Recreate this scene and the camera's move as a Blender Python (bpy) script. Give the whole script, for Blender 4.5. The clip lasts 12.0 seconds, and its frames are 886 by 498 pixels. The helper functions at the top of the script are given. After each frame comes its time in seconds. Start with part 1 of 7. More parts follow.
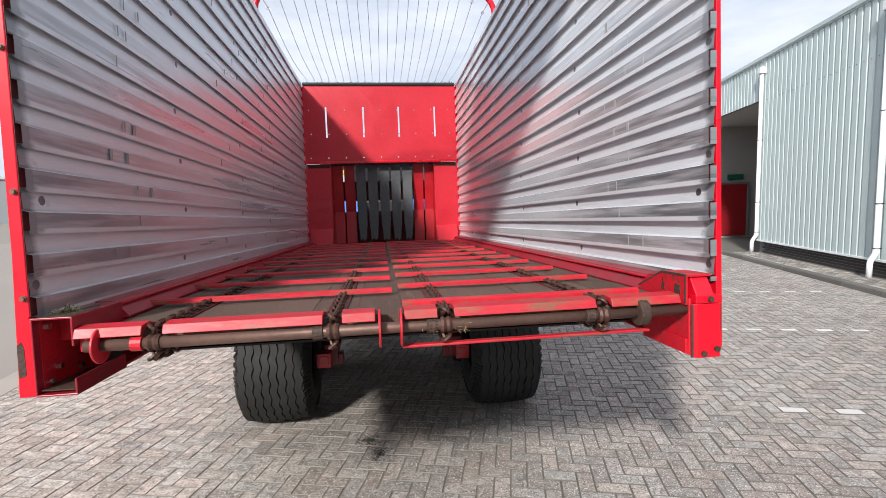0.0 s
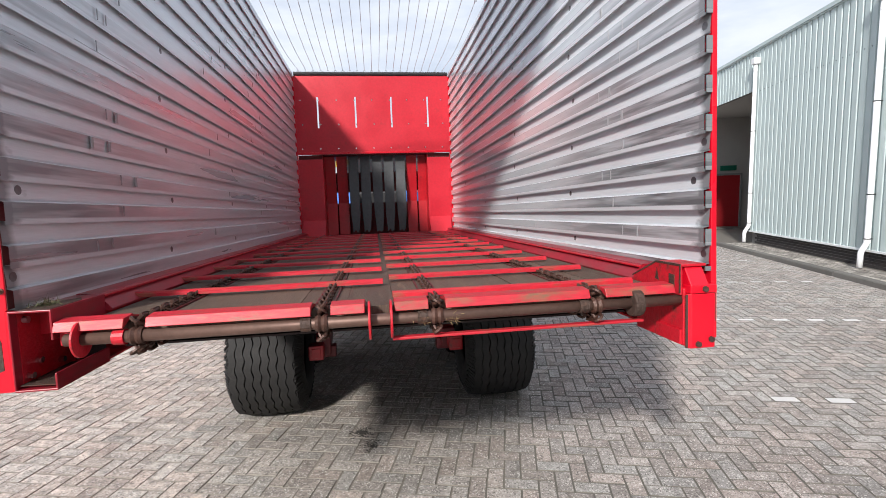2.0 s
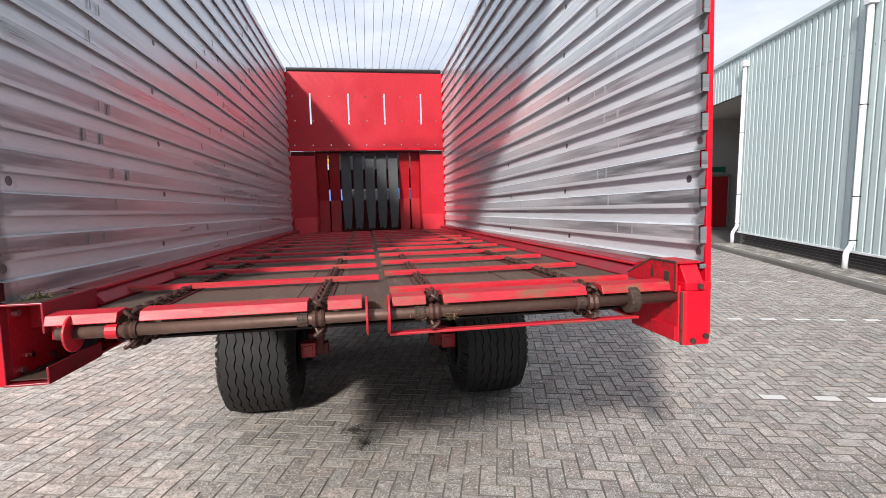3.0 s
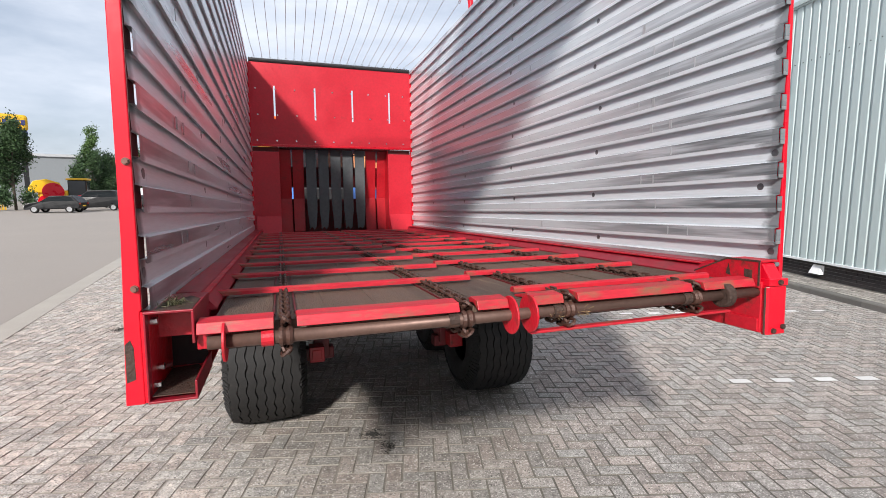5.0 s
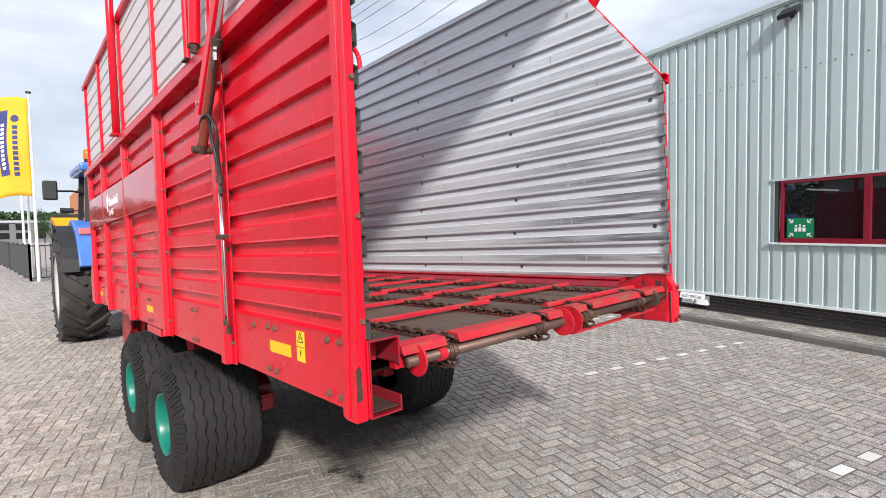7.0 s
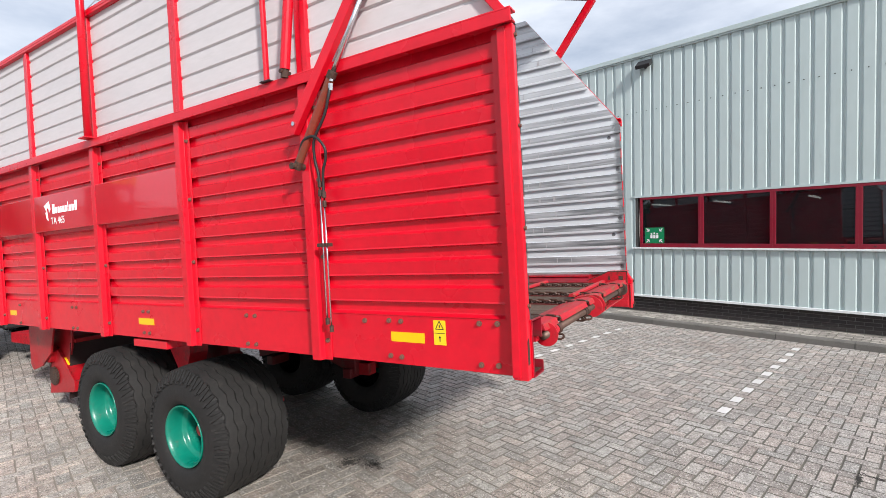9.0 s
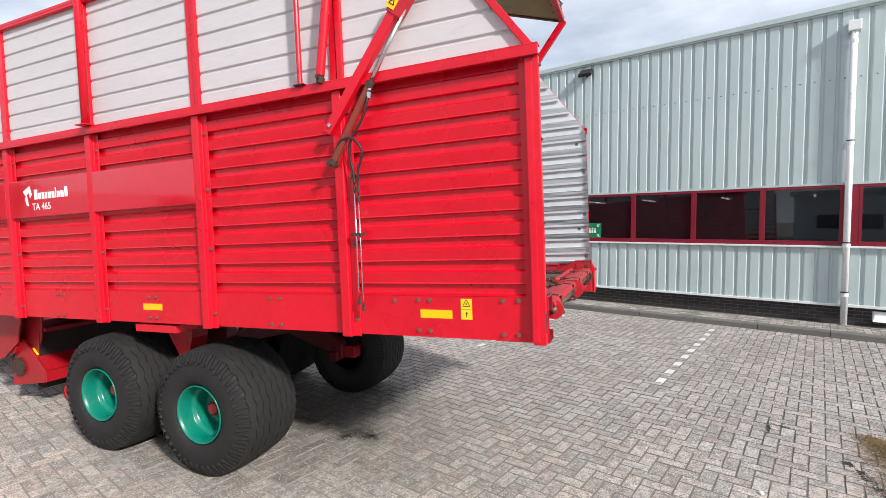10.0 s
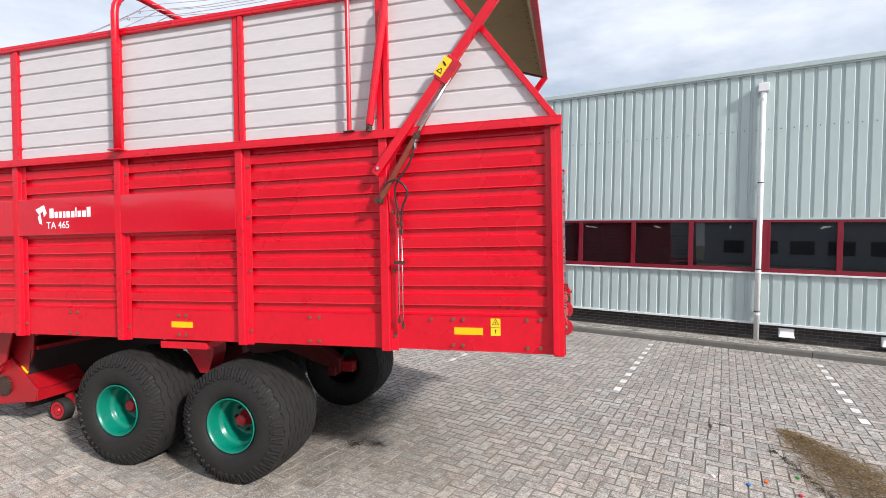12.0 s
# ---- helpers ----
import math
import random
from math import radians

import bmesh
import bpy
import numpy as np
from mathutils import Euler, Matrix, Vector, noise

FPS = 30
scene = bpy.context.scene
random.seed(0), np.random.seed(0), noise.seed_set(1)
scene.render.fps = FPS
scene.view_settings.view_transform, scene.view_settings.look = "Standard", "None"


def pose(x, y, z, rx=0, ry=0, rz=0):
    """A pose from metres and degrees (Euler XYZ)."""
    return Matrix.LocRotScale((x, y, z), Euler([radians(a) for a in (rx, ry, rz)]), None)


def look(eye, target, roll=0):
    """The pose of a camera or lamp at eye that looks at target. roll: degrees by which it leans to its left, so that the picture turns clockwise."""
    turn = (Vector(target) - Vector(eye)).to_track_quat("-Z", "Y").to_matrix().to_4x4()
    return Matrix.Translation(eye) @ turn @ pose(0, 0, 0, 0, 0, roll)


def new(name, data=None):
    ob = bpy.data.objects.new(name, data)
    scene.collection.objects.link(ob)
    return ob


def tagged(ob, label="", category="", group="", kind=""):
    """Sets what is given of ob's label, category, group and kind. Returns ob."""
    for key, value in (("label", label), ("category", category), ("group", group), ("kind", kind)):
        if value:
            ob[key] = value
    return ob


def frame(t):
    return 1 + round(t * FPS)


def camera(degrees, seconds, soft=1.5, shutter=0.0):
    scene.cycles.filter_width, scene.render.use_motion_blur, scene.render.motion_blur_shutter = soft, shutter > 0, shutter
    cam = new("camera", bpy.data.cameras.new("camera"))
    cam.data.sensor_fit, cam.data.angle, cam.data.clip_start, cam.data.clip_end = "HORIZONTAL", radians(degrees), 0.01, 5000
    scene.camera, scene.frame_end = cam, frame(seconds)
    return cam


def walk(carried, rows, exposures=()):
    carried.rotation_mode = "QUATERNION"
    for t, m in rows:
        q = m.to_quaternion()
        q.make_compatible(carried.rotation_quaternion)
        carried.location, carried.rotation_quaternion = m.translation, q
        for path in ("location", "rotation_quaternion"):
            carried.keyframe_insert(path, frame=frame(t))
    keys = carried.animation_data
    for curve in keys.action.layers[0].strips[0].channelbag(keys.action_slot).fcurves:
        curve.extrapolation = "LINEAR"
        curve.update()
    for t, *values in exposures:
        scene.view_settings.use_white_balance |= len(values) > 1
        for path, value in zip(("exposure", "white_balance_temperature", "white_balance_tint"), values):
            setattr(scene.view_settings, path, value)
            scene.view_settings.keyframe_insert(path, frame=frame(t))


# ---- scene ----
cam = camera(85.4, 12.0, soft=0.6)
PATH = [
    (0, (0.142, 0.038, 1.827), (-0.154, 2.006, 1.628), -1.7),
    (0.5, (0.134, 0.056, 1.822), (-0.158, 2.024, 1.615), -1.7),
    (1, (0.134, 0.073, 1.818), (-0.151, 2.04, 1.599), -1.8),
    (1.5, (0.149, 0.073, 1.816), (-0.129, 2.041, 1.588), -1.9),
    (2, (0.148, 0.075, 1.816), (-0.125, 2.043, 1.583), -1.8),
    (2.5, (0.144, 0.076, 1.809), (-0.121, 2.045, 1.576), -1.4),
    (4.3, (-0.283, 0.058, 1.802), (-0.347, 2.039, 1.535), -1.0),
    (4.5, (-0.41, 0.059, 1.796), (-0.443, 2.042, 1.538), -0.7),
    (5, (-0.64, 0.022, 1.818), (-0.538, 2.005, 1.576), -0.1),
    (5.5, (-0.903, -0.069, 1.83), (-0.588, 1.892, 1.603), -0.2),
    (5.6, (-0.937, -0.097, 1.844), (-0.589, 1.859, 1.623), -0.4),
    (6, (-1.196, -0.091, 1.836), (-0.664, 1.829, 1.65), -0.7),
    (6.5, (-1.518, -0.095, 1.843), (-0.792, 1.764, 1.706), -0.9),
    (7, (-1.853, -0.152, 1.857), (-0.952, 1.63, 1.764), -1.1),
    (7.2, (-1.982, -0.164, 1.867), (-1.017, 1.586, 1.797), -1.0),
    (8.8, (-2.977, 0.044, 1.893), (-1.64, 1.529, 1.829), -1.0),
    (9, (-3.094, 0.077, 1.886), (-1.715, 1.524, 1.815), -1.2),
    (9.5, (-3.406, 0.161, 1.901), (-1.929, 1.507, 1.822), -1.2),
    (10, (-3.758, 0.174, 1.891), (-2.188, 1.409, 1.786), -0.3),
    (10.5, (-4.004, 0.261, 1.917), (-2.354, 1.385, 1.801), 0.7),
    (11, (-4.169, 0.387, 1.932), (-2.462, 1.426, 1.839), 0.9),
    (11.5, (-4.377, 0.421, 1.962), (-2.647, 1.423, 1.903), 0.7),
    (12, (-4.565, 0.413, 1.994), (-2.84, 1.425, 1.957), 1.1),
]
walk(cam, [(t, look(eye, target, roll)) for t, eye, target, roll in PATH])

# ---- light ----
SUN_DIR = Vector((0.41, 1.54, -1.0)).normalized()      # the way the sunlight travels
world = bpy.data.worlds.new("world")
scene.world = world
world.use_nodes = True
wn, wl = world.node_tree.nodes, world.node_tree.links
wn.clear()
w_out = wn.new("ShaderNodeOutputWorld")
w_bg = wn.new("ShaderNodeBackground")
w_sky = wn.new("ShaderNodeTexSky")
w_sky.sky_type = "NISHITA"
w_sky.sun_disc = False
w_sky.sun_elevation = math.asin(-SUN_DIR.z)
w_sky.sun_rotation = math.atan2(-SUN_DIR.x, -SUN_DIR.y)
w_sky.dust_density = 2.0
w_dim = wn.new("ShaderNodeMix")
w_dim.data_type, w_dim.blend_type = "RGBA", "MULTIPLY"
w_dim.inputs[0].default_value = 1.0
w_dim.inputs[7].default_value = (0.085, 0.085, 0.085, 1)
wl.new(w_sky.outputs[0], w_dim.inputs[6])
w_co = wn.new("ShaderNodeTexCoord")
w_map = wn.new("ShaderNodeMapping")
w_map.inputs["Scale"].default_value = (1.6, 1.6, 5.0)
w_map.inputs["Rotation"].default_value = (0.0, 0.12, 0.4)
wl.new(w_co.outputs["Generated"], w_map.inputs[0])
w_noise = wn.new("ShaderNodeTexNoise")
w_noise.inputs["Scale"].default_value = 1.5
w_noise.inputs["Detail"].default_value = 6.0
w_noise.inputs["Roughness"].default_value = 0.58
wl.new(w_map.outputs[0], w_noise.inputs["Vector"])
w_ramp = wn.new("ShaderNodeMapRange")
w_ramp.inputs["From Min"].default_value = 0.30
w_ramp.inputs["From Max"].default_value = 0.62
w_ramp.inputs["To Min"].default_value = 0.50
w_ramp.inputs["To Max"].default_value = 1.0
wl.new(w_noise.outputs["Fac"], w_ramp.inputs["Value"])
w_cloudcol = wn.new("ShaderNodeMix")
w_cloudcol.data_type = "RGBA"
w_cloudcol.inputs[6].default_value = (0.62, 0.73, 0.93, 1)
w_cloudcol.inputs[7].default_value = (0.93, 0.95, 1.0, 1)
wl.new(w_noise.outputs["Fac"], w_cloudcol.inputs[0])
w_mix = wn.new("ShaderNodeMix")
w_mix.data_type = "RGBA"
wl.new(w_ramp.outputs[0], w_mix.inputs[0])
wl.new(w_dim.outputs[2], w_mix.inputs[6])
wl.new(w_cloudcol.outputs[2], w_mix.inputs[7])
wl.new(w_mix.outputs[2], w_bg.inputs[0])
w_bg.inputs[1].default_value = 0.80
wl.new(w_bg.outputs[0], w_out.inputs[0])

sun_data = bpy.data.lights.new("sun", "SUN")
sun_data.energy = 4.05
sun_data.angle = radians(4.8)
sun_data.color = (1.0, 0.96, 0.92)
sun = new("sun", sun_data)
sun.matrix_world = look((0, 0, 30), Vector((0, 0, 30)) + SUN_DIR)
scene.view_settings.exposure = 0.5


# ---- materials ----
def mat(name, base, rough=0.6, metal=0.0, vary=0.12, scale=6.0, bump=0.0, bscale=60.0, dirt=None, dirt_amt=0.0, dscale=2.5,
        spec=0.5, stretch=(1, 1, 1), rvary=0.1, rand=0.0, island=False, coat=0.0, speck=None):
    """A surface with two scales of variation: a broad stain field and a fine grain."""
    m = bpy.data.materials.new(name)
    m.use_nodes = True
    n, l = m.node_tree.nodes, m.node_tree.links
    b = n["Principled BSDF"]
    b.inputs["Metallic"].default_value = metal
    b.inputs["Specular IOR Level"].default_value = spec
    b.inputs["Coat Weight"].default_value = coat
    co = n.new("ShaderNodeTexCoord")
    mp = n.new("ShaderNodeMapping")
    mp.inputs["Scale"].default_value = stretch
    l.new(co.outputs["Object"], mp.inputs[0])
    big = n.new("ShaderNodeTexNoise")
    big.inputs["Scale"].default_value = dscale
    big.inputs["Detail"].default_value = 5
    fine = n.new("ShaderNodeTexNoise")
    fine.inputs["Scale"].default_value = scale * 6
    fine.inputs["Detail"].default_value = 4
    l.new(mp.outputs[0], big.inputs["Vector"])
    l.new(mp.outputs[0], fine.inputs["Vector"])
    val = n.new("ShaderNodeMath")
    val.operation = "ADD"
    l.new(big.outputs["Fac"], val.inputs[0])
    l.new(fine.outputs["Fac"], val.inputs[1])
    rng = n.new("ShaderNodeMapRange")
    rng.inputs["From Min"].default_value = 0.6
    rng.inputs["From Max"].default_value = 1.4
    rng.inputs["To Min"].default_value = 1 - vary
    rng.inputs["To Max"].default_value = 1 + vary
    l.new(val.outputs[0], rng.inputs["Value"])
    last = rng.outputs[0]
    if rand:
        src = n.new("ShaderNodeNewGeometry").outputs["Random Per Island"] if island else n.new("ShaderNodeObjectInfo").outputs["Random"]
        rr = n.new("ShaderNodeMapRange")
        rr.inputs["To Min"].default_value = 1 - rand
        rr.inputs["To Max"].default_value = 1 + rand
        l.new(src, rr.inputs["Value"])
        mu = n.new("ShaderNodeMath")
        mu.operation = "MULTIPLY"
        l.new(last, mu.inputs[0])
        l.new(rr.outputs[0], mu.inputs[1])
        last = mu.outputs[0]
    col = n.new("ShaderNodeMix")
    col.data_type, col.blend_type = "RGBA", "MULTIPLY"
    col.inputs[0].default_value = 1.0
    col.inputs[6].default_value = (*base, 1)
    l.new(last, col.inputs[7])
    out = col.outputs[2]
    if dirt:
        dn = n.new("ShaderNodeTexNoise")
        dn.inputs["Scale"].default_value = dscale * 1.7
        dn.inputs["Detail"].default_value = 8
        dn.inputs["Roughness"].default_value = 0.7
        l.new(mp.outputs[0], dn.inputs["Vector"])
        dr = n.new("ShaderNodeMapRange")
        dr.inputs["From Min"].default_value = 0.62 - 0.25 * dirt_amt
        dr.inputs["From Max"].default_value = 0.80 - 0.25 * dirt_amt
        l.new(dn.outputs["Fac"], dr.inputs["Value"])
        dm = n.new("ShaderNodeMix")
        dm.data_type = "RGBA"
        dm.inputs[7].default_value = (*dirt, 1)
        l.new(dr.outputs[0], dm.inputs[0])
        l.new(out, dm.inputs[6])
        out = dm.outputs[2]
    if speck:
        sn = n.new("ShaderNodeTexNoise")
        sn.inputs["Scale"].default_value = 62
        sn.inputs["Detail"].default_value = 3
        l.new(co.outputs["Object"], sn.inputs["Vector"])
        sr = n.new("ShaderNodeMapRange")
        sr.inputs["From Min"].default_value = 0.585
        sr.inputs["From Max"].default_value = 0.70
        sr.inputs["To Max"].default_value = 0.9
        l.new(sn.outputs["Fac"], sr.inputs["Value"])
        sm_ = n.new("ShaderNodeMix")
        sm_.data_type = "RGBA"
        sm_.inputs[7].default_value = (*speck, 1)
        l.new(sr.outputs[0], sm_.inputs[0])
        l.new(out, sm_.inputs[6])
        out = sm_.outputs[2]
    l.new(out, b.inputs["Base Color"])
    ro = n.new("ShaderNodeMapRange")
    ro.inputs["From Min"].default_value = 0.3
    ro.inputs["From Max"].default_value = 0.7
    ro.inputs["To Min"].default_value = max(rough - rvary, 0.02)
    ro.inputs["To Max"].default_value = min(rough + rvary, 1.0)
    l.new(big.outputs["Fac"], ro.inputs["Value"])
    l.new(ro.outputs[0], b.inputs["Roughness"])
    if bump:
        bn = n.new("ShaderNodeTexNoise")
        bn.inputs["Scale"].default_value = bscale
        bn.inputs["Detail"].default_value = 4
        l.new(mp.outputs[0], bn.inputs["Vector"])
        bp = n.new("ShaderNodeBump")
        bp.inputs["Strength"].default_value = bump
        bp.inputs["Distance"].default_value = 0.02
        l.new(bn.outputs["Fac"], bp.inputs["Height"])
        l.new(bp.outputs[0], b.inputs["Normal"])
    return m


RED = mat("red_paint", (0.58, 0.003, 0.017), 0.30, vary=0.12, scale=3, dirt=(0.40, 0.006, 0.014), dirt_amt=0.06, dscale=1.6, rvary=0.07, bump=0.16, bscale=5, coat=0.08, spec=0.4)
RED_DULL = mat("dull_brushed_red_paint", (0.48, 0.006, 0.020), 0.42, vary=0.14, scale=4, dirt=(0.30, 0.012, 0.018), dirt_amt=0.15, dscale=2.5, stretch=(1.5, 1, 1.5), rvary=0.06)
# Pick-up red, darkened: the wagon's shade is put into the colour.
RED_SHADED = mat("shaded_pick_up_paint", (0.33, 0.004, 0.010), 0.42, vary=0.2, scale=6, dirt=(0.09, 0.02, 0.016), dirt_amt=0.25, dscale=4)
RED_GLOSS = mat("glossy_red_plate", (0.54, 0.005, 0.020), 0.13, vary=0.07, scale=3, rvary=0.05, coat=0.6)
RED_WORN = mat("worn_red_paint", (0.46, 0.006, 0.018), 0.45, vary=0.2, scale=8, dirt=(0.06, 0.028, 0.02), dirt_amt=0.34, dscale=7, bump=0.15, bscale=80)
RED_FADED = mat("faded_red_paint", (0.42, 0.010, 0.022), 0.5, vary=0.25, scale=8, dirt=(0.15, 0.085, 0.045), dirt_amt=0.42, dscale=6, stretch=(0.5, 4, 1), bump=0.1)
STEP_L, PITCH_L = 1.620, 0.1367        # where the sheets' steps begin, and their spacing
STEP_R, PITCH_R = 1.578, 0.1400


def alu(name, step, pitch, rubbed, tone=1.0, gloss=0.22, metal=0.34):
    """Bare aluminium sheet: dull broad bands, and inward bands rubbed dark and shiny towards the open end, dark
    reflections put into the colour.
    """
    m = mat(name, (0.665 * tone, 0.69 * tone, 0.72 * tone), 0.40, metal=metal, vary=0.09, scale=5, stretch=(1, 0.35, 6), dscale=1.6, rvary=0.05,
            dirt=(0.52, 0.535, 0.555), dirt_amt=0.12, bump=0.09, bscale=5)
    n, l = m.node_tree.nodes, m.node_tree.links
    b = n["Principled BSDF"]

    def math_node(op, x, y=None):
        k = n.new("ShaderNodeMath")
        k.operation = op
        for q, v in enumerate((x, y)):
            if v is None:
                continue
            if isinstance(v, float):
                k.inputs[q].default_value = v
            else:
                l.new(v, k.inputs[q])
        return k.outputs[0]

    def ramp(x, lo, hi, a=0.0, c=1.0):
        k = n.new("ShaderNodeMapRange")
        for key, v in zip(("From Min", "From Max", "To Min", "To Max"), (lo, hi, a, c)):
            k.inputs[key].default_value = v
        l.new(x, k.inputs["Value"])
        return k.outputs[0]

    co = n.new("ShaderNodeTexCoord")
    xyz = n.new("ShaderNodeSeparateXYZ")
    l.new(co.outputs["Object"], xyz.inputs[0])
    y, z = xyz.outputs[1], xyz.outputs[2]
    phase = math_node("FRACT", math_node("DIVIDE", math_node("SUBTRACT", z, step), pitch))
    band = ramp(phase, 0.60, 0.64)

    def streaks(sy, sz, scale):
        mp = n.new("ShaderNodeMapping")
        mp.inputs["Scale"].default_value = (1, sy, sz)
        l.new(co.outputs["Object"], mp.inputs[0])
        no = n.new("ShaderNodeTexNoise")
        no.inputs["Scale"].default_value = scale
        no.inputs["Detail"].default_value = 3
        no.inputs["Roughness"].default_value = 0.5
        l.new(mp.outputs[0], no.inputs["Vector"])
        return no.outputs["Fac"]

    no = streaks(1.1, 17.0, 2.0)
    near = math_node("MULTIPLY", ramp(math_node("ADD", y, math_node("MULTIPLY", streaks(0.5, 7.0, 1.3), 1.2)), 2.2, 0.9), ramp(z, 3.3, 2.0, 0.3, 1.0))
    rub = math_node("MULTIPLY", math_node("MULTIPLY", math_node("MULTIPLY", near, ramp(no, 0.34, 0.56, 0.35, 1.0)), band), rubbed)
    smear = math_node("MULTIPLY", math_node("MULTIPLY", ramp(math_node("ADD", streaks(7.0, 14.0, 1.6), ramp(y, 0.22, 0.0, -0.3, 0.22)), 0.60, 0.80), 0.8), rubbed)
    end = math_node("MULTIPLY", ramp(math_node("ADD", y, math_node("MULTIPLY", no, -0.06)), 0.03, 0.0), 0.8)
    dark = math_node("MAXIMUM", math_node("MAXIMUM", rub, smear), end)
    # Dark reflections of the rubbed bands are put into the base colour.
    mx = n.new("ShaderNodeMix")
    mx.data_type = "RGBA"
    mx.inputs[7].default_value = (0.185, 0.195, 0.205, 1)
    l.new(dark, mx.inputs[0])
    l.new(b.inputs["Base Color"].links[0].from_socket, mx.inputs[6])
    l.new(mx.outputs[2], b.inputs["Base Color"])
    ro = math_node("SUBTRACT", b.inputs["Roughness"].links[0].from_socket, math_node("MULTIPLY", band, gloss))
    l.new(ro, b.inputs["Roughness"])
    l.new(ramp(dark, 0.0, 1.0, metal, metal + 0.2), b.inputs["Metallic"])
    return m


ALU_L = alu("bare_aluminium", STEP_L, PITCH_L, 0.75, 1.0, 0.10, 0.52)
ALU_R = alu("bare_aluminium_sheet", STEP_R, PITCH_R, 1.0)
DULL = mat("dull_sheet_edge", (0.30, 0.30, 0.31), 0.5, metal=0.2, vary=0.15)
GREYP = mat("light_grey_paint", (0.54, 0.51, 0.52), 0.5, vary=0.07, scale=4, stretch=(1, 0.4, 2), dirt=(0.45, 0.43, 0.42), dirt_amt=0.1)
RUST = mat("rusty_steel", (0.055, 0.032, 0.024), 0.7, metal=0.25, vary=0.35, scale=12, bump=0.4, bscale=90, dirt=(0.11, 0.046, 0.025), dirt_amt=0.35, dscale=14)
STEEL = mat("bright_steel", (0.62, 0.62, 0.64), 0.22, metal=1.0, vary=0.08)
RUBBER = mat("tyre_rubber", (0.0165, 0.0155, 0.0150), 0.72, vary=0.3, scale=6, dirt=(0.034, 0.031, 0.028), dirt_amt=0.2, dscale=5, bump=0.12, bscale=120, spec=0.3)
GREEN = mat("green_rim_paint", (0.0, 0.155, 0.105), 0.34, vary=0.12, scale=5, dirt=(0.10, 0.12, 0.09), dirt_amt=0.15, dscale=6)
# Dirt, with the shade of underside, throat and gaps put into the red.
RED_DIRTY_SHADE = mat("dirty_shaded_red_paint", (0.10, 0.004, 0.006), 0.6, vary=0.3, scale=6, dirt=(0.035, 0.022, 0.018), dirt_amt=0.5, dscale=4, bump=0.1)
THROAT = mat("deep_red_throat_paint", (0.40, 0.003, 0.011), 0.45, vary=0.2, scale=6, dirt=(0.10, 0.012, 0.014), dirt_amt=0.12, dscale=4)
CHAIN = mat("rusty_chain_steel", (0.066, 0.030, 0.021), 0.5, metal=0.25, vary=0.4, scale=10, bump=0.15, bscale=120, dirt=(0.08, 0.03, 0.018), dirt_amt=0.2, dscale=12)
# Grimy paints, darkened: the shade under the wagon is put into both colours.
RED_AXLE = mat("grimy_shaded_axle_paint", (0.11, 0.003, 0.006), 0.5, vary=0.25, scale=6, dirt=(0.06, 0.03, 0.024), dirt_amt=0.35, dscale=4)
CHASSIS = mat("grimy_shaded_chassis_paint", (0.018, 0.008, 0.008), 0.75, vary=0.3, scale=6, dirt=(0.03, 0.022, 0.018), dirt_amt=0.4, dscale=4)
SKIRT = mat("scuffed_red_skirt", (0.24, 0.007, 0.018), 0.36, vary=0.3, scale=8, stretch=(1, 0.3, 1), dirt=(0.10, 0.04, 0.035), dirt_amt=0.4, dscale=5)
WOOD = mat("weathered_floor_wood", (0.085, 0.056, 0.039), 0.65, vary=0.4, scale=5, stretch=(9, 0.8, 1), bump=0.3, bscale=30, dirt=(0.17, 0.115, 0.072), dirt_amt=0.2, rand=0.2)
BLACKR = mat("grey_rubber_flap", (0.075, 0.08, 0.085), 0.7, vary=0.2, scale=5, bump=0.1)
YELLOW = mat("yellow_sticker", (0.85, 0.55, 0.01), 0.45, vary=0.06)
BLACK = mat("black_plastic", (0.015, 0.015, 0.016), 0.5, vary=0.2)
WHITE = mat("white_paint", (0.80, 0.80, 0.80), 0.5, vary=0.05, dirt=(0.55, 0.55, 0.53), dirt_amt=0.1)
CANVAS = mat("tan_plywood", (0.36, 0.27, 0.14), 0.8, vary=0.12, scale=6, dirt=(0.24, 0.17, 0.09), dirt_amt=0.2, stretch=(1, 1, 3))
JOINT = mat("joint_sand", (0.125, 0.114, 0.098), 0.95, vary=0.3, scale=20, dirt=(0.16, 0.145, 0.12), dirt_amt=0.3)


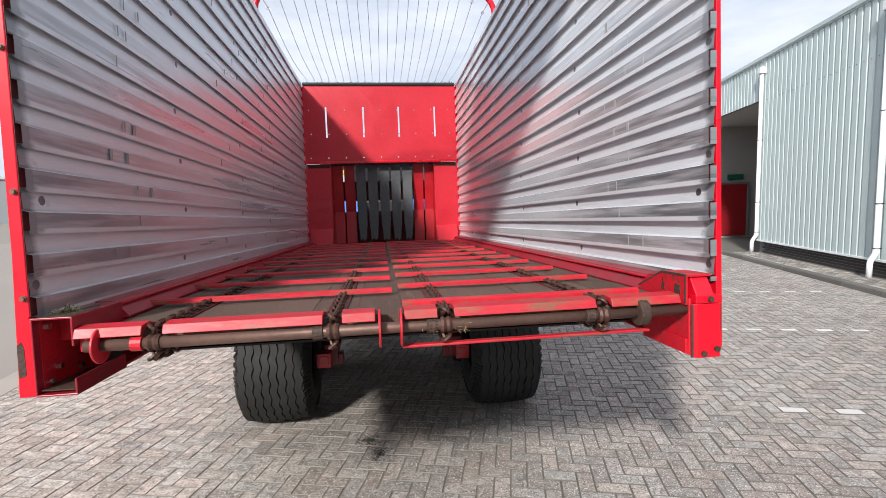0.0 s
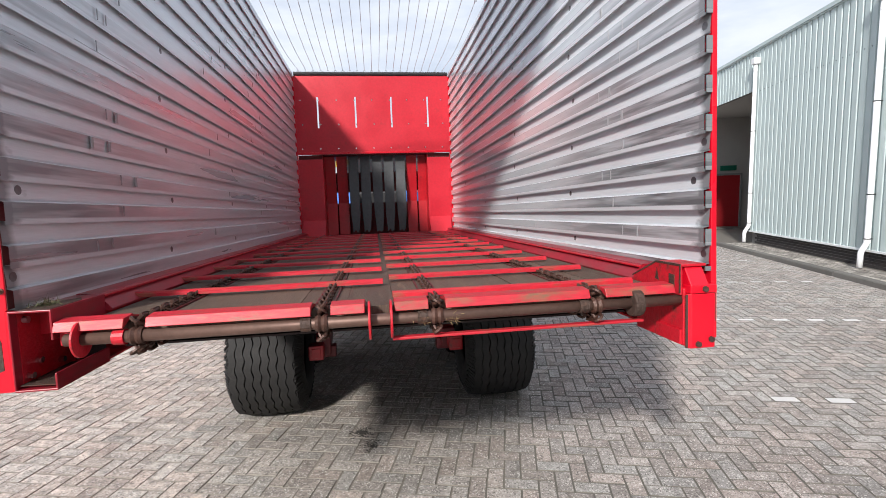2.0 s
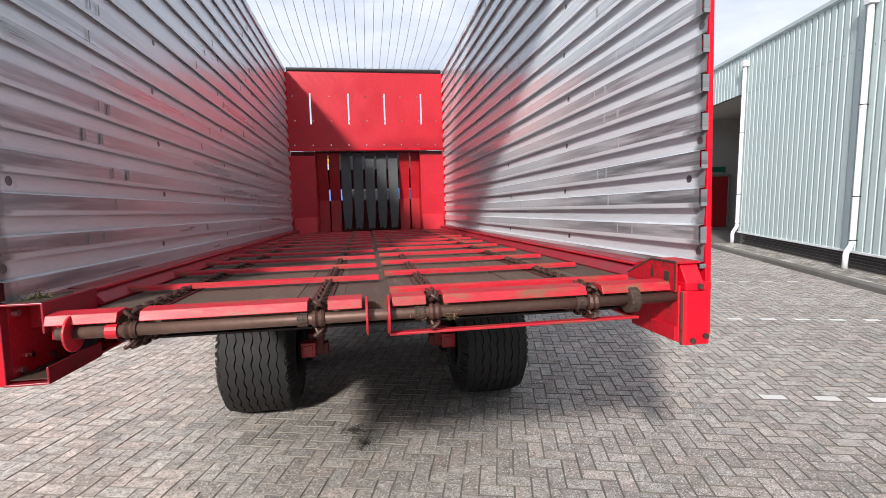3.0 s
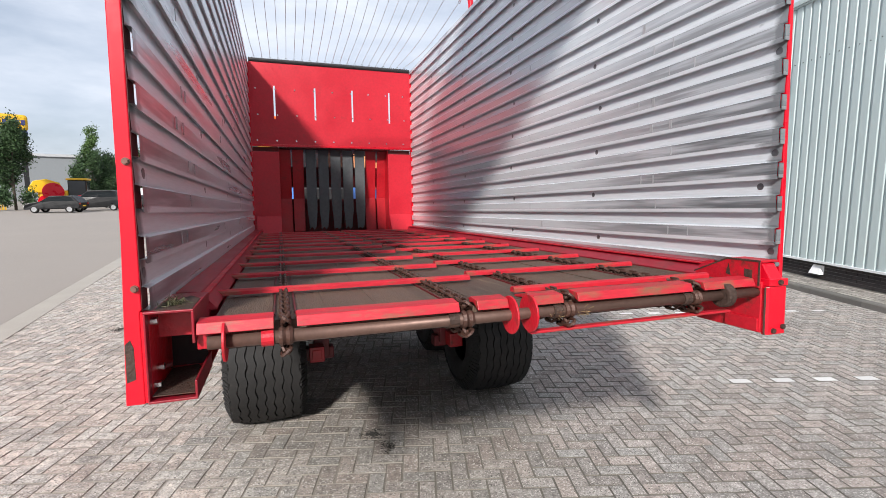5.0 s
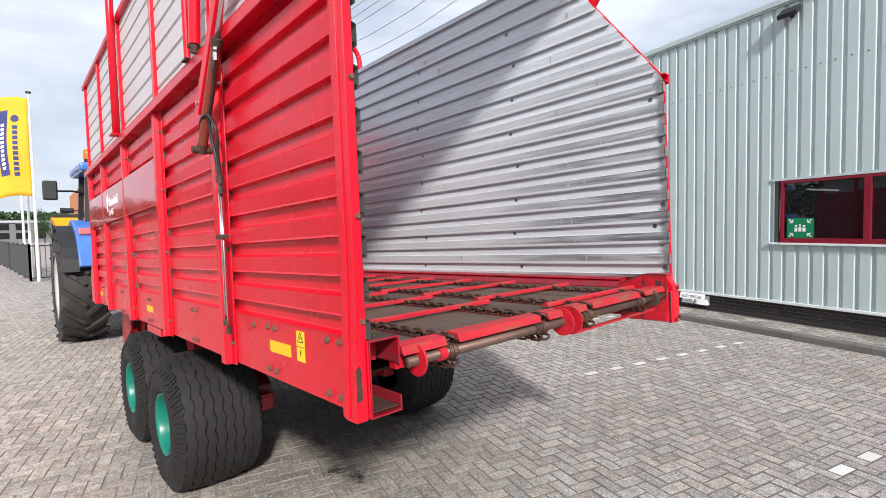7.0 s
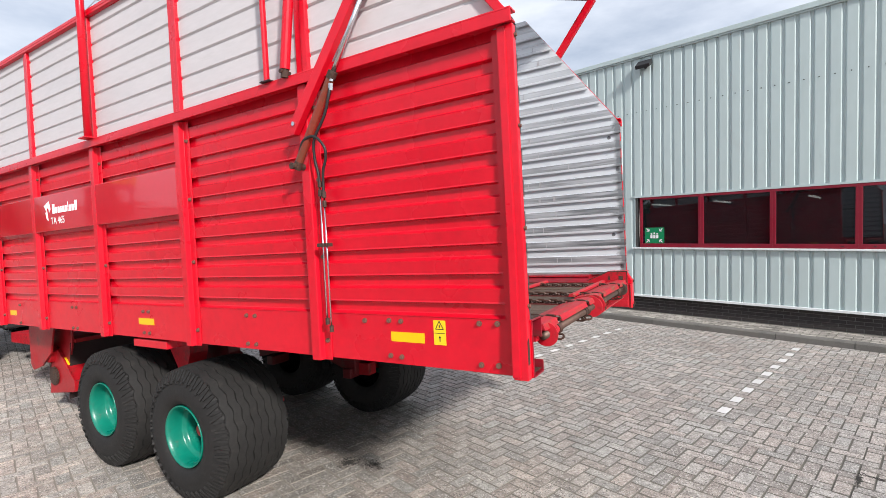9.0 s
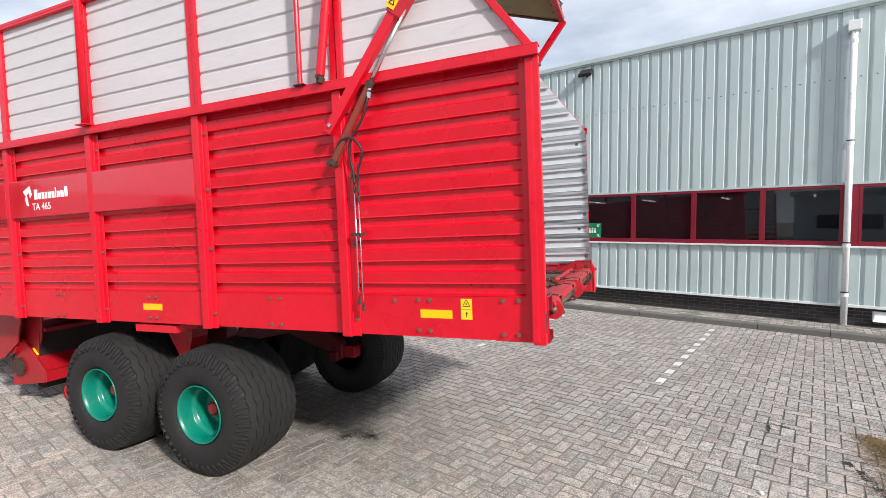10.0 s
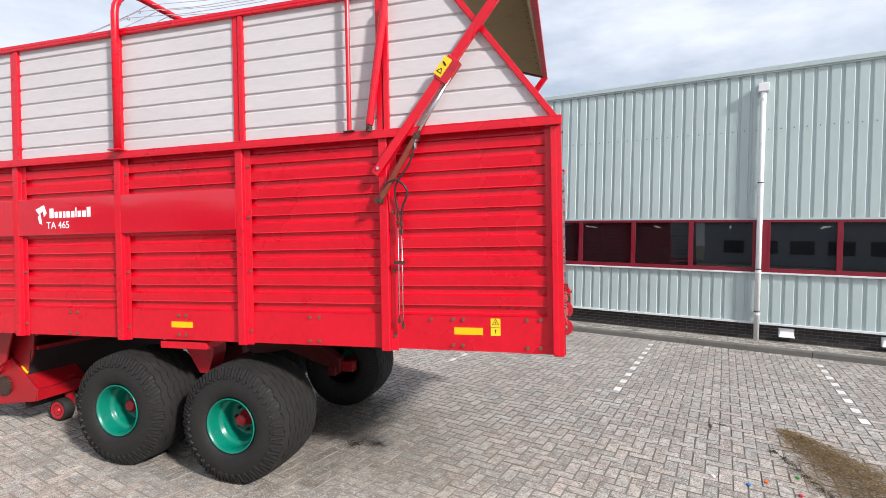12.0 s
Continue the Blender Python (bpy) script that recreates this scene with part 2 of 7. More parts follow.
def sandy_joints():
    """Pale sand blown into the joints towards the road."""
    n, l = JOINT.node_tree.nodes, JOINT.node_tree.links
    b = n["Principled BSDF"]
    pos = n.new("ShaderNodeNewGeometry")
    side = n.new("ShaderNodeVectorMath")
    side.operation = "DOT_PRODUCT"
    side.inputs[1].default_value = (-0.940, -0.342, 0.0)
    l.new(pos.outputs["Position"], side.inputs[0])
    no = n.new("ShaderNodeTexNoise")
    no.inputs["Scale"].default_value = 0.8
    no.inputs["Detail"].default_value = 5
    l.new(pos.outputs["Position"], no.inputs["Vector"])
    drift = n.new("ShaderNodeMath")
    drift.operation = "MULTIPLY_ADD"
    drift.inputs[1].default_value = 3.2
    l.new(no.outputs["Fac"], drift.inputs[0])
    l.new(side.outputs["Value"], drift.inputs[2])
    ramp = n.new("ShaderNodeMapRange")
    for key, v in zip(("From Min", "From Max", "To Min", "To Max"), (0.0, 2.2, 0.0, 0.45)):
        ramp.inputs[key].default_value = v
    l.new(drift.outputs[0], ramp.inputs["Value"])
    mx = n.new("ShaderNodeMix")
    mx.data_type = "RGBA"
    mx.inputs[7].default_value = (0.36, 0.32, 0.27, 1)
    l.new(ramp.outputs[0], mx.inputs[0])
    l.new(b.inputs["Base Color"].links[0].from_socket, mx.inputs[6])
    l.new(mx.outputs[2], b.inputs["Base Color"])


sandy_joints()



def paver_mat(name, island):
    """Worn concrete paver: exposed pale and dark aggregate, warm and grey stains over the yard, each stone a little different."""
    m = bpy.data.materials.new(name)
    m.use_nodes = True
    n, l = m.node_tree.nodes, m.node_tree.links
    b = n["Principled BSDF"]
    pos = n.new("ShaderNodeNewGeometry")

    def tex(kind, scale, detail=3.0):
        k = n.new(kind)
        k.inputs["Scale"].default_value = scale
        if kind == "ShaderNodeTexNoise":
            k.inputs["Detail"].default_value = detail
            k.inputs["Roughness"].default_value = 0.62
        l.new(pos.outputs["Position"], k.inputs["Vector"])
        return k

    def ramp(x, lo, hi, a=0.0, c=1.0):
        k = n.new("ShaderNodeMapRange")
        for key, v in zip(("From Min", "From Max", "To Min", "To Max"), (lo, hi, a, c)):
            k.inputs[key].default_value = v
        l.new(x, k.inputs["Value"])
        return k.outputs[0]

    def mix(fac, x, y, blend="MIX"):
        k = n.new("ShaderNodeMix")
        k.data_type, k.blend_type = "RGBA", blend
        for q, v in ((0, fac), (6, x), (7, y)):
            if isinstance(v, tuple):
                k.inputs[q].default_value = (*v, 1)
            elif isinstance(v, float):
                k.inputs[q].default_value = v
            else:
                l.new(v, k.inputs[q])
        return k.outputs[2]

    tone = mix(ramp(tex("ShaderNodeTexNoise", 0.55, 5).outputs["Fac"], 0.38, 0.62), (0.385, 0.345, 0.318), (0.475, 0.445, 0.412))
    side = n.new("ShaderNodeVectorMath")
    side.operation = "DOT_PRODUCT"
    side.inputs[1].default_value = (-0.940, -0.342, 0.0)
    l.new(pos.outputs["Position"], side.inputs[0])
    drift = n.new("ShaderNodeMath")
    drift.operation = "MULTIPLY_ADD"
    drift.inputs[1].default_value = 3.2
    l.new(tex("ShaderNodeTexNoise", 0.8, 5).outputs["Fac"], drift.inputs[0])
    l.new(side.outputs["Value"], drift.inputs[2])
    tone = mix(ramp(drift.outputs[0], 0.3, 2.3, 0.0, 0.9), tone, (0.63, 0.565, 0.49))
    tone = mix(ramp(tex("ShaderNodeTexNoise", 1.9, 7).outputs["Fac"], 0.50, 0.72, 0.0, 0.6), tone, (0.22, 0.20, 0.175))
    tone = mix(ramp(tex("ShaderNodeTexNoise", 14.0, 5).outputs["Fac"], 0.30, 0.72, 0.0, 1.0), tone, (0.21, 0.19, 0.17))
    # Dark spot under the wagon: dirt there, and shade put into the colour.
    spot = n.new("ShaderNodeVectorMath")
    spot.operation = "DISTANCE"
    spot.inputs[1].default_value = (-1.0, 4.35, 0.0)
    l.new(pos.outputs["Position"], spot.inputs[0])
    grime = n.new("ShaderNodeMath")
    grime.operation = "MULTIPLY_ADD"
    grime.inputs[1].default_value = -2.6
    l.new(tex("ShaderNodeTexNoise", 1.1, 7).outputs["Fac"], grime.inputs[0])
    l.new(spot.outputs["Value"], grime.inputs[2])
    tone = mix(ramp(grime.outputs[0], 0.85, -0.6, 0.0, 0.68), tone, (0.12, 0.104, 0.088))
    src = pos.outputs["Random Per Island"] if island else n.new("ShaderNodeObjectInfo").outputs["Random"]
    tone = mix(1.0, tone, ramp(src, 0.0, 1.0, 0.78, 1.20), "MULTIPLY")
    hue = n.new("ShaderNodeMath")
    hue.operation = "FRACT"
    many = n.new("ShaderNodeMath")
    many.operation = "MULTIPLY"
    many.inputs[1].default_value = 37.0
    l.new(src, many.inputs[0])
    l.new(many.outputs[0], hue.inputs[0])
    tone = mix(1.0, tone, mix(hue.outputs[0], (1.06, 0.985, 0.97), (0.96, 1.0, 1.03)), "MULTIPLY")
    grit = tex("ShaderNodeTexVoronoi", 125.0)
    cell = n.new("ShaderNodeSeparateColor")
    l.new(grit.outputs["Color"], cell.inputs[0])
    tone = mix(1.0, tone, ramp(cell.outputs[0], 0.0, 1.0, 0.74, 1.20), "MULTIPLY")
    tone = mix(ramp(cell.outputs[1], 0.82, 0.95, 0.0, 0.52), tone, (0.78, 0.75, 0.70))
    tone = mix(ramp(cell.outputs[2], 0.90, 0.95, 0.0, 0.8), tone, (0.10, 0.09, 0.08))
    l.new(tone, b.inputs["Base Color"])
    b.inputs["Roughness"].default_value = 0.82
    l.new(ramp(cell.outputs[1], 0.0, 1.0, 0.92, 0.62), b.inputs["Roughness"])
    bp = n.new("ShaderNodeBump")
    bp.inputs["Strength"].default_value = 0.9
    bp.inputs["Distance"].default_value = 0.006
    l.new(tex("ShaderNodeTexNoise", 110.0, 4).outputs["Fac"], bp.inputs["Height"])
    l.new(bp.outputs[0], b.inputs["Normal"])
    return m


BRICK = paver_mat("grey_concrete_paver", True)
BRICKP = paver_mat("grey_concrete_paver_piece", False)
BRICKW = mat("white_road_paver", (0.62, 0.61, 0.60), 0.7, vary=0.1, scale=22, bump=0.3, bscale=150, rand=0.06)
TILE = mat("footway_paver", (0.31, 0.285, 0.255), 0.88, vary=0.5, scale=12, bump=0.6, bscale=140, rand=0.35, island=True, dirt=(0.085, 0.09, 0.07), dirt_amt=0.25)
KERB = mat("kerb_concrete", (0.125, 0.118, 0.108), 0.88, vary=0.2, scale=15, bump=0.3, bscale=90, dirt=(0.09, 0.088, 0.08), dirt_amt=0.35, rand=0.12)
ASPHALT = mat("pale_asphalt", (0.27, 0.238, 0.21), 0.92, vary=0.12, scale=30, bump=0.2, bscale=200, dscale=0.3)
CLAD = mat("pale_green_grey_cladding", (0.435, 0.517, 0.514), 0.42, vary=0.05, scale=2, stretch=(1, 1, 0.3), dirt=(0.40, 0.45, 0.44), dirt_amt=0.1)
CLAD_DARK = mat("dark_cladding_joint", (0.09, 0.10, 0.10), 0.6)
WINRED = mat("red_window_frame", (0.20, 0.004, 0.018), 0.4, vary=0.08)
PLINTH = mat("dark_brick", (0.040, 0.034, 0.033), 0.85, vary=0.3, scale=14, bump=0.3, rand=0.25)
MORTAR = mat("dark_mortar", (0.17, 0.165, 0.155), 0.95, vary=0.2)
PVC = mat("white_pvc_pipe", (0.74, 0.75, 0.76), 0.4, vary=0.05, dirt=(0.5, 0.5, 0.48), dirt_amt=0.12)
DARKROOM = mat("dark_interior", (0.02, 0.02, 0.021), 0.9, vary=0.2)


def glass_mat(name, tint=(0.008, 0.009, 0.011), see=0.25):
    m = bpy.data.materials.new(name)
    m.use_nodes = True
    n, l = m.node_tree.nodes, m.node_tree.links
    b = n["Principled BSDF"]
    b.inputs["Base Color"].default_value = (*tint, 1)
    b.inputs["Roughness"].default_value = 0.02
    b.inputs["IOR"].default_value = 1.8
    tr = n.new("ShaderNodeBsdfTransparent")
    tr.inputs[0].default_value = (0.75, 0.8, 0.8, 1)
    mx = n.new("ShaderNodeMixShader")
    mx.inputs[0].default_value = 1 - see
    l.new(tr.outputs[0], mx.inputs[1])
    l.new(b.outputs[0], mx.inputs[2])
    l.new(mx.outputs[0], n["Material Output"].inputs[0])
    return m


GLASS = glass_mat("window_glass")


# ---- building blocks ----
def box(bm, x0, x1, y0, y1, z0, z1, m=None):
    v = [bm.verts.new(c) for c in ((x0, y0, z0), (x1, y0, z0), (x1, y1, z0), (x0, y1, z0), (x0, y0, z1), (x1, y0, z1), (x1, y1, z1), (x0, y1, z1))]
    for f in ((3, 2, 1, 0), (4, 5, 6, 7), (0, 1, 5, 4), (1, 2, 6, 5), (2, 3, 7, 6), (3, 0, 4, 7)):
        bm.faces.new([v[k] for k in f])
    if m is not None:
        for k in v:
            k.co = m @ k.co
    return v


def prism(bm, pts, axis, a, b):
    """Extrudes a closed outline in the two other axes from a to b along axis."""
    def at(p, t):
        return {"x": (t, p[0], p[1]), "y": (p[0], t, p[1]), "z": (p[0], p[1], t)}[axis]
    va = [bm.verts.new(at(p, a)) for p in pts]
    vb = [bm.verts.new(at(p, b)) for p in pts]
    n = len(pts)
    for k in range(n):
        bm.faces.new((va[k], va[(k + 1) % n], vb[(k + 1) % n], vb[k]))
    bm.faces.new(va[::-1])
    bm.faces.new(vb)
    bmesh.ops.recalc_face_normals(bm, faces=bm.faces[:])


def rod(bm, p, q, r, seg=12, r2=None, caps=True):
    p, q = Vector(p), Vector(q)
    m = Matrix.Translation((p + q) / 2) @ (q - p).to_track_quat("Z", "Y").to_matrix().to_4x4()
    bmesh.ops.create_cone(bm, cap_ends=caps, segments=seg, radius1=r, radius2=r if r2 is None else r2, depth=(q - p).length, matrix=m)


def tube(bm, path, r, seg=8):
    """A round bar along a list of points, with mitred bends."""
    pts = [Vector(p) for p in path]
    rings = []
    up = None
    for k, p in enumerate(pts):
        d = ((pts[min(k + 1, len(pts) - 1)] - p).normalized() + (p - pts[max(k - 1, 0)]).normalized()).normalized()
        if up is None:
            up = d.orthogonal().normalized()
        up = (up - d * up.dot(d)).normalized()
        side = d.cross(up)
        rings.append([bm.verts.new(p + r * (math.cos(a) * up + math.sin(a) * side)) for a in (2 * math.pi * j / seg for j in range(seg))])
    for a, b in zip(rings, rings[1:]):
        for j in range(seg):
            bm.faces.new((a[j], a[(j + 1) % seg], b[(j + 1) % seg], b[j]))
    bm.faces.new(rings[0][::-1])
    bm.faces.new(rings[-1])


def bar(bm, p, q, w, h, up=(0, 0, 1)):
    """A rectangular bar from p to q, w wide and h deep along up."""
    p, q, up = Vector(p), Vector(q), Vector(up)
    d = (q - p).normalized()
    s = d.cross(up).normalized()
    u = s.cross(d)
    m = Matrix((s, d, u)).transposed().to_4x4()
    m.translation = p
    return box(bm, -w / 2, w / 2, 0, (q - p).length, -h / 2, h / 2, m)


def lathe(bm, prof, seg=40, axis="x"):
    """Turns a profile of (along, radius) round the axis."""
    rings = []
    for a, r in prof:
        ring = []
        for k in range(seg):
            t = 2 * math.pi * k / seg
            c, s = r * math.cos(t), r * math.sin(t)
            ring.append(bm.verts.new((a, c, s) if axis == "x" else (c, a, s) if axis == "y" else (c, s, a)))
        rings.append(ring)
    for p, q in zip(rings, rings[1:]):
        for k in range(seg):
            bm.faces.new((p[k], p[(k + 1) % seg], q[(k + 1) % seg], q[k]))
    return rings


def smooth(ob, on=True):
    for p in ob.data.polygons:
        p.use_smooth = on
    return ob


def mesh(name, bm, material):
    me = bpy.data.meshes.new(name)
    bm.to_mesh(me)
    bm.free()
    me.materials.append(material)
    return me


def bevelled(ob, width=0.004, seg=2):
    b = ob.modifiers.new("bevel", "BEVEL")
    b.width, b.segments, b.limit_method, b.angle_limit = width, seg, "ANGLE", radians(35)
    return ob


def thing(name, label, category, m=Matrix(), group="", kind=""):
    return_ob = new(name)
    return_ob.empty_display_size = 0.2
    return_ob.matrix_world = m
    return tagged(return_ob, label, category, group, kind)


def part(name, bm, material, parent, label="", bevel=0.0, shade=False):
    ob = new(name, mesh(name, bm, material))
    ob.parent = parent
    if label:
        tagged(ob, label)
    if bevel:
        bevelled(ob, bevel)
    if shade:
        smooth(ob)
    return ob


def piece(name, me, parent, loc=(0, 0, 0), rz=0.0):
    ob = new(name, me)
    ob.parent = parent
    ob.location = loc
    if rz:
        ob.rotation_euler = (0, 0, rz)
    return ob


def solo(name, bm, material, label, category, group="", kind="", bevel=0.0):
    ob = new(name, mesh(name, bm, material))
    if bevel:
        bevelled(ob, bevel)
    return tagged(ob, label, category, group, kind)


# ---- ground, road and building ----
bm = bmesh.new()
box(bm, -1500, 1500, -600, 2400, -0.30, -0.0060)
ground = solo("ground", bm, JOINT, "sandy dark joint bed of the paved yard", "ground", kind="structure")

EDGE_P, EDGE_D = Vector((-5.4, 5.1)), Vector((-0.342, 0.940))       # the road's edge, seen from above
EDGE_N = Vector((-EDGE_D.y, EDGE_D.x))                               # points to the road's side


def edge_pt(along, off, z=0.0):
    p = EDGE_P + EDGE_D * along + EDGE_N * off
    return (p.x, p.y, z)


def strip(name, a0, a1, o0, o1, z0, z1, material, label, category, kind="structure"):
    b = bmesh.new()
    lo = [b.verts.new(edge_pt(a, o, z0)) for a, o in ((a0, o0), (a1, o0), (a1, o1), (a0, o1))]
    hi = [b.verts.new(edge_pt(a, o, z1)) for a, o in ((a0, o0), (a1, o0), (a1, o1), (a0, o1))]
    b.faces.new(hi)
    for k in range(4):
        b.faces.new((lo[k], lo[(k + 1) % 4], hi[(k + 1) % 4], hi[k]))
    bmesh.ops.recalc_face_normals(b, faces=b.faces[:])
    return solo(name, b, material, label, category, kind=kind)


strip("road", -60, 700, 0.35, 17.0, -0.05, 0.0, ASPHALT, "pale worn asphalt road along the yard", "road")
strip("kerb_strip", -60, 300, 0.0, 0.34, -0.05, 0.004, mat("pale_concrete_strip", (0.34, 0.31, 0.27), 0.9, vary=0.15, scale=12, bump=0.2),
      "pale concrete edging strip between yard and road", "kerb")

# the yard goes on as a pale footway beside the road, far ahead
b = bmesh.new()
far = [edge_pt((34.06 - EDGE_P.y) / EDGE_D.y, 0.0), edge_pt(330, 0.0), edge_pt(330, -70.0), (40.0, 34.06, 0.0)]
lo = [b.verts.new((p[0], p[1], -0.05)) for p in far]
hi = [b.verts.new((p[0], p[1], 0.0)) for p in far]
b.faces.new(hi)
for k in range(4):
    b.faces.new((lo[k], lo[(k + 1) % 4], hi[(k + 1) % 4], hi[k]))
bmesh.ops.recalc_face_normals(b, faces=b.faces[:])
solo("far_pavement", b, mat("pinkish_far_paving", (0.33, 0.285, 0.265), 0.9, vary=0.18, scale=9, bump=0.2, dscale=0.5), "pinkish grey paving beside the road far ahead", "pavement", kind="structure")

W = 0.10625                                   # half a paver with its joint
YARD_Y0, YARD_Y1, KERB_X = -9.0, 34.0, 6.24
ROW0 = 1.63                                   # a row of parking marks


JIT = random.Random(77)


def paver_verts(x0, x1, y0, y1, z=0.0):
    """A paver with worn, slightly uneven edges."""
    g, c = 0.0022, 0.0044
    a, b, d, e = (v + JIT.uniform(-0.0022, 0.0022) for v in (x0 + g, x1 - g, y0 + g, y1 - g))
    top = [(x + JIT.uniform(-0.0012, 0.0012), y + JIT.uniform(-0.0012, 0.0012), z + JIT.uniform(-0.0010, 0.0010))
           for x, y in ((a + c, d + c), (b - c, d + c), (b - c, e - c), (a + c, e - c))]
    low = [(a, d, z - 0.014), (b, d, z - 0.014), (b, e, z - 0.014), (a, e, z - 0.014)]
    return top + low


PAVER_FACES = ((0, 1, 2, 3), (4, 5, 1, 0), (5, 6, 2, 1), (6, 7, 3, 2), (7, 4, 0, 3))
near_h = near_v = white_h = None


def soiled_flanks(me):
    """Sand and soil cling to the flanks of the stones."""
    me.materials.append(JOINT)
    me.polygons.foreach_set("material_index", [0 if k % 5 == 0 else 1 for k in range(len(me.polygons))])


def paver_mesh(name, lx, ly, material):
    me = bpy.data.meshes.new(name)
    me.from_pydata(paver_verts(-lx / 2, lx / 2, -ly / 2, ly / 2), [], PAVER_FACES)
    me.materials.append(material)
    soiled_flanks(me)
    return me


def herringbone():
    """The yard's pavers: ends of the rows, near pieces and white marks, by the plan."""
    rng = random.Random(5)
    verts, faces, near, white = [], [], [], []
    for j in range(round((YARD_Y0 - ROW0) / W), round((YARD_Y1 - ROW0) / W)):
        y = ROW0 - W / 2 + j * W
        for i in range(-190, round((KERB_X + 0.14 - 2.22) / W)):
            x = 2.22 + i * W
            r = (i - j) % 4
            if r not in (0, 3):
                continue
            lx, ly = (2 * W, W) if r == 0 else (W, 2 * W)
            cx, cy = x + lx / 2, y + ly / 2
            if x + lx > KERB_X + 0.13 or (Vector((cx, cy)) - EDGE_P).dot(EDGE_N) > 0.04:
                continue
            z = rng.uniform(-0.0025, 0.001)
            k = round((cy - ROW0) / 2.6291)
            if r == 0 and abs(cy - ROW0 - round(k * 2.6291 / W) * W) < 0.01 and -0.01 <= i * W < 3.45 and k >= -2:
                white.append((cx, cy, 0.0))
                continue
            if -0.55 < cx < 1.25 and 1.55 < cy < 4.6 and len(near) < 260:
                near.append((cx, cy, z, r))
                continue
            n0 = len(verts)
            verts += paver_verts(x, x + lx, y, y + ly, z)
            faces += [tuple(n0 + q for q in f) for f in PAVER_FACES]
    me = bpy.data.meshes.new("pavers")
    me.from_pydata(verts, [], faces)
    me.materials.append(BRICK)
    soiled_flanks(me)
    ob = new("pavers", me)
    ob.parent = ground
    tagged(ob, "grey concrete pavers laid in herringbone", kind="stuff")
    return near, white


# footway along the building
bm = bmesh.new()
box(bm, KERB_X + 0.15, 7.16, -14, 15.1, -0.02, 0.088)
footway = solo("pavement", bm, JOINT, "narrow dark paved footway at the wall's foot", "pavement", kind="structure")
fv, ff = [], []
rng = random.Random(2)
for jy in range(-60, 140):
    for ix in range(7):
        x0 = KERB_X + 0.155 + ix * W
        y0 = jy * 2 * W + (ix % 2) * W
        if x0 + W > 7.12 or y0 + 2 * W > 15.1 or y0 < -12:
            continue
        n0 = len(fv)
        fv += paver_verts(x0, x0 + W, y0, y0 + 2 * W, 0.1 + rng.uniform(-0.003, 0.002))
        ff += [tuple(n0 + q for q in f) for f in PAVER_FACES]
me = bpy.data.meshes.new("footway_pavers")
me.from_pydata(fv, [], ff)
me.materials.append(TILE)
soiled_flanks(me)
ob = new("footway_pavers", me)
ob.parent = footway
tagged(ob, "dark mossy footway pavers", kind="stuff")
kerb = thing("kerb", "worn grey concrete kerb stones, a step up to the footway", "kerb", kind="structure")
bm = bmesh.new()
prism(bm, [(0, -0.03), (0.145, -0.03), (0.145, 0.102), (0.022, 0.102), (0.004, 0.085)], "y", 0.004, 0.996)
stone_me = mesh("kerb_stone", bm, KERB)
for k in range(-10, 26):
    piece("kerb_stone", stone_me, kerb, (KERB_X + random.uniform(-0.004, 0.004), k, random.uniform(-0.004, 0.003)))

# hall wall
WX = 7.10                                      # the cladding's outer face
SILL, LINTEL, ROOF, FLASH = 1.50, 2.54, 5.50, 0.41
WIN_Y1, WIN_Y0 = 4.62, -8.2
hall = thing("hall_building", "industrial hall clad in pale grey-green ribbed metal with a red window band", "building", kind="structure")


def ribbed(name, y0, y1, z0, z1, label=""):
    """Vertical trapezoidal sheeting facing -x."""
    b = bmesh.new()
    p, d = 0.207, 0.026
    prof = []
    k = math.floor(y0 / p)
    while k * p < y1:
        for o, q in ((0, d), (0.032, d), (0.044, 0.003), (0.050, 0), (0.180, 0), (0.186, 0.003)):
            yy = k * p + o
            if y0 <= yy <= y1:
                prof.append((yy, q))
        k += 1
    prof = [(y0, prof[0][1])] + prof + [(y1, prof[-1][1])]
    rows = [[b.verts.new((WX + q, yy, z)) for yy, q in prof] for z in (z0, z1)]
    for u in range(len(prof) - 1):
        if prof[u + 1][0] - prof[u][0] > 1e-5:
            b.faces.new((rows[0][u], rows[1][u], rows[1][u + 1], rows[0][u + 1]))
    return part(name, b, CLAD, hall, label)


ribbed("upper_cladding", -12, 15.1, LINTEL + 0.02, ROOF, "tall ribbed metal sheets above the windows")
ribbed("lower_cladding", -12, WIN_Y1 + 0.1, FLASH + 0.02, SILL - 0.06, "ribbed metal sheets below the windows")
ribbed("end_cladding", WIN_Y1 + 0.1, 15.1, FLASH + 0.02, LINTEL + 0.02)
ribbed("gate_lintel_cladding", 15.1, 21.0, 4.4, ROOF)
b = bmesh.new()
box(b, WX + 0.04, WX + 0.16, -12, WIN_Y0, SILL - 0.02, LINTEL + 0.02)
box(b, WX + 0.04, WX + 0.16, WIN_Y1 + 0.06, 15.1, FLASH, ROOF - 0.02)
box(b, WX + 0.04, WX + 0.16, -12, WIN_Y1 + 0.06, FLASH, SILL - 0.06)
box(b, WX + 0.04, WX + 0.16, -12, WIN_Y1 + 0.06, LINTEL + 0.06, ROOF - 0.02)
box(b, WX + 0.04, WX + 0.16, 15.1, 21, 4.41, ROOF - 0.02)
part("wall", b, MORTAR, hall)
b = bmesh.new()
box(b, WX - 0.05, WX + 0.25, -12, 21, ROOF, ROOF + 0.10)
box(b, WX - 0.03, WX + 0.02, -12, 21, ROOF - 0.03, ROOF + 0.002)
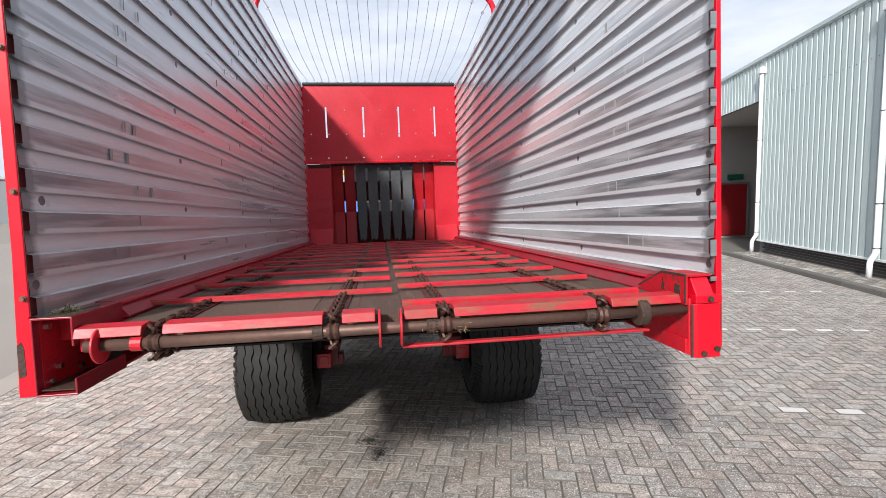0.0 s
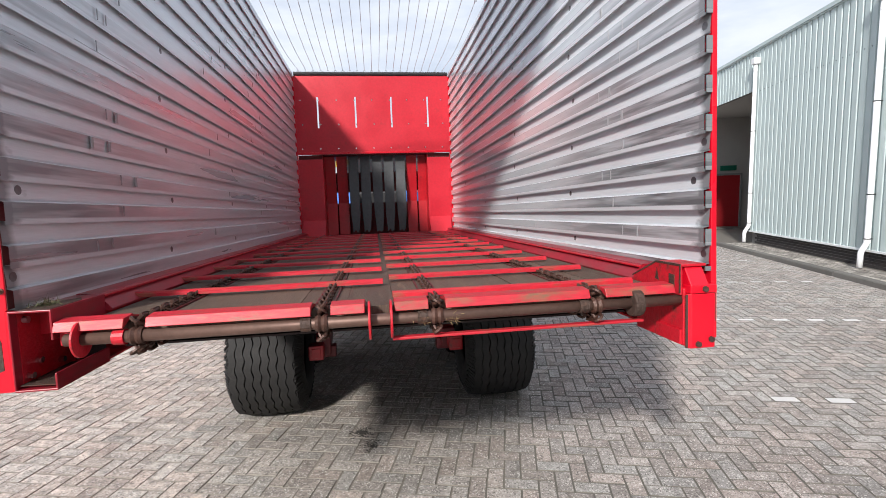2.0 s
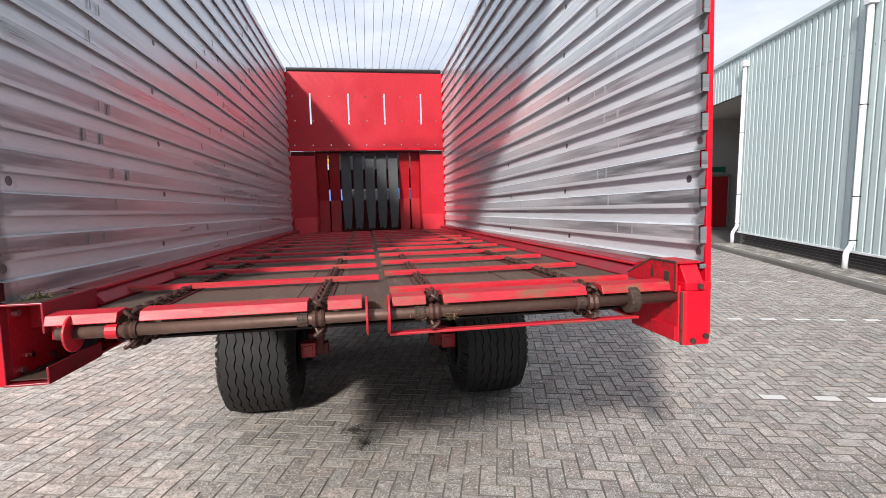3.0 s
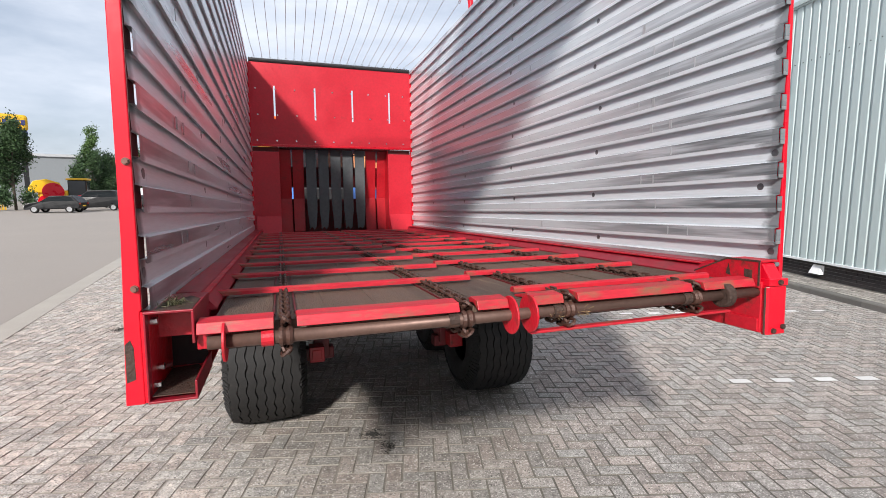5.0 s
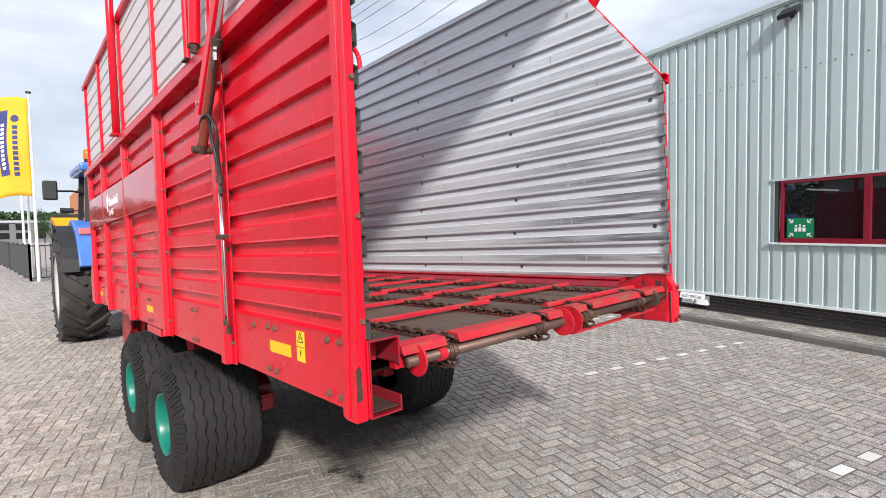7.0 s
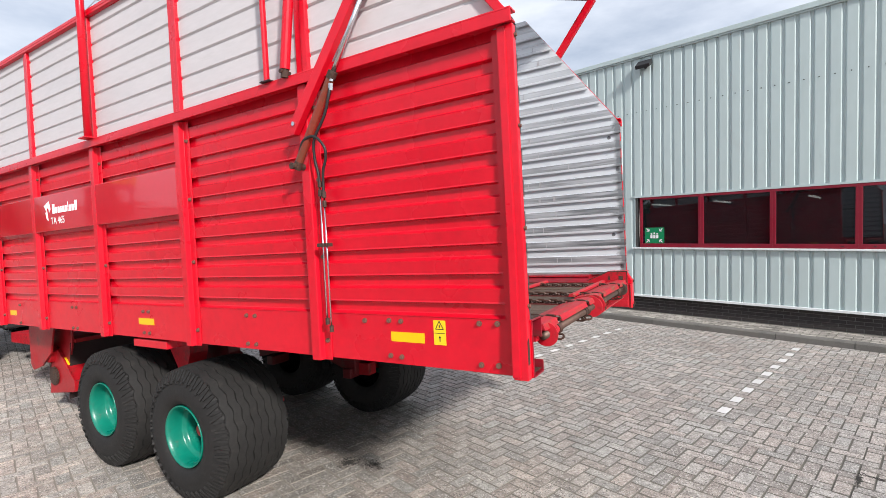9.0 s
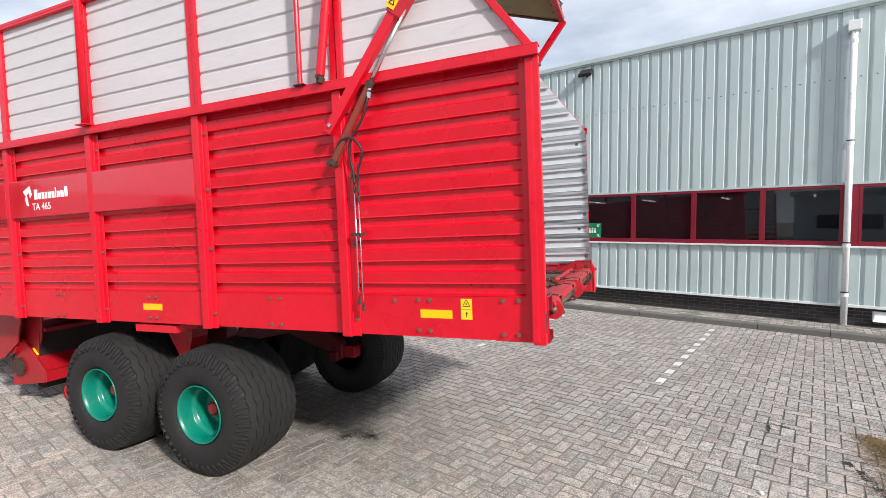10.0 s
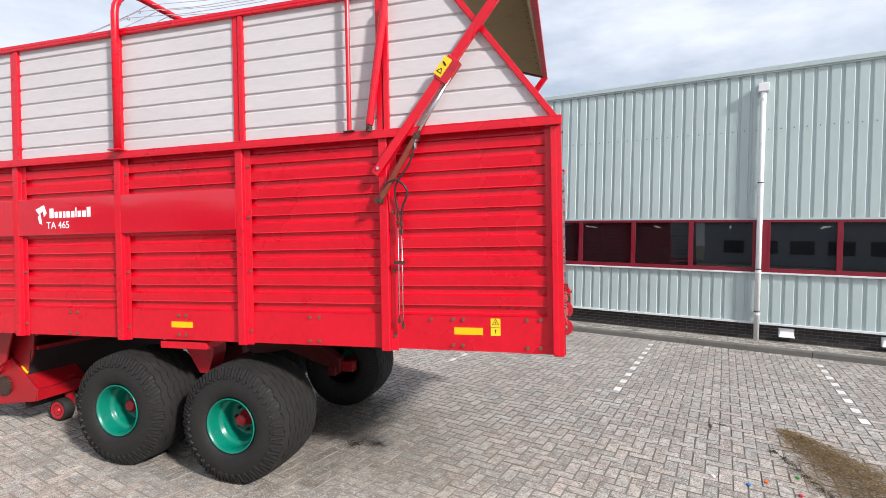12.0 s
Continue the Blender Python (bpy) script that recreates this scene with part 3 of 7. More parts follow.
part("roof_trim", b, CLAD, hall, "pale metal roof edge trim", bevel=0.008)
b = bmesh.new()
box(b, WX - 0.05, WX + 0.07, -12, WIN_Y1 + 0.16, SILL - 0.065, SILL - 0.03)
part("sill", b, mat("pale_sill", (0.66, 0.70, 0.70), 0.4), hall, "pale metal window sill", bevel=0.004)
b = bmesh.new()
box(b, WX - 0.03, WX + 0.05, -12, 15.1, FLASH, FLASH + 0.045)
part("flashing", b, mat("pale_flashing", (0.68, 0.71, 0.71), 0.4), hall, "pale metal flashing over the brick plinth", bevel=0.004)
b = bmesh.new()
box(b, WX - 0.02, WX + 0.05, -12, WIN_Y1 + 0.16, LINTEL - 0.01, LINTEL + 0.03)
part("lintel_flashing", b, CLAD, hall)

b = bmesh.new()
for z in (4.35,):
    for k in range(-57, 72):
        rod(b, (WX + 0.002, k * 0.207 + 0.125, z), (WX - 0.006, k * 0.207 + 0.125, z), 0.011, 6)
o = part("cladding_screw", b, BLACK, hall)
o["kind"] = "stuff"

# brick plinth, each brick of its own
plinth = thing("brick_plinth", "low dark brown brick plinth under the metal cladding", "plinth", kind="structure")
b = bmesh.new()
box(b, WX + 0.075, WX + 0.18, -12, 15.1, 0.0, FLASH)
part("mortar", b, MORTAR, plinth)
b = bmesh.new()
box(b, 0.0, 0.09, -0.104, 0.104, 0.0, 0.052)
brick_me = mesh("brick", b, PLINTH)
far_v, far_f = [], []
for c in range(5):
    for k in range(-50, 69):
        y = k * 0.218 + (c % 2) * 0.109
        if y > 14.9 or y < -9:
            continue
        if 1.2 > y > -3.5 or 8.5 > y > 1.2 and c > 1:
            piece("brick", brick_me, plinth, (WX + 0.067 + random.uniform(-0.002, 0.002), y, 0.098 + c * 0.0625))
        else:
            n0 = len(far_v)
            far_v += [(WX + 0.067 + v.co.x, y + v.co.y, 0.098 + c * 0.0625 + v.co.z) for v in brick_me.vertices]
            far_f += [tuple(n0 + q for q in p.vertices) for p in brick_me.polygons]
me = bpy.data.meshes.new("far_bricks")
me.from_pydata(far_v, [], far_f)
me.materials.append(PLINTH)
ob = new("far_bricks", me)
ob.parent = plinth
tagged(ob, "dark brown bricks in stretcher bond", kind="stuff")

# window band with frames and panes
MULL = [4.62, 3.41, 2.22, 1.05, -0.12, -0.33, -1.47, -2.62, -3.77, -4.92]


def window(y1, y0, number):
    w = thing("window_%d" % number, "dark glazed window in a deep red frame", "window", group="windows of the hall", kind="structure")
    f = 0.045
    b = bmesh.new()
    box(b, WX - 0.015, WX + 0.06, y0, y1, SILL - 0.03, SILL + 0.05)
    box(b, WX - 0.015, WX + 0.06, y0, y1, LINTEL - 0.06, LINTEL - 0.012)
    box(b, WX - 0.015, WX + 0.06, y0, y0 + f, SILL + 0.05, LINTEL - 0.06)
    box(b, WX - 0.015, WX + 0.06, y1 - f, y1, SILL + 0.05, LINTEL - 0.06)
    part("window_frame", b, WINRED, w, "deep red window frame", bevel=0.004)
    b = bmesh.new()
    box(b, WX + 0.025, WX + 0.032, y0 + f, y1 - f, SILL + 0.05, LINTEL - 0.06)
    g = part("pane", b, GLASS, w)
    g.visible_shadow = False
    b = bmesh.new()
    for yy in (y0 + 0.2, y1 - 0.2):
        box(b, WX - 0.019, WX - 0.012, yy - 0.02, yy + 0.02, SILL + 0.006, SILL + 0.016)
    part("drain_cap", b, BLACK, w)


n_win = 0
for a, c in zip(MULL, MULL[1:]):
    if a - c > 0.5:
        n_win += 1
        window(a, c, n_win)
b = bmesh.new()
box(b, WX - 0.012, WX + 0.05, -0.331, -0.119, SILL - 0.03, LINTEL - 0.012)
part("window_post", b, WINRED, hall, "deep red post between two windows", bevel=0.004)
# the room behind the windows, its dimness put into near-black walls
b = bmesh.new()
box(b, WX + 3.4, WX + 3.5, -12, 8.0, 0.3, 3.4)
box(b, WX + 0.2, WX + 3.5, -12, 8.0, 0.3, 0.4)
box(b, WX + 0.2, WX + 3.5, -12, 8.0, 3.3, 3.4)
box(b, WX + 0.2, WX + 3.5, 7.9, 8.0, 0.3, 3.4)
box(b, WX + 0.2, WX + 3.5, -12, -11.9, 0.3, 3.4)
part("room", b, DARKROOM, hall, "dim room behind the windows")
TUBE = bpy.data.materials.new("lit_tube")
TUBE.use_nodes = True
TUBE.node_tree.nodes["Principled BSDF"].inputs["Emission Color"].default_value = (1.0, 0.97, 0.92, 1)
TUBE.node_tree.nodes["Principled BSDF"].inputs["Emission Strength"].default_value = 3.0
for y in (5.15, 3.75, 2.0, 0.3, -1.6):
    tl = thing("tube_lamp", "lit white tube lamp hanging inside the hall", "lamp", pose(WX + 2.5, y, 2.46), group="tube lamps in the hall")
    b = bmesh.new()
    rod(b, (-0.6, 0, 0), (0.6, 0, 0), 0.016, 10)
    part("tube", b, TUBE, tl)
    b = bmesh.new()
    box(b, -0.63, 0.63, -0.05, 0.05, 0.02, 0.07)
    part("tray", b, WHITE, tl)
    for x in (-0.5, 0.5):
        b = bmesh.new()
        rod(b, (x, 0, 0.07), (x, 0, 0.86), 0.006, 6)
        part("hanger", b, BLACK, tl)
# roof sheet and gate recess
b = bmesh.new()
box(b, WX + 0.1, WX + 14, -12, 21, ROOF - 0.25, ROOF - 0.06)
part("roof", b, CLAD_DARK, hall)
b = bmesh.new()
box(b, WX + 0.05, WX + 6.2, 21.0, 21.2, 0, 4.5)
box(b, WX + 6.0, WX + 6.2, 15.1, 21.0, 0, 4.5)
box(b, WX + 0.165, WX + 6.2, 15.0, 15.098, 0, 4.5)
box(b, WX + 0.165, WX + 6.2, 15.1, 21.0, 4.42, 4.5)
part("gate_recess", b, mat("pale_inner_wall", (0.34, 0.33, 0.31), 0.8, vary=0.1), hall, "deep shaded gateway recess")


def pipe(y, top, foot, label):
    p = thing("downpipe", label, "downpipe", group="rainwater pipes of the hall")
    b = bmesh.new()
    x = WX - 0.075
    if foot:
        tube(b, [(x, y, top), (x, y, 0.62), (x - 0.02, y, 0.56), (x - 0.12, y - 0.05, 0.44), (x - 0.14, y - 0.06, 0.38), (x - 0.14, y - 0.06, 0.12)], 0.05, 14)
    else:
        tube(b, [(x, y, top), (x, y, 0.105)], 0.05, 14)
    part("pipe", b, PVC, p, shade=True)
    for z in (0.6, 1.45, 3.2, 4.9):
        b = bmesh.new()
        rod(b, (x, y, z), (x, y, z + 0.06), 0.056, 14)
        part("collar", b, PVC, p)
    for z in (0.66, 1.52, 3.26):
        b = bmesh.new()
        rod(b, (x, y, z), (x, y, z + 0.02), 0.058, 14)
        box(b, x, WX + 0.03, y - 0.012, y + 0.012, z, z + 0.02)
        part("pipe_clip", b, BLACK, p, "dark pipe clip")
    b = bmesh.new()
    box(b, x - 0.08, x + 0.085, y - 0.09, y + 0.09, top - 0.06, top + 0.11)
    part("hopper", b, PVC, p, bevel=0.01)
    return p


pipe(-0.18, 5.15, False, "straight white plastic rainwater pipe on the ribbed wall")
pipe(10.35, 5.15, True, "white plastic rainwater pipe with a bent foot")
pipe(15.0, 5.15, True, "white plastic rainwater pipe at the gateway corner")


# ---- the forage wagon ----
WAGON = pose(0, 0, 0, 0, 0, 15.8) @ pose(0, 0, 0, -2.2, 0, 0) @ Matrix.Translation((0.213, 1.60, 0))
wagon = thing("forage_wagon", "large red forage wagon with bare aluminium inner walls, tailgate raised", "wagon", WAGON)
HALF, P0 = 1.160, 1.555
FRONT = 5.90
RIBS = (1.25, 2.466, 3.67, 4.84, 5.84)
# heights of the steps, and how far out each one lies; the narrow bands stand inwards
PROFILE = ((0.0, 0.001), (0.005, 0.024), (0.012, 0.021), (0.074, 0.026), (0.086, 0.002), (0.090, 0.0), (0.1362, 0.0))
# the inner planks overlap: each inward band hangs down as a lip over a narrow dark gap
INNER = ((0.0, 0.001), (0.005, 0.024), (0.012, 0.021), (0.066, 0.025), (0.0785, 0.025), (0.078, 0.0070), (0.069, 0.0050), (0.0665, 0.0), (0.1362, 0.0))
UPPER = ((0.0, 0.0), (0.009, 0.012), (0.118, 0.013), (0.126, 0.001))


def rear_cut(z):
    return 0.0 if z < 2.875 else 0.03 + (z - 2.875) * 0.735


def sheet(name, s, y0, y1, z0, z1, off, material, label="", parent=None, profile=PROFILE):
    """Horizontal trapezoidal sheeting on side s, off metres outside the inner face."""
    b = bmesh.new()
    rows = []
    base, pitch = (2.868, 0.134) if profile is UPPER else (STEP_L, PITCH_L) if s < 0 else (STEP_R, PITCH_R)
    heights = []
    for k in range(-2, 20):
        heights += [(base + k * pitch + dz * pitch / 0.1367, d) for dz, d in profile]
    def depth(z):
        for (za, da), (zb, db) in zip(heights, heights[1:]):
            if za <= z <= zb:
                return da + (db - da) * (z - za) / max(zb - za, 1e-6)
        return 0.0
    levels = [(z0, depth(z0))] + [h for h in heights if z0 + 0.001 < h[0] < z1 - 0.001] + [(z1, depth(z1))]
    for z, d in levels:
        if profile is INNER and s < 0:
            d = 0.006 + 0.74 * d
        ya = (max(y0, rear_cut(z)) if off > 0 else max(0.0, rear_cut(z) - 0.022)) if y0 < 1.0 else y0
        rows.append([b.verts.new((s * (HALF + d + off), ya + (y1 - ya) * u / 12, z)) for u in range(13)])
    for p, q in zip(rows, rows[1:]):
        for u in range(12):
            b.faces.new((p[u], p[u + 1], q[u + 1], q[u]))
    if s > 0 and off <= 0 or s < 0 and off > 0:
        bmesh.ops.reverse_faces(b, faces=b.faces[:])
    return part(name, b, material, parent or wagon, label)


def side(s):
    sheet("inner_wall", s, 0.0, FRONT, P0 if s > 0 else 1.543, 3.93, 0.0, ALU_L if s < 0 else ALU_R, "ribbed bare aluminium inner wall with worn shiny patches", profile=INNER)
    edges = (0.104,) + RIBS
    for a, c in zip(edges, edges[1:]):
        sheet("red_panel", s, a, c, P0, 2.864, 0.008, RED)
        sheet("grey_panel", s, a if a > 1 else 0.0, c, 2.88, 3.90, 0.024, GREYP, "ribbed light grey upper side panel", profile=UPPER)
    # lower side plate and sill channel
    b = bmesh.new()
    box(b, s * 1.184, s * 1.190, -0.008, 5.95, 1.305, 1.556)
    part("lower_side_plate", b, RED, wagon)
    b = bmesh.new()
    box(b, s * 1.06, s * 1.183, 0.02, 5.95, 1.308, 1.316)
    box(b, s * 1.177, s * 1.1832, 0.02, 5.95, 1.316, 1.545)
    box(b, s * 1.06, s * 1.159, 0.29, 5.95, 1.545, 1.551)
    part("sill_channel", b, RED_WORN, wagon, "red sill channel with worn edges")
    b = bmesh.new()
    prism(b, [(s * 1.157, 1.552), (s * 1.157, 1.560), (s * 1.085, 1.556), (s * 1.038, 1.50), (s * 1.038, 1.494), (s * 1.157, 1.494)], "y", 0.29, FRONT)
    part("floor_skirt", b, SKIRT, wagon, "scuffed dark red skirt along the wall's foot")
    # rails
    b = bmesh.new()
    box(b, s * 1.189, s * 1.252, -0.01, 5.95, 2.885, 2.895)
    box(b, s * 1.243, s * 1.252, -0.01, 5.95, 2.832, 2.886)
    box(b, s * 1.189, s * 1.252, -0.008, 5.95, 2.843, 2.851)
    part("middle_rail", b, RED, wagon, "red channel rail between the panels", bevel=0.003)
    b = bmesh.new()
    box(b, s * 1.189, s * 1.230, 0.80, 5.95, 3.885, 3.906)
    box(b, s * 1.188, s * 1.230, 0.80, 5.95, 3.906, 3.935)
    part("top_rail", b, RED, wagon, bevel=0.004)
    b = bmesh.new()
    bar(b, (s * 1.207, 0.03, 2.88), (s * 1.207, 0.80, 3.92), 0.040, 0.036, (1, 0, 0))
    part("slanted_rail", b, RED, wagon, bevel=0.003)
    # rear post
    b = bmesh.new()
    ex = 1.238 if s < 0 else 1.214
    ix, tx = (1.1865, 1.220) if s < 0 else (1.1875, 1.206)
    prism(b, [(s * 1.1915, 1.30), (s * ex, 1.30), (s * (tx + 0.004), 1.75), (s * tx, 2.836), (s * ix, 2.836), (s * ix, 1.56), (s * 1.1915, 1.557)], "y", -0.004, 0.064)
    part("rear_post", b, RED, wagon, "rear corner post with a chipped foot", bevel=0.006)
    if s < 0:
        # Dark strip on the post's inner face: the gap's shade put into colour.
        b = bmesh.new()
        box(b, -1.1862, -1.1850, -0.001, 0.060, 1.558, 2.830)
        part("gap_shade_strip", b, RED_DIRTY_SHADE, wagon)
    b = bmesh.new()
    prism(b, [(s * (ex - 0.004), 1.31), (s * (ex + 0.005), 1.31), (s * (tx + 0.010), 1.75), (s * (tx + 0.007), 2.832), (s * (tx - 0.004), 2.832), (s * (tx - 0.002), 1.75)], "y", 0.030, 0.068)
    part("post_strip", b, RED, wagon, bevel=0.003)
    base, pitch = (STEP_L, PITCH_L) if s < 0 else (STEP_R, PITCH_R)
    for k in range(-1, 9 if s > 0 else -1):
        z = base + k * pitch
        b = bmesh.new()
        box(b, 1.1635, 1.1872, -0.0065, -0.0015, max(z + 0.074, 1.557), z + 0.136)
        part("end_plate", b, ALU_R, wagon)
    b = bmesh.new()
    box(b, s * 1.1955, s * 1.1985, 0.066, 0.106, 1.557, 2.836)
    part("post_flange", b, RED, wagon)
    b = bmesh.new()
    prism(b, [(s * (ex - 0.028), 1.372), (s * (ex - 0.006), 1.364), (s * (ex - 0.007), 1.470), (s * (ex - 0.020), 1.482), (s * (ex - 0.027), 1.46)], "y", -0.0052, -0.003)
    part("bare_patch", b, RUST, wagon, "scraped bare metal patch on the post")
    for y in RIBS:
        b = bmesh.new()
        prism(b, [(s * 1.19, y + 0.048), (s * 1.226, y + 0.040), (s * 1.230, y + 0.036), (s * 1.230, y - 0.022), (s * 1.226, y - 0.026),
                  (s * 1.199, y - 0.032), (s * 1.196, y - 0.082), (s * 1.19, y - 0.082)], "z", 1.29, 2.836)
        part("side_rib", b, RED, wagon, bevel=0.004)
        b = bmesh.new()
        box(b, s * 1.188, s * 1.222, y - 0.045, y - 0.005, 2.896, 3.885)
        box(b, s * 1.188, s * 1.212, y + 0.004, y + 0.05, 2.896, 3.885)
        part("upper_rib", b, RED, wagon, bevel=0.003)
    # name plates
    for a, c in ((2.504, 3.646), (3.708, 4.816), (4.878, 5.816)):
        b = bmesh.new()
        box(b, s * 1.216, s * 1.2295, a, c, 2.205, 2.53)
        part("name_plate", b, RED_GLOSS, wagon, "smooth red plate across the ribbed side", bevel=0.004)


side(-1)
side(1)


# floor boards, slats, chains and shafts
for k in range(12):
    b = bmesh.new()
    x = -1.03 + k * 0.172
    box(b, x + 0.0006, x + 0.1714, 0.06, FRONT, 1.455, 1.492 + random.uniform(-0.002, 0.002))
    part("floor_board", b, WOOD, wagon)
b = bmesh.new()
prism(b, [(0, 0), (0.038, 0), (0.035, 0.014), (0.026, 0.021), (0.010, 0.021), (0, 0.013)], "x", -0.515, 0.515)
slat_l = mesh("slat", b, RED_FADED)
b = bmesh.new()
prism(b, [(0, 0), (0.038, 0), (0.035, 0.014), (0.026, 0.021), (0.010, 0.021), (0, 0.013)], "x", -0.475, 0.475)
slat_r = mesh("slat", b, RED_FADED)
for k in range(12):
    if 0.50 + k * 0.487 < 5.8:
        piece("slat", slat_l, wagon, (-0.545, 0.50 + k * 0.487, 1.504))
    piece("slat", slat_r, wagon, (0.475, 0.13 + k * 0.487, 1.504))

CHAINS = (-0.82, -0.245, 0.146, 0.73)


def link(b, m, a=0.0300, w=0.0165, r=0.0058):
    pts = [(w * math.cos(t), (a - w) * (1 if math.sin(t) > 0 else -1) + w * math.sin(t), 0) for t in (2 * math.pi * (q + 0.5) / 10 for q in range(10))]
    rings = []
    for q, p in enumerate(pts):
        p = Vector(p)
        d = (Vector(pts[(q + 1) % 10]) - Vector(pts[q - 1])).normalized()
        n = Vector((0, 0, 1))
        s = d.cross(n)
        rings.append([b.verts.new(m @ (p + r * (math.cos(t) * n + math.sin(t) * s))) for t in (2 * math.pi * z / 5 for z in range(5))])
    for q in range(10):
        p, n = rings[q], rings[(q + 1) % 10]
        for z in range(5):
            b.faces.new((p[z], p[(z + 1) % 5], n[(z + 1) % 5], n[z]))


for cx in CHAINS:
    b = bmesh.new()
    path = [(y * 0.041 + 0.03, 1.503, 0.0) for y in range(140, -1, -1)]
    path += [(-0.006 + 0.046 * math.cos(radians(a)), 1.457 + 0.046 * math.sin(radians(a)), 90 - a) for a in range(75, 360 - 470, -42)]
    path += [(0.030 + 0.041 * k, 1.405 - 0.002 * k, 0.0) for k in range(9)]
    for q, (y, z, tilt) in enumerate(path):
        link(b, Matrix.Translation((cx, y, z)) @ Matrix.Rotation(radians(-tilt), 4, "X") @ Matrix.Rotation(radians(38 if q % 2 else -52), 4, "Y"))
    part("chain", b, CHAIN, wagon, "rusty round-link conveyor chain")
    b = bmesh.new()
    box(b, cx - 0.036, cx - 0.030, 0.12, FRONT, 1.490, 1.497)
    part("chain_guide", b, RED_DIRTY_SHADE, wagon)
    b = bmesh.new()
    box(b, cx + 0.030, cx + 0.036, 0.12, FRONT, 1.490, 1.497)
    part("chain_guide", b, RED_DIRTY_SHADE, wagon)
    b = bmesh.new()
    lathe(b, [(cx - 0.020, 0.018), (cx - 0.020, 0.025), (cx - 0.010, 0.030), (cx, 0.024), (cx + 0.010, 0.030), (cx + 0.020, 0.025), (cx + 0.020, 0.018)], 16)
    o = part("sprocket", b, CHAIN, wagon)
    o.location = (0, -0.005, 1.455)
    b = bmesh.new()
    rod(b, (cx - 0.068, -0.005, 1.455), (cx - 0.034, -0.005, 1.455), 0.0255, 14)
    part("collar", b, RED_WORN if cx < -0.5 else RUST, wagon)
b = bmesh.new()
rod(b, (-1.03, -0.005, 1.455), (1.06, -0.005, 1.455), 0.020, 16)
part("rear_shaft", b, mat("worn_brown_shaft", (0.12, 0.07, 0.055), 0.5, metal=0.5, vary=0.25, scale=10), wagon, "worn brown conveyor shaft", shade=True)
for dx in (-0.985, -0.085, -0.012):
    b = bmesh.new()
    rod(b, (dx - 0.004, -0.005, 1.455), (dx + 0.004, -0.005, 1.455), 0.066 if dx > -0.5 else 0.058, 28)
    part("guide_disc", b, RED_WORN, wagon, "worn red guide disc", bevel=0.002)
b = bmesh.new()
prism(b, [(0.018, 1.432), (0.018, 1.488), (0.055, 1.488), (0.055, 1.432)], "x", -1.0605, -0.992)
part("shaft_bracket", b, RED_WORN, wagon, bevel=0.003)
# Tray added under the floor to cut light bouncing there.
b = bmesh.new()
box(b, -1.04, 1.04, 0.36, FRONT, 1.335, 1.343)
part("bounce_tray", b, CHASSIS, wagon, "dark tray added under the conveyor floor to cut bounced light")
b = bmesh.new()
rod(b, (0.86, -0.005, 1.455), (0.90, -0.005, 1.455), 0.050, 18)
part("bearing", b, RUST, wagon, bevel=0.006)
for a, c in ((-1.055, -0.852), (-0.788, -0.277), (-0.213, -0.10), (0.0, 0.116), (0.176, 0.700), (0.760, 1.03)):
    b = bmesh.new()
    prism(b, [(0.13, 1.490), (0.13, 1.499), (0.055, 1.514), (0.045, 1.520), (-0.015, 1.515), (-0.028, 1.485), (-0.022, 1.484), (0.02, 1.503)], "x", a, c)
    part("rear_apron", b, RED_FADED, wagon, "worn red apron strip at the floor's end", bevel=0.002)
b = bmesh.new()
bar(b, (-0.01, -0.002, 1.386), (0.91, -0.002, 1.388), 0.030, 0.010)
part("hanging_slat", b, RED_FADED, wagon, "faded slat hanging under the floor's end", bevel=0.003)

# the right rear gear cover and the open left channel
cover = new("gear_cover")
cover.parent = wagon
tagged(cover, "chipped red gear cover at the rear corner")
b = bmesh.new()
box(b, 1.058, 1.186, -0.030, 0.29, 1.285, 1.50)
part("side_casing", b, RED_WORN, cover, bevel=0.004)
b = bmesh.new()
prism(b, [(1.062, -0.045), (1.074, -0.056), (1.166, -0.056), (1.172, -0.045), (1.172, -0.030), (1.062, -0.030)], "z", 1.280, 1.482)
part("front_casing", b, RED, cover, "smooth red front casing", bevel=0.003)
b = bmesh.new()
box(b, 1.066, 1.171, -0.060, -0.010, 1.484, 1.514)
prism(b, [(-0.058, 1.512), (-0.016, 1.580), (0.03, 1.580), (0.03, 1.512)], "x", 1.070, 1.140)
part("cap", b, RED, cover, "bright red sloping cap", bevel=0.003)
b = bmesh.new()
prism(b, [(-0.028, 1.475), (-0.028, 1.588), (0.125, 1.588), (0.30, 1.512), (0.30, 1.475)], "x", 1.046, 1.056)
prism(b, [(-0.028, 1.580), (-0.028, 1.589), (0.125, 1.589), (0.30, 1.513), (0.296, 1.504), (0.12, 1.580)], "x", 1.0455, 1.150)
part("lid", b, RED_WORN, cover, "bent red lid with bare brown edges", bevel=0.002)
b = bmesh.new()
box(b, 1.0555, 1.0655, -0.0475, -0.0455, 1.281, 1.480, Matrix.Translation((0.0, 0.0, 0.0)))
part("bare_edge", b, RUST, cover)
for y0, y1, z0, z1, slant in ((0.005, 0.040, 1.500, 1.550, 0.0), (0.105, 0.130, 1.515, 1.565, 0.014)):
    b = bmesh.new()
    prism(b, [(y0, z0), (y1, z0 + 0.004), (y1 - slant, z1), (y0 + slant, z1 - 0.003)], "x", 1.0445, 1.0465)
    part("bare_patch", b, RUST, cover)
b = bmesh.new()
prism(b, [(-0.03, 1.485), (-0.03, 1.581), (-0.024, 1.583), (-0.022, 1.485)], "x", 1.0443, 1.047)
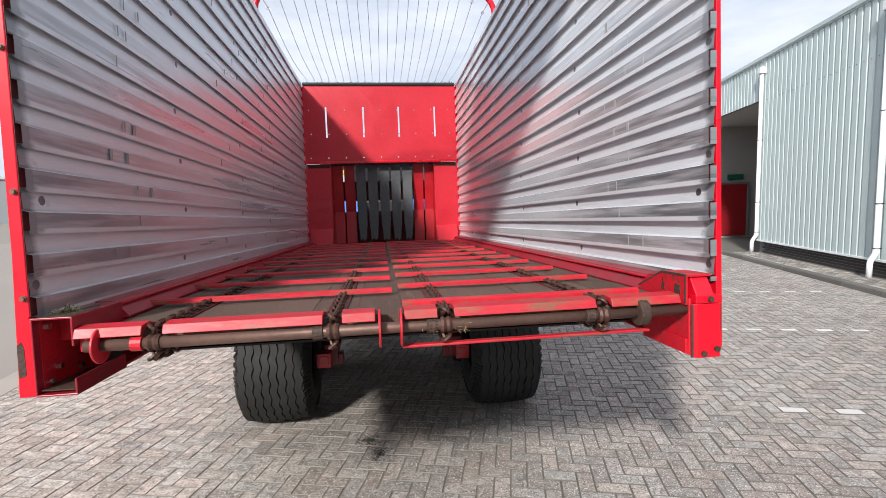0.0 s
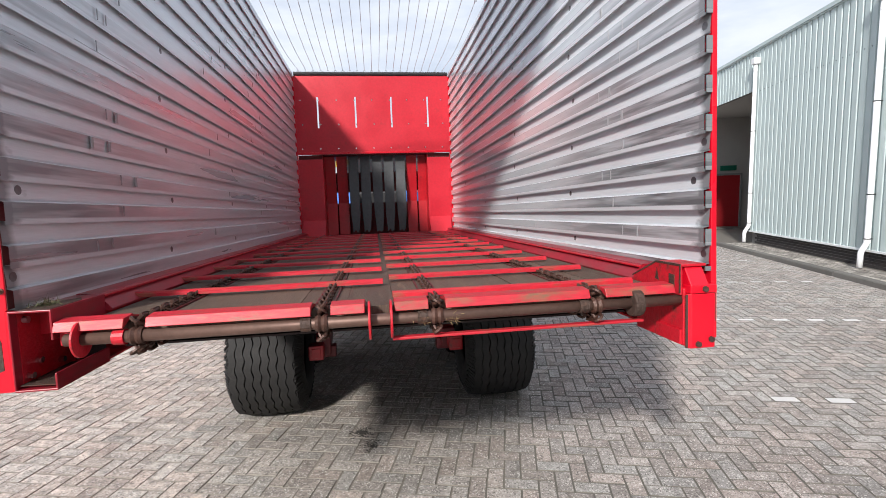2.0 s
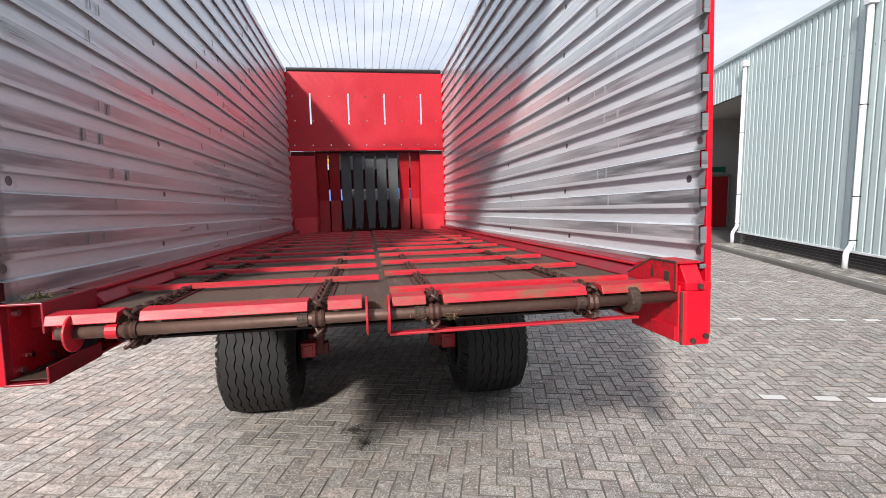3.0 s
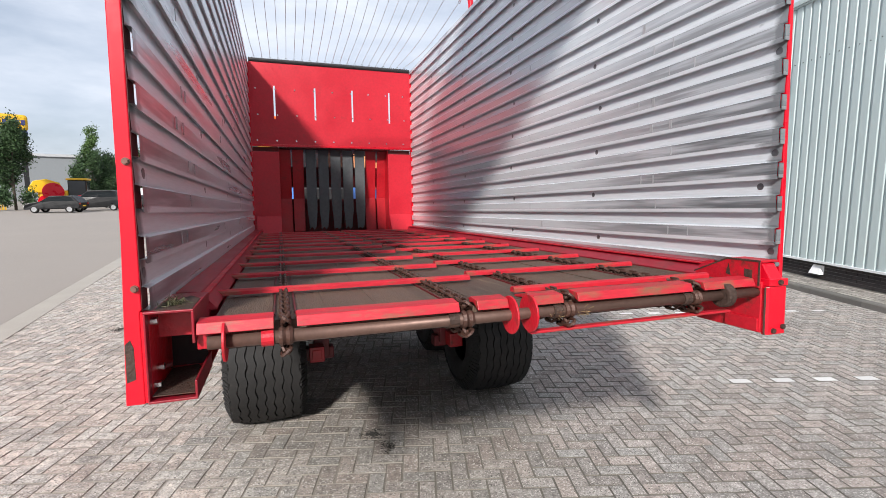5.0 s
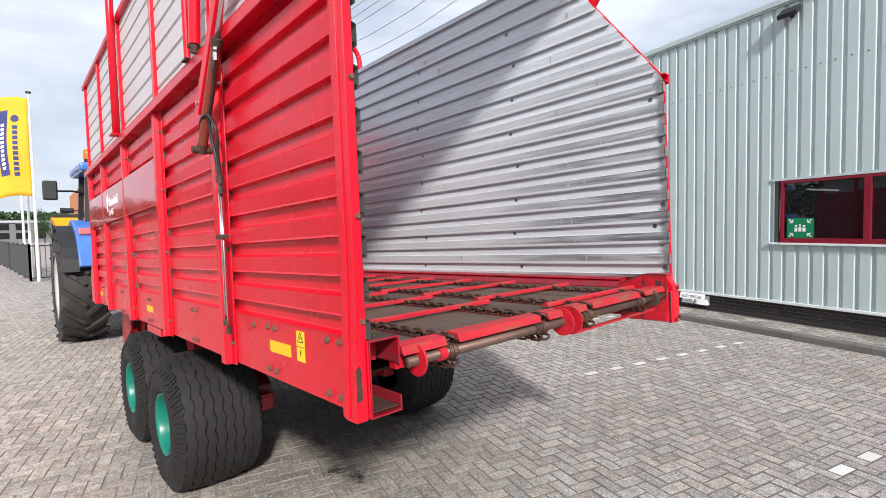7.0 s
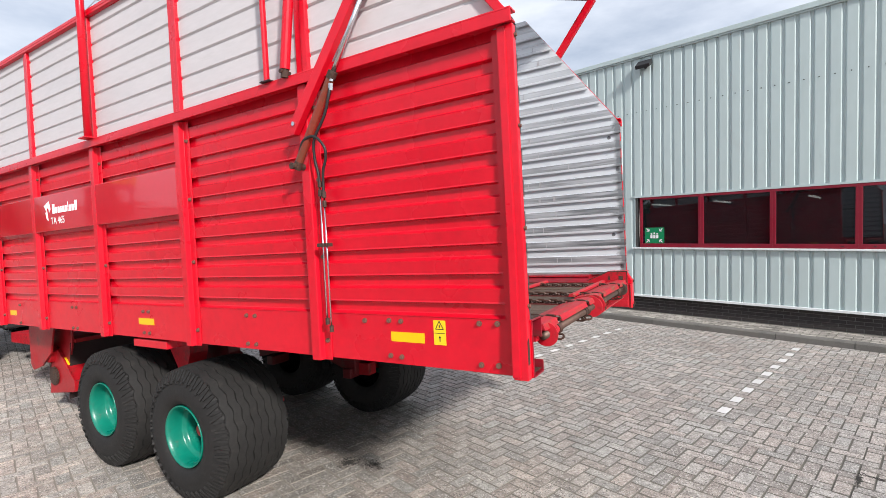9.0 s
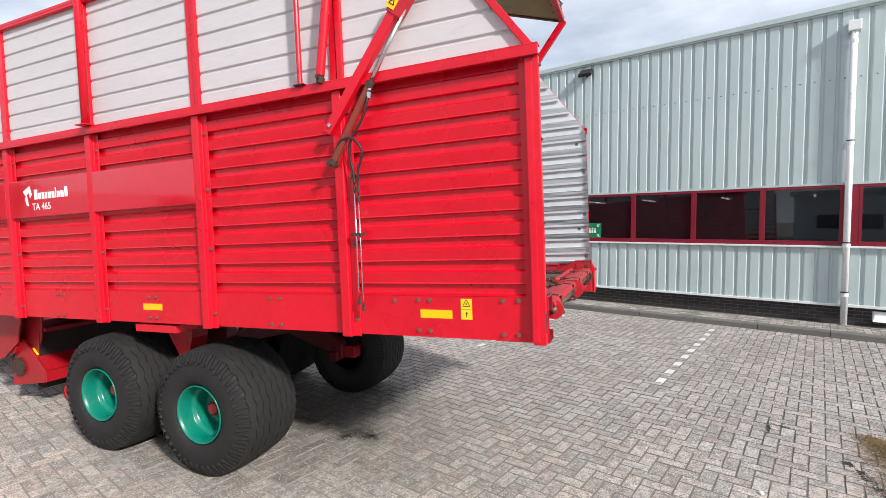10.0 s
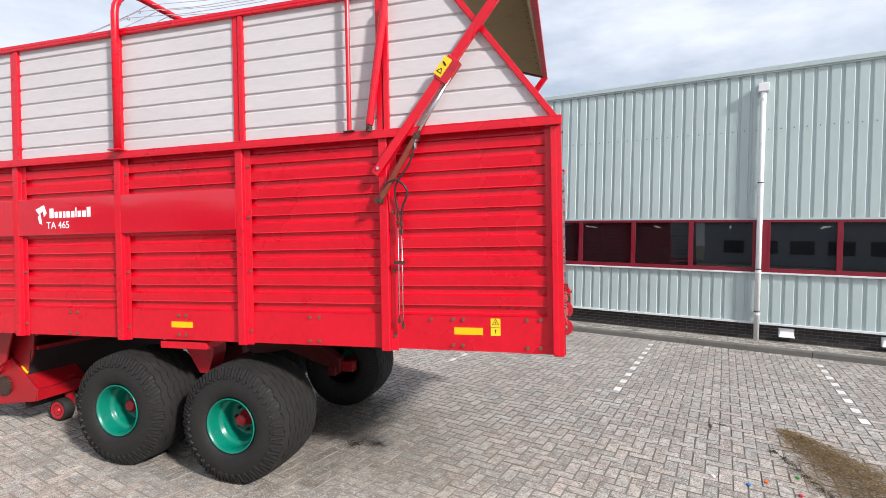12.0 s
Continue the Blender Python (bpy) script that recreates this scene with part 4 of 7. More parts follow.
prism(b, [(-0.03, 1.582), (0.125, 1.583), (0.30, 1.508), (0.30, 1.514), (0.125, 1.5905), (-0.03, 1.5905)], "x", 1.0443, 1.049)
part("worn_rim", b, RUST, cover)
b = bmesh.new()
box(b, 1.048, 1.060, -0.024, 0.13, 1.290, 1.345)
part("foot_plate", b, RED_WORN, cover, bevel=0.002)
for x, z in ((1.098, 1.297), (1.150, 1.312)):
    b = bmesh.new()
    rod(b, (x, -0.056, z), (x, -0.066, z), 0.011, 6)
    part("bolt", b, RUST, cover)
b = bmesh.new()
rod(b, (1.122, -0.058, 1.500), (1.122, -0.070, 1.500), 0.011, 6)
part("bolt", b, RUST, cover)
b = bmesh.new()
box(b, -1.1835, -1.060, -0.012, 0.29, 1.300, 1.307)
box(b, -1.1835, -1.060, -0.012, 0.29, 1.549, 1.556)
box(b, -1.1835, -1.178, -0.012, 0.29, 1.307, 1.549)
box(b, -1.067, -1.060, -0.012, 0.29, 1.46, 1.551)
box(b, -1.067, -1.060, -0.012, 0.29, 1.305, 1.355)
# Channel end in the darker skirt red: its hollow's shade is put into colour.
part("end_channel", b, SKIRT, wagon, "open red channel end with rusty flanges", bevel=0.002)
b = bmesh.new()
box(b, -1.177, -1.069, 0.12, 0.128, 1.455, 1.548)
part("channel_web", b, RED_WORN, wagon)
# Near-black sheet standing in for the dark of the open hollow.
b = bmesh.new()
box(b, -1.177, -1.07, 0.285, 0.289, 1.31, 1.455)
part("channel_shade", b, CHASSIS, wagon)
b = bmesh.new()
prism(b, [(-1.175, 0.0), (-1.07, -0.004), (-1.068, 0.20), (-1.10, 0.27), (-1.172, 0.25)], "z", 1.3165, 1.3190)
part("channel_grime", b, RUST, wagon, "brown grime lying in the channel")
b = bmesh.new()
prism(b, [(-1.16, 0.0), (-1.064, -0.01), (-1.066, 0.16), (-1.10, 0.22), (-1.155, 0.12)], "z", 1.5562, 1.5575)
part("flange_grime", b, RUST, wagon)
for y, z in ((0.045, 1.520), (0.045, 1.338), (0.09, 1.375), (0.20, 1.345)):
    b = bmesh.new()
    rod(b, (-1.180, y, z), (-1.160, y, z), 0.011, 6)
    part("channel_bolt", b, STEEL, wagon)


rg = random.Random(31)
verts, faces = [], []
for k in range(160):
    p = Vector((-1.125 + rg.gauss(0, 0.016), 0.075 + rg.gauss(0, 0.022), 1.5575 + abs(rg.gauss(0, 0.007))))
    a = rg.uniform(0, 6.28)
    d = Vector((math.cos(a), math.sin(a), rg.gauss(0.2, 0.5))) * rg.uniform(0.008, 0.022)
    w = Vector((-math.sin(a), math.cos(a), 0.4)) * 0.0016
    n0 = len(verts)
    verts += [p - d * 0.4, p + w, p + d, p - w]
    faces.append((n0, n0 + 1, n0 + 2, n0 + 3))
me = bpy.data.meshes.new("grass_clump")
me.from_pydata(verts, [], faces)
me.materials.append(mat("withered_grass", (0.10, 0.095, 0.045), 0.9, vary=0.3, rand=0.4, island=True))
clump = new("grass_clump", me)
clump.matrix_world = WAGON
tagged(clump, "small clump of withered grass on the channel end", "grass", kind="stuff")


# front wall
b = bmesh.new()
xs = (-1.155, -0.842, -0.818, -0.282, -0.258, 0.258, 0.282, 0.818, 0.842, 1.155)
zs = (2.77, 3.13, 3.59, 3.90)
grid = [[[b.verts.new((x, y, z)) for z in zs] for x in xs] for y in (FRONT, FRONT + 0.012)]
for i in range(9):
    for k in range(3):
        if i % 2 and k == 1:
            continue
        for g in grid:
            b.faces.new((g[i][k], g[i + 1][k], g[i + 1][k + 1], g[i][k + 1]))
for i in range(1, 9):
    u, v = grid[0][i], grid[1][i]
    b.faces.new((u[1], u[2], v[2], v[1]))
bmesh.ops.recalc_face_normals(b, faces=b.faces[:])
part("front_panel", b, RED_DULL, wagon, "red front panel with four upright slots")
b = bmesh.new()
rod(b, (-1.155, FRONT + 0.01, 3.930), (1.155, FRONT + 0.01, 3.930), 0.027, 12)
box(b, -1.155, 1.155, FRONT + 0.004, FRONT + 0.016, 3.898, 3.930)
part("front_top_rail", b, BLACK, wagon)
wr = random.Random(41)
b = bmesh.new()
for k in range(74):
    x = -1.14 + k * 0.031 + wr.uniform(-0.006, 0.006)
    lean = wr.uniform(-0.012, 0.022)
    tube(b, [(x + lean * q / 8, FRONT + 0.01 + 0.032 * math.cos(q * math.pi / 4), 3.930 + 0.032 * math.sin(q * math.pi / 4)) for q in range(9)], 0.0055, 5)
o = part("rope_wrap", b, mat("dark_cord", (0.045, 0.038, 0.040), 0.9, vary=0.3), wagon, "dark cord wound round the front rail")
o["kind"] = "stuff"
b = bmesh.new()
box(b, -1.155, 1.155, FRONT - 0.015, FRONT + 0.03, 2.735, 2.768)
part("front_middle_rail", b, RED, wagon, bevel=0.003)
for s in (-1, 1):
    b = bmesh.new()
    box(b, s * 0.80, s * 1.155, FRONT + 0.005, FRONT + 0.04, 1.49, 2.665)
    part("front_column", b, RED_DULL, wagon, bevel=0.004)
    b = bmesh.new()
    box(b, s * 0.80, s * 1.155, FRONT + 0.06, FRONT + 0.075, 2.60, 2.735)
    part("column_recess", b, RED_DIRTY_SHADE, wagon)
    b = bmesh.new()
    box(b, s * 1.1553, s * 1.187, FRONT + 0.001, FRONT + 0.048, 1.558, 3.895)
    part("front_corner_post", b, RED, wagon)
    b = bmesh.new()
    prism(b, [(FRONT + 0.004, 1.50), (FRONT + 0.004, 1.74), (FRONT - 0.012, 1.74), (FRONT - 0.14, 1.50)], "x", s * 0.80, s * 1.13)
    part("column_foot", b, RED_DULL, wagon)
    b = bmesh.new()
    box(b, s * 0.795, s * 0.80, FRONT + 0.02, FRONT + 0.58, 1.49, 2.735)
    part("throat_side", b, THROAT, wagon)
b = bmesh.new()
rod(b, (0, 0.002, 0), (0, -0.006, 0), 0.011, 8)
rivet_me = mesh("rivet", b, STEEL)
for r in range(3):
    for q in range(9):
        piece("rivet", rivet_me, wagon, (-1.08 + q * 0.265 + 0.02 * (r % 2), FRONT, 2.82 + r * 0.36))
# crop throat: red tines outside, grey flaps in the middle, feeder behind with shade put into its dark red
fr = random.Random(17)
for q in range(9):
    x = -0.715 + q * 0.182
    b = bmesh.new()
    if 2 <= q <= 6:
        # hanging rubber, narrower and torn at the foot
        lean = fr.uniform(-0.012, 0.016)
        prism(b, [(x - 0.074, 2.75), (x - 0.075, 2.10), (x - 0.070 + lean, 1.80), (x - 0.056 + lean, 1.66), (x - 0.052 + lean, 1.53), (x - 0.012 + lean, 1.545 + fr.uniform(0, 0.03)),
                  (x + 0.018 + lean, 1.525), (x + 0.050 + lean, 1.55 + fr.uniform(0, 0.03)), (x + 0.058 + lean, 1.68), (x + 0.072 + lean, 1.82), (x + 0.074, 2.10), (x + 0.074, 2.75)], "y", FRONT + 0.150, FRONT + 0.164)
        part("throat_flap", b, BLACKR, wagon, "grey rubber throat flap with a torn foot", bevel=0.003)
    else:
        prism(b, [(FRONT + 0.30, 1.50), (FRONT + 0.34, 2.0), (FRONT + 0.20, 2.75), (FRONT + 0.18, 2.75), (FRONT + 0.31, 2.0), (FRONT + 0.27, 1.50)], "x", x - 0.080, x + 0.080)
        part("throat_plate", b, THROAT, wagon, bevel=0.003)
b = bmesh.new()
box(b, -0.80, 0.80, FRONT + 0.55, FRONT + 0.58, 2.18, 2.50)
box(b, -0.80, 0.80, FRONT + 0.55, FRONT + 0.58, 1.40, 2.00)
box(b, -0.80, 0.80, FRONT + 0.10, FRONT + 0.60, 1.40, 1.44)
box(b, -0.80, 0.80, FRONT + 0.02, FRONT + 0.58, 2.72, 2.734)
part("feeder_housing", b, RED_DIRTY_SHADE, wagon)


# wheels
TYRE_R, TYRE_W = 0.492, 0.58


def wheel(y, s):
    zc = 0.0384 * (y + 1.6) + TYRE_R - 0.010
    w = new("wheel")
    w.parent = wagon
    w.location = (0.945 if s > 0 else -0.970, y, zc)
    if s < 0:
        w.rotation_euler = (0, 0, math.pi)
    o, h = TYRE_W / 2, TYRE_R
    b = bmesh.new()
    prof = [(-o + 0.05, 0.210), (-o + 0.014, 0.236), (-o - 0.002, 0.27), (-o - 0.008, 0.325), (-o + 0.02, h - 0.075), (-o + 0.05, h - 0.03), (-o + 0.10, h - 0.022), (0, h - 0.018),
            (o - 0.10, h - 0.022), (o - 0.05, h - 0.03), (o - 0.02, h - 0.075), (o + 0.008, 0.325), (o + 0.002, 0.27), (o - 0.014, 0.236), (o - 0.05, 0.210), (o - 0.10, 0.205)]
    lathe(b, prof, 72)
    part("tyre", b, RUBBER, w, "worn black flotation tyre", shade=True)
    b = bmesh.new()
    # zigzag tread ribs with grooves between them, and shoulder lugs
    for rib in range(8):
        x0 = -0.2135 + rib * 0.061
        rows = []
        for k in range(144):
            t = 2 * math.pi * k / 144
            zig = 0.0075 * math.sin(k * math.pi / 3 + (rib % 2) * 0.6)
            ring = []
            for dx, rr in ((-0.029, h - 0.018), (-0.026, h - 0.002), (0.026, h - 0.002), (0.029, h - 0.018)):
                xx = x0 + dx + zig
                drop = 0.02 * (abs(xx) / 0.25) ** 3
                ring.append(b.verts.new((xx, (rr - drop) * math.cos(t), (rr - drop) * math.sin(t))))
            rows.append(ring)
        for k in range(144):
            p, q = rows[k], rows[(k + 1) % 144]
            for z in range(3):
                b.faces.new((p[z], q[z], q[z + 1], p[z + 1]))
    bmesh.ops.recalc_face_normals(b, faces=b.faces[:])
    part("tread", b, RUBBER, w, "wavy ribbed tread")
    b = bmesh.new()
    for k in range(84):
        t = Matrix.Rotation(2 * math.pi * k / 84, 4, "X")
        for d in (-1, 1):
            box(b, -0.009, 0.009, -0.0082, 0.0082, -0.062 if k % 2 else -0.040, 0.040, t @ Matrix.Translation((d * (o - 0.030), 0, h - 0.060)) @ Matrix.Rotation(radians(-d * 28), 4, "Y") @ Matrix.Rotation(radians(d * (9 if k % 2 else -5)), 4, "X"))
    o2 = part("shoulder_lug", b, RUBBER, w)
    o2["kind"] = "stuff"
    b = bmesh.new()
    lathe(b, [(o - 0.045, 0.212), (o - 0.020, 0.221), (o - 0.012, 0.218), (o - 0.016, 0.211), (o - 0.040, 0.203), (o - 0.075, 0.196), (o - 0.115, 0.192), (o - 0.125, 0.188), (o - 0.135, 0.172), (o - 0.150, 0.166), (o - 0.215, 0.160), (o - 0.240, 0.150), (o - 0.250, 0.130), (o - 0.246, 0.095), (o - 0.250, 0.06)], 56)
    part("rim", b, GREEN, w, "glossy green steel rim", shade=True)
    b = bmesh.new()
    lathe(b, [(o - 0.30, 0.07), (o - 0.21, 0.066), (o - 0.20, 0.050), (o - 0.15, 0.048), (o - 0.138, 0.040), (o - 0.135, 0.0)], 20)
    part("hub", b, RED_WORN, w, "red wheel hub", shade=True)
    for k in range(8):
        b = bmesh.new()
        a = 2 * math.pi * k / 8
        rod(b, (o - 0.245, 0.105 * math.cos(a), 0.105 * math.sin(a)), (o - 0.21, 0.105 * math.cos(a), 0.105 * math.sin(a)), 0.013, 6)
        part("wheel_nut", b, RUST, w)
    return w


for y in (2.588, 3.722):
    for s in (-1, 1):
        wheel(y, s)
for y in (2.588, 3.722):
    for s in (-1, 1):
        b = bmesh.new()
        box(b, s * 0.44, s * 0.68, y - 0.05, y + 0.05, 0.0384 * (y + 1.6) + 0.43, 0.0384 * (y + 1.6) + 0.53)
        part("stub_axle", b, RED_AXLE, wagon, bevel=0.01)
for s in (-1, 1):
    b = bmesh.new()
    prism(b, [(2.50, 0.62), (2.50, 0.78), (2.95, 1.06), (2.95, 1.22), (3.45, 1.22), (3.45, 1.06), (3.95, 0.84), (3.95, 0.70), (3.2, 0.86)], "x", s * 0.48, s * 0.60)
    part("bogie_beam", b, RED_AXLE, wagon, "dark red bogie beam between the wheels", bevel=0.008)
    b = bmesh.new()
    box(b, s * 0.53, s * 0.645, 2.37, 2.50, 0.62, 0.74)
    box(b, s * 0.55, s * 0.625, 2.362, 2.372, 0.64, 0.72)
    part("axle_clamp", b, RED_SHADED, wagon, "red axle clamp block", bevel=0.006)
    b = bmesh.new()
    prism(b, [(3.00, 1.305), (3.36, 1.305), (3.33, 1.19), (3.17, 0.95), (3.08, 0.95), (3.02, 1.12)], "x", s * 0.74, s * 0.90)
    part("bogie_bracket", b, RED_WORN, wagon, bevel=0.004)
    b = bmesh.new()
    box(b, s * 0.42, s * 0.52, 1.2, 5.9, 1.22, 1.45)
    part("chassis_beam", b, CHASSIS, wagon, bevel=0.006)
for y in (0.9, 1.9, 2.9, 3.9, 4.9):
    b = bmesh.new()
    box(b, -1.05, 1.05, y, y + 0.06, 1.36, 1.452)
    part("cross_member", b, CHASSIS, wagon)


# tailgate, its arms and the ropes over the load
ARM_A = radians(52)
PIV = (1.27, 2.61)
TIP = (PIV[0] - 1.72 * math.cos(ARM_A), PIV[1] + 1.72 * math.sin(ARM_A))


def yz(y, z, a, r):
    return (y + r * math.cos(radians(a)), z + r * math.sin(radians(a)))


tail = new("tailgate")
tail.parent = wagon
tagged(tail, "raised tailgate lined with tan board, red frame and laced rope edge")
T_F, T_R = yz(*TIP, 18, 1.12), yz(*TIP, 80, 1.85)
T_T = (T_F[0] - 0.15, T_R[1] - 0.25)
for s in (-1, 1):
    b = bmesh.new()
    prism(b, [TIP, T_F, T_T, T_R], "x", s * 1.125, s * 1.140)
    part("side_board", b, CANVAS, tail, "tan board side of the tailgate")
    b = bmesh.new()
    bar(b, (s * 1.155, *TIP), (s * 1.155, *T_R), 0.035, 0.05, (1, 0, 0))
    bar(b, (s * 1.155, *TIP), (s * 1.155, *T_F), 0.03, 0.035, (1, 0, 0))
    part("side_frame", b, RED_DIRTY_SHADE, tail)
    b = bmesh.new()
    for k in range(28):
        u = k / 27.0
        y, z = TIP[0] + (T_R[0] - TIP[0]) * u, TIP[1] + (T_R[1] - TIP[1]) * u
        tube(b, [(s * 1.12, y + 0.05, z + 0.01), (s * 1.185, y + 0.012, z + 0.03), (s * 1.18, y - 0.03, z + 0.02), (s * 1.12, y - 0.03, z + 0.045)], 0.0065, 5)
        tube(b, [(s * 1.182, y - 0.02, z), (s * 1.186, y - 0.03 + 0.02 * math.sin(k * 2.1), z + 0.035), (s * 1.182, y - 0.02, z + 0.066)], 0.008, 5)
    part("lacing", b, mat("frayed_rope", (0.09, 0.055, 0.065), 0.9, vary=0.3), tail, "frayed lacing cord along the edge")
b = bmesh.new()
prism(b, [TIP, (TIP[0] + 0.015, TIP[1]), (T_R[0] + 0.015, T_R[1]), T_R], "x", -1.12, 1.12)
part("rear_board", b, CANVAS, tail, "tan board rear of the tailgate")
b = bmesh.new()
prism(b, [T_R, (T_R[0] + 0.015, T_R[1] - 0.015), (T_T[0], T_T[1] - 0.015), T_T], "x", -1.12, 1.12)
part("top_board", b, CANVAS, tail)
b = bmesh.new()
bar(b, (-1.15, TIP[0] - 0.02, TIP[1]), (1.15, TIP[0] - 0.02, TIP[1]), 0.05, 0.05)
part("bottom_bar", b, RED_WORN, tail, bevel=0.004)


def spline(pts, n):
    """Points along a smooth curve through pts."""
    out = []
    for k in range(len(pts) - 1):
        p0, p1, p2, p3 = pts[max(k - 1, 0)], pts[k], pts[k + 1], pts[min(k + 2, len(pts) - 1)]
        for q in range(n):
            u = q / n
            out.append(0.5 * ((2 * p1) + (p2 - p0) * u + (2 * p0 - 5 * p1 + 4 * p2 - p3) * u * u + (3 * p1 - p0 - 3 * p2 + p3) * u ** 3))
    return out + [pts[-1]]


def lift(s):
    """The lifting arm with its hydraulic ram, hoses and the stays beside it."""
    arm = new("lift_arm")
    arm.parent = wagon
    tagged(arm, "red box-section tailgate lifting arm")
    X = s * 1.262
    d = Vector((0, -math.cos(ARM_A), math.sin(ARM_A)))
    p0 = Vector((X, *PIV))
    up = (1, 0, 0)
    b = bmesh.new()
    bar(b, p0 - d * 0.05, p0 + d * 1.76, 0.062, 0.042, up)
    part("beam", b, RED, arm, bevel=0.004)
    b = bmesh.new()
    n = Vector((0, d.z, -d.y))
    bar(b, p0 + d * 0.74 - n * 0.012, p0 + d * 0.92 - n * 0.012, 0.105, 0.056, up)
    part("ram_bracket", b, RED_WORN, arm, bevel=0.005)
    b = bmesh.new()
    bar(b, p0 + d * 0.76 + n * 0.022 + Vector((s * 0.030, 0, 0)), p0 + d * 0.90 + n * 0.022 + Vector((s * 0.030, 0, 0)), 0.062, 0.003, up)
    part("warning_sticker", b, YELLOW, arm, "yellow warning sticker")
    b = bmesh.new()
    q = p0 + d * 0.795 + n * 0.022 + Vector((s * 0.033, 0, 0))
    for k in range(3):
        a0, a1 = radians(90 + 120 * k), radians(210 + 120 * k)
        bar(b, q + 0.022 * (math.cos(a0) * n + math.sin(a0) * d), q + 0.022 * (math.cos(a1) * n + math.sin(a1) * d), 0.005, 0.002, up)
    bar(b, q + d * 0.05 - n * 0.016, q + d * 0.065 + n * 0.018, 0.012, 0.002, up)
    part("sticker_mark", b, BLACK, arm)
    b = bmesh.new()
    rod(b, p0 - Vector((s * 0.03, 0, 0)), p0 + Vector((s * 0.030, 0, 0)), 0.012, 12)
    part("pivot_pin", b, STEEL, arm)
    # ram
    r0 = Vector((s * 1.275, 1.250, 2.405))
    r1 = p0 + d * 0.80 - n * 0.055 + Vector((s * 0.005, 0, 0))
    e = (r1 - r0).normalized()
    ram = new("hydraulic_ram")
    ram.parent = wagon
    tagged(ram, "brownish hydraulic ram with a bright piston rod")
    b = bmesh.new()
    rod(b, r0 - e * 0.02, r0 + e * 0.50, 0.0225, 16)
    part("barrel", b, mat("brown_ram_paint", (0.21, 0.032, 0.018), 0.35, vary=0.25, dirt=(0.12, 0.05, 0.025), dirt_amt=0.3), ram, shade=False)
    b = bmesh.new()
    rod(b, r0 + e * 0.50, r1, 0.013, 14)
    part("piston_rod", b, STEEL, ram, "bright chrome piston rod", shade=True)
    b = bmesh.new()
    rod(b, r0 + e * 0.47, r0 + e * 0.512, 0.0255, 16)
    part("gland", b, RUST, ram, bevel=0.003)
    b = bmesh.new()
    rod(b, r0 - e * 0.05, r0 - e * 0.005, 0.024, 12)
    rod(b, r0 - e * 0.035 - Vector((0.045, 0, 0)), r0 - e * 0.035 + Vector((0.045, 0, 0)), 0.018, 12)
    part("ram_foot", b, RUST, ram)
    for route in (((1.277, 0.992, 2.775), (1.285, 1.003, 2.705), (1.280, 1.047, 2.613), (1.275, 1.131, 2.505), (1.262, 1.150, 2.411), (1.252, 1.138, 2.32), (1.247, 1.140, 2.255)),
                  ((1.285, 1.235, 2.45), (1.295, 1.19, 2.505), (1.285, 1.123, 2.517), (1.275, 1.066, 2.46), (1.265, 1.066, 2.40), (1.255, 1.100, 2.33), (1.247, 1.112, 2.25), (1.246, 1.113, 2.20))):
        b = bmesh.new()
        tube(b, spline([Vector((s * x, y, z)) for x, y, z in route], 6), 0.0078, 8)
        part("hose", b, BLACK, ram, "black hydraulic hose", shade=True)
    for y, z in ((0.985, 2.80), (0.992, 2.755), (1.236, 2.44)):
        b = bmesh.new()
        rod(b, (s * 1.277, y, z - 0.018), (s * 1.277, y - 0.004, z + 0.018), 0.013, 6)
        part("coupling", b, STEEL, ram)
    pipes = new("hydraulic_pipe")
    pipes.parent = wagon
    tagged(pipes, "pair of thin steel hydraulic pipes with brass fittings")
    for y, z1, z0 in ((1.140, 2.26, 1.50), (1.113, 2.20, 1.46)):
        b = bmesh.new()
        rod(b, (s * 1.245, y, z0), (s * 1.245, y, z1), 0.0048, 10)
        part("pipe", b, STEEL, pipes, shade=True)
        for zz in (z1 - 0.06, z1 - 0.01, z0):
            b = bmesh.new()
            rod(b, (s * 1.245, y, zz), (s * 1.245, y, zz + 0.035), 0.012, 6)
            part("fitting", b, RUST, pipes)
    b = bmesh.new()
    box(b, s * 1.225, s * 1.262, 1.09, 1.17, 1.925, 1.945)
    part("pipe_clamp", b, RUST, pipes)
    # stay tube and upper link
    b = bmesh.new()
    rod(b, (s * 1.255, 1.50, 2.90), (s * 1.255, 1.50, 4.20), 0.017, 12)
    part("stay_tube", b, RED, wagon, "slim red upright stay tube")
    b = bmesh.new()
    box(b, s * 1.225, s * 1.275, 1.46, 1.54, 2.893, 2.900)
    part("stay_foot", b, BLACK, wagon)
    b = bmesh.new()
    rod(b, (s * 1.262, 1.338, 2.93), (s * 1.262, 1.205, 3.80), 0.028, 14)
    part("upper_link", b, RED, wagon, "red tubular tailgate link")
    b = bmesh.new()
    rod(b, (s * 1.262, 1.345, 2.885), (s * 1.262, 1.335, 2.95), 0.022, 10)
    rod(b, (s * 1.225, 1.342, 2.915), (s * 1.295, 1.342, 2.915), 0.012, 8)
    part("link_eye", b, RUST, wagon)


lift(-1)
lift(1)

HOOP_Y = 3.62
b = bmesh.new()
hoop = [(-1.262, HOOP_Y, 2.895), (-1.262, HOOP_Y, 4.05)] + [(-1.262 + 0.26 - 0.26 * math.cos(radians(a)), HOOP_Y, 4.05 + 0.25 * math.sin(radians(a))) for a in (15, 30, 45, 60, 75, 90)]
hoop += [(0, HOOP_Y, 4.33)] + [(-x, y, z) for x, y, z in hoop[::-1]]
tube(b, hoop, 0.030, 14)
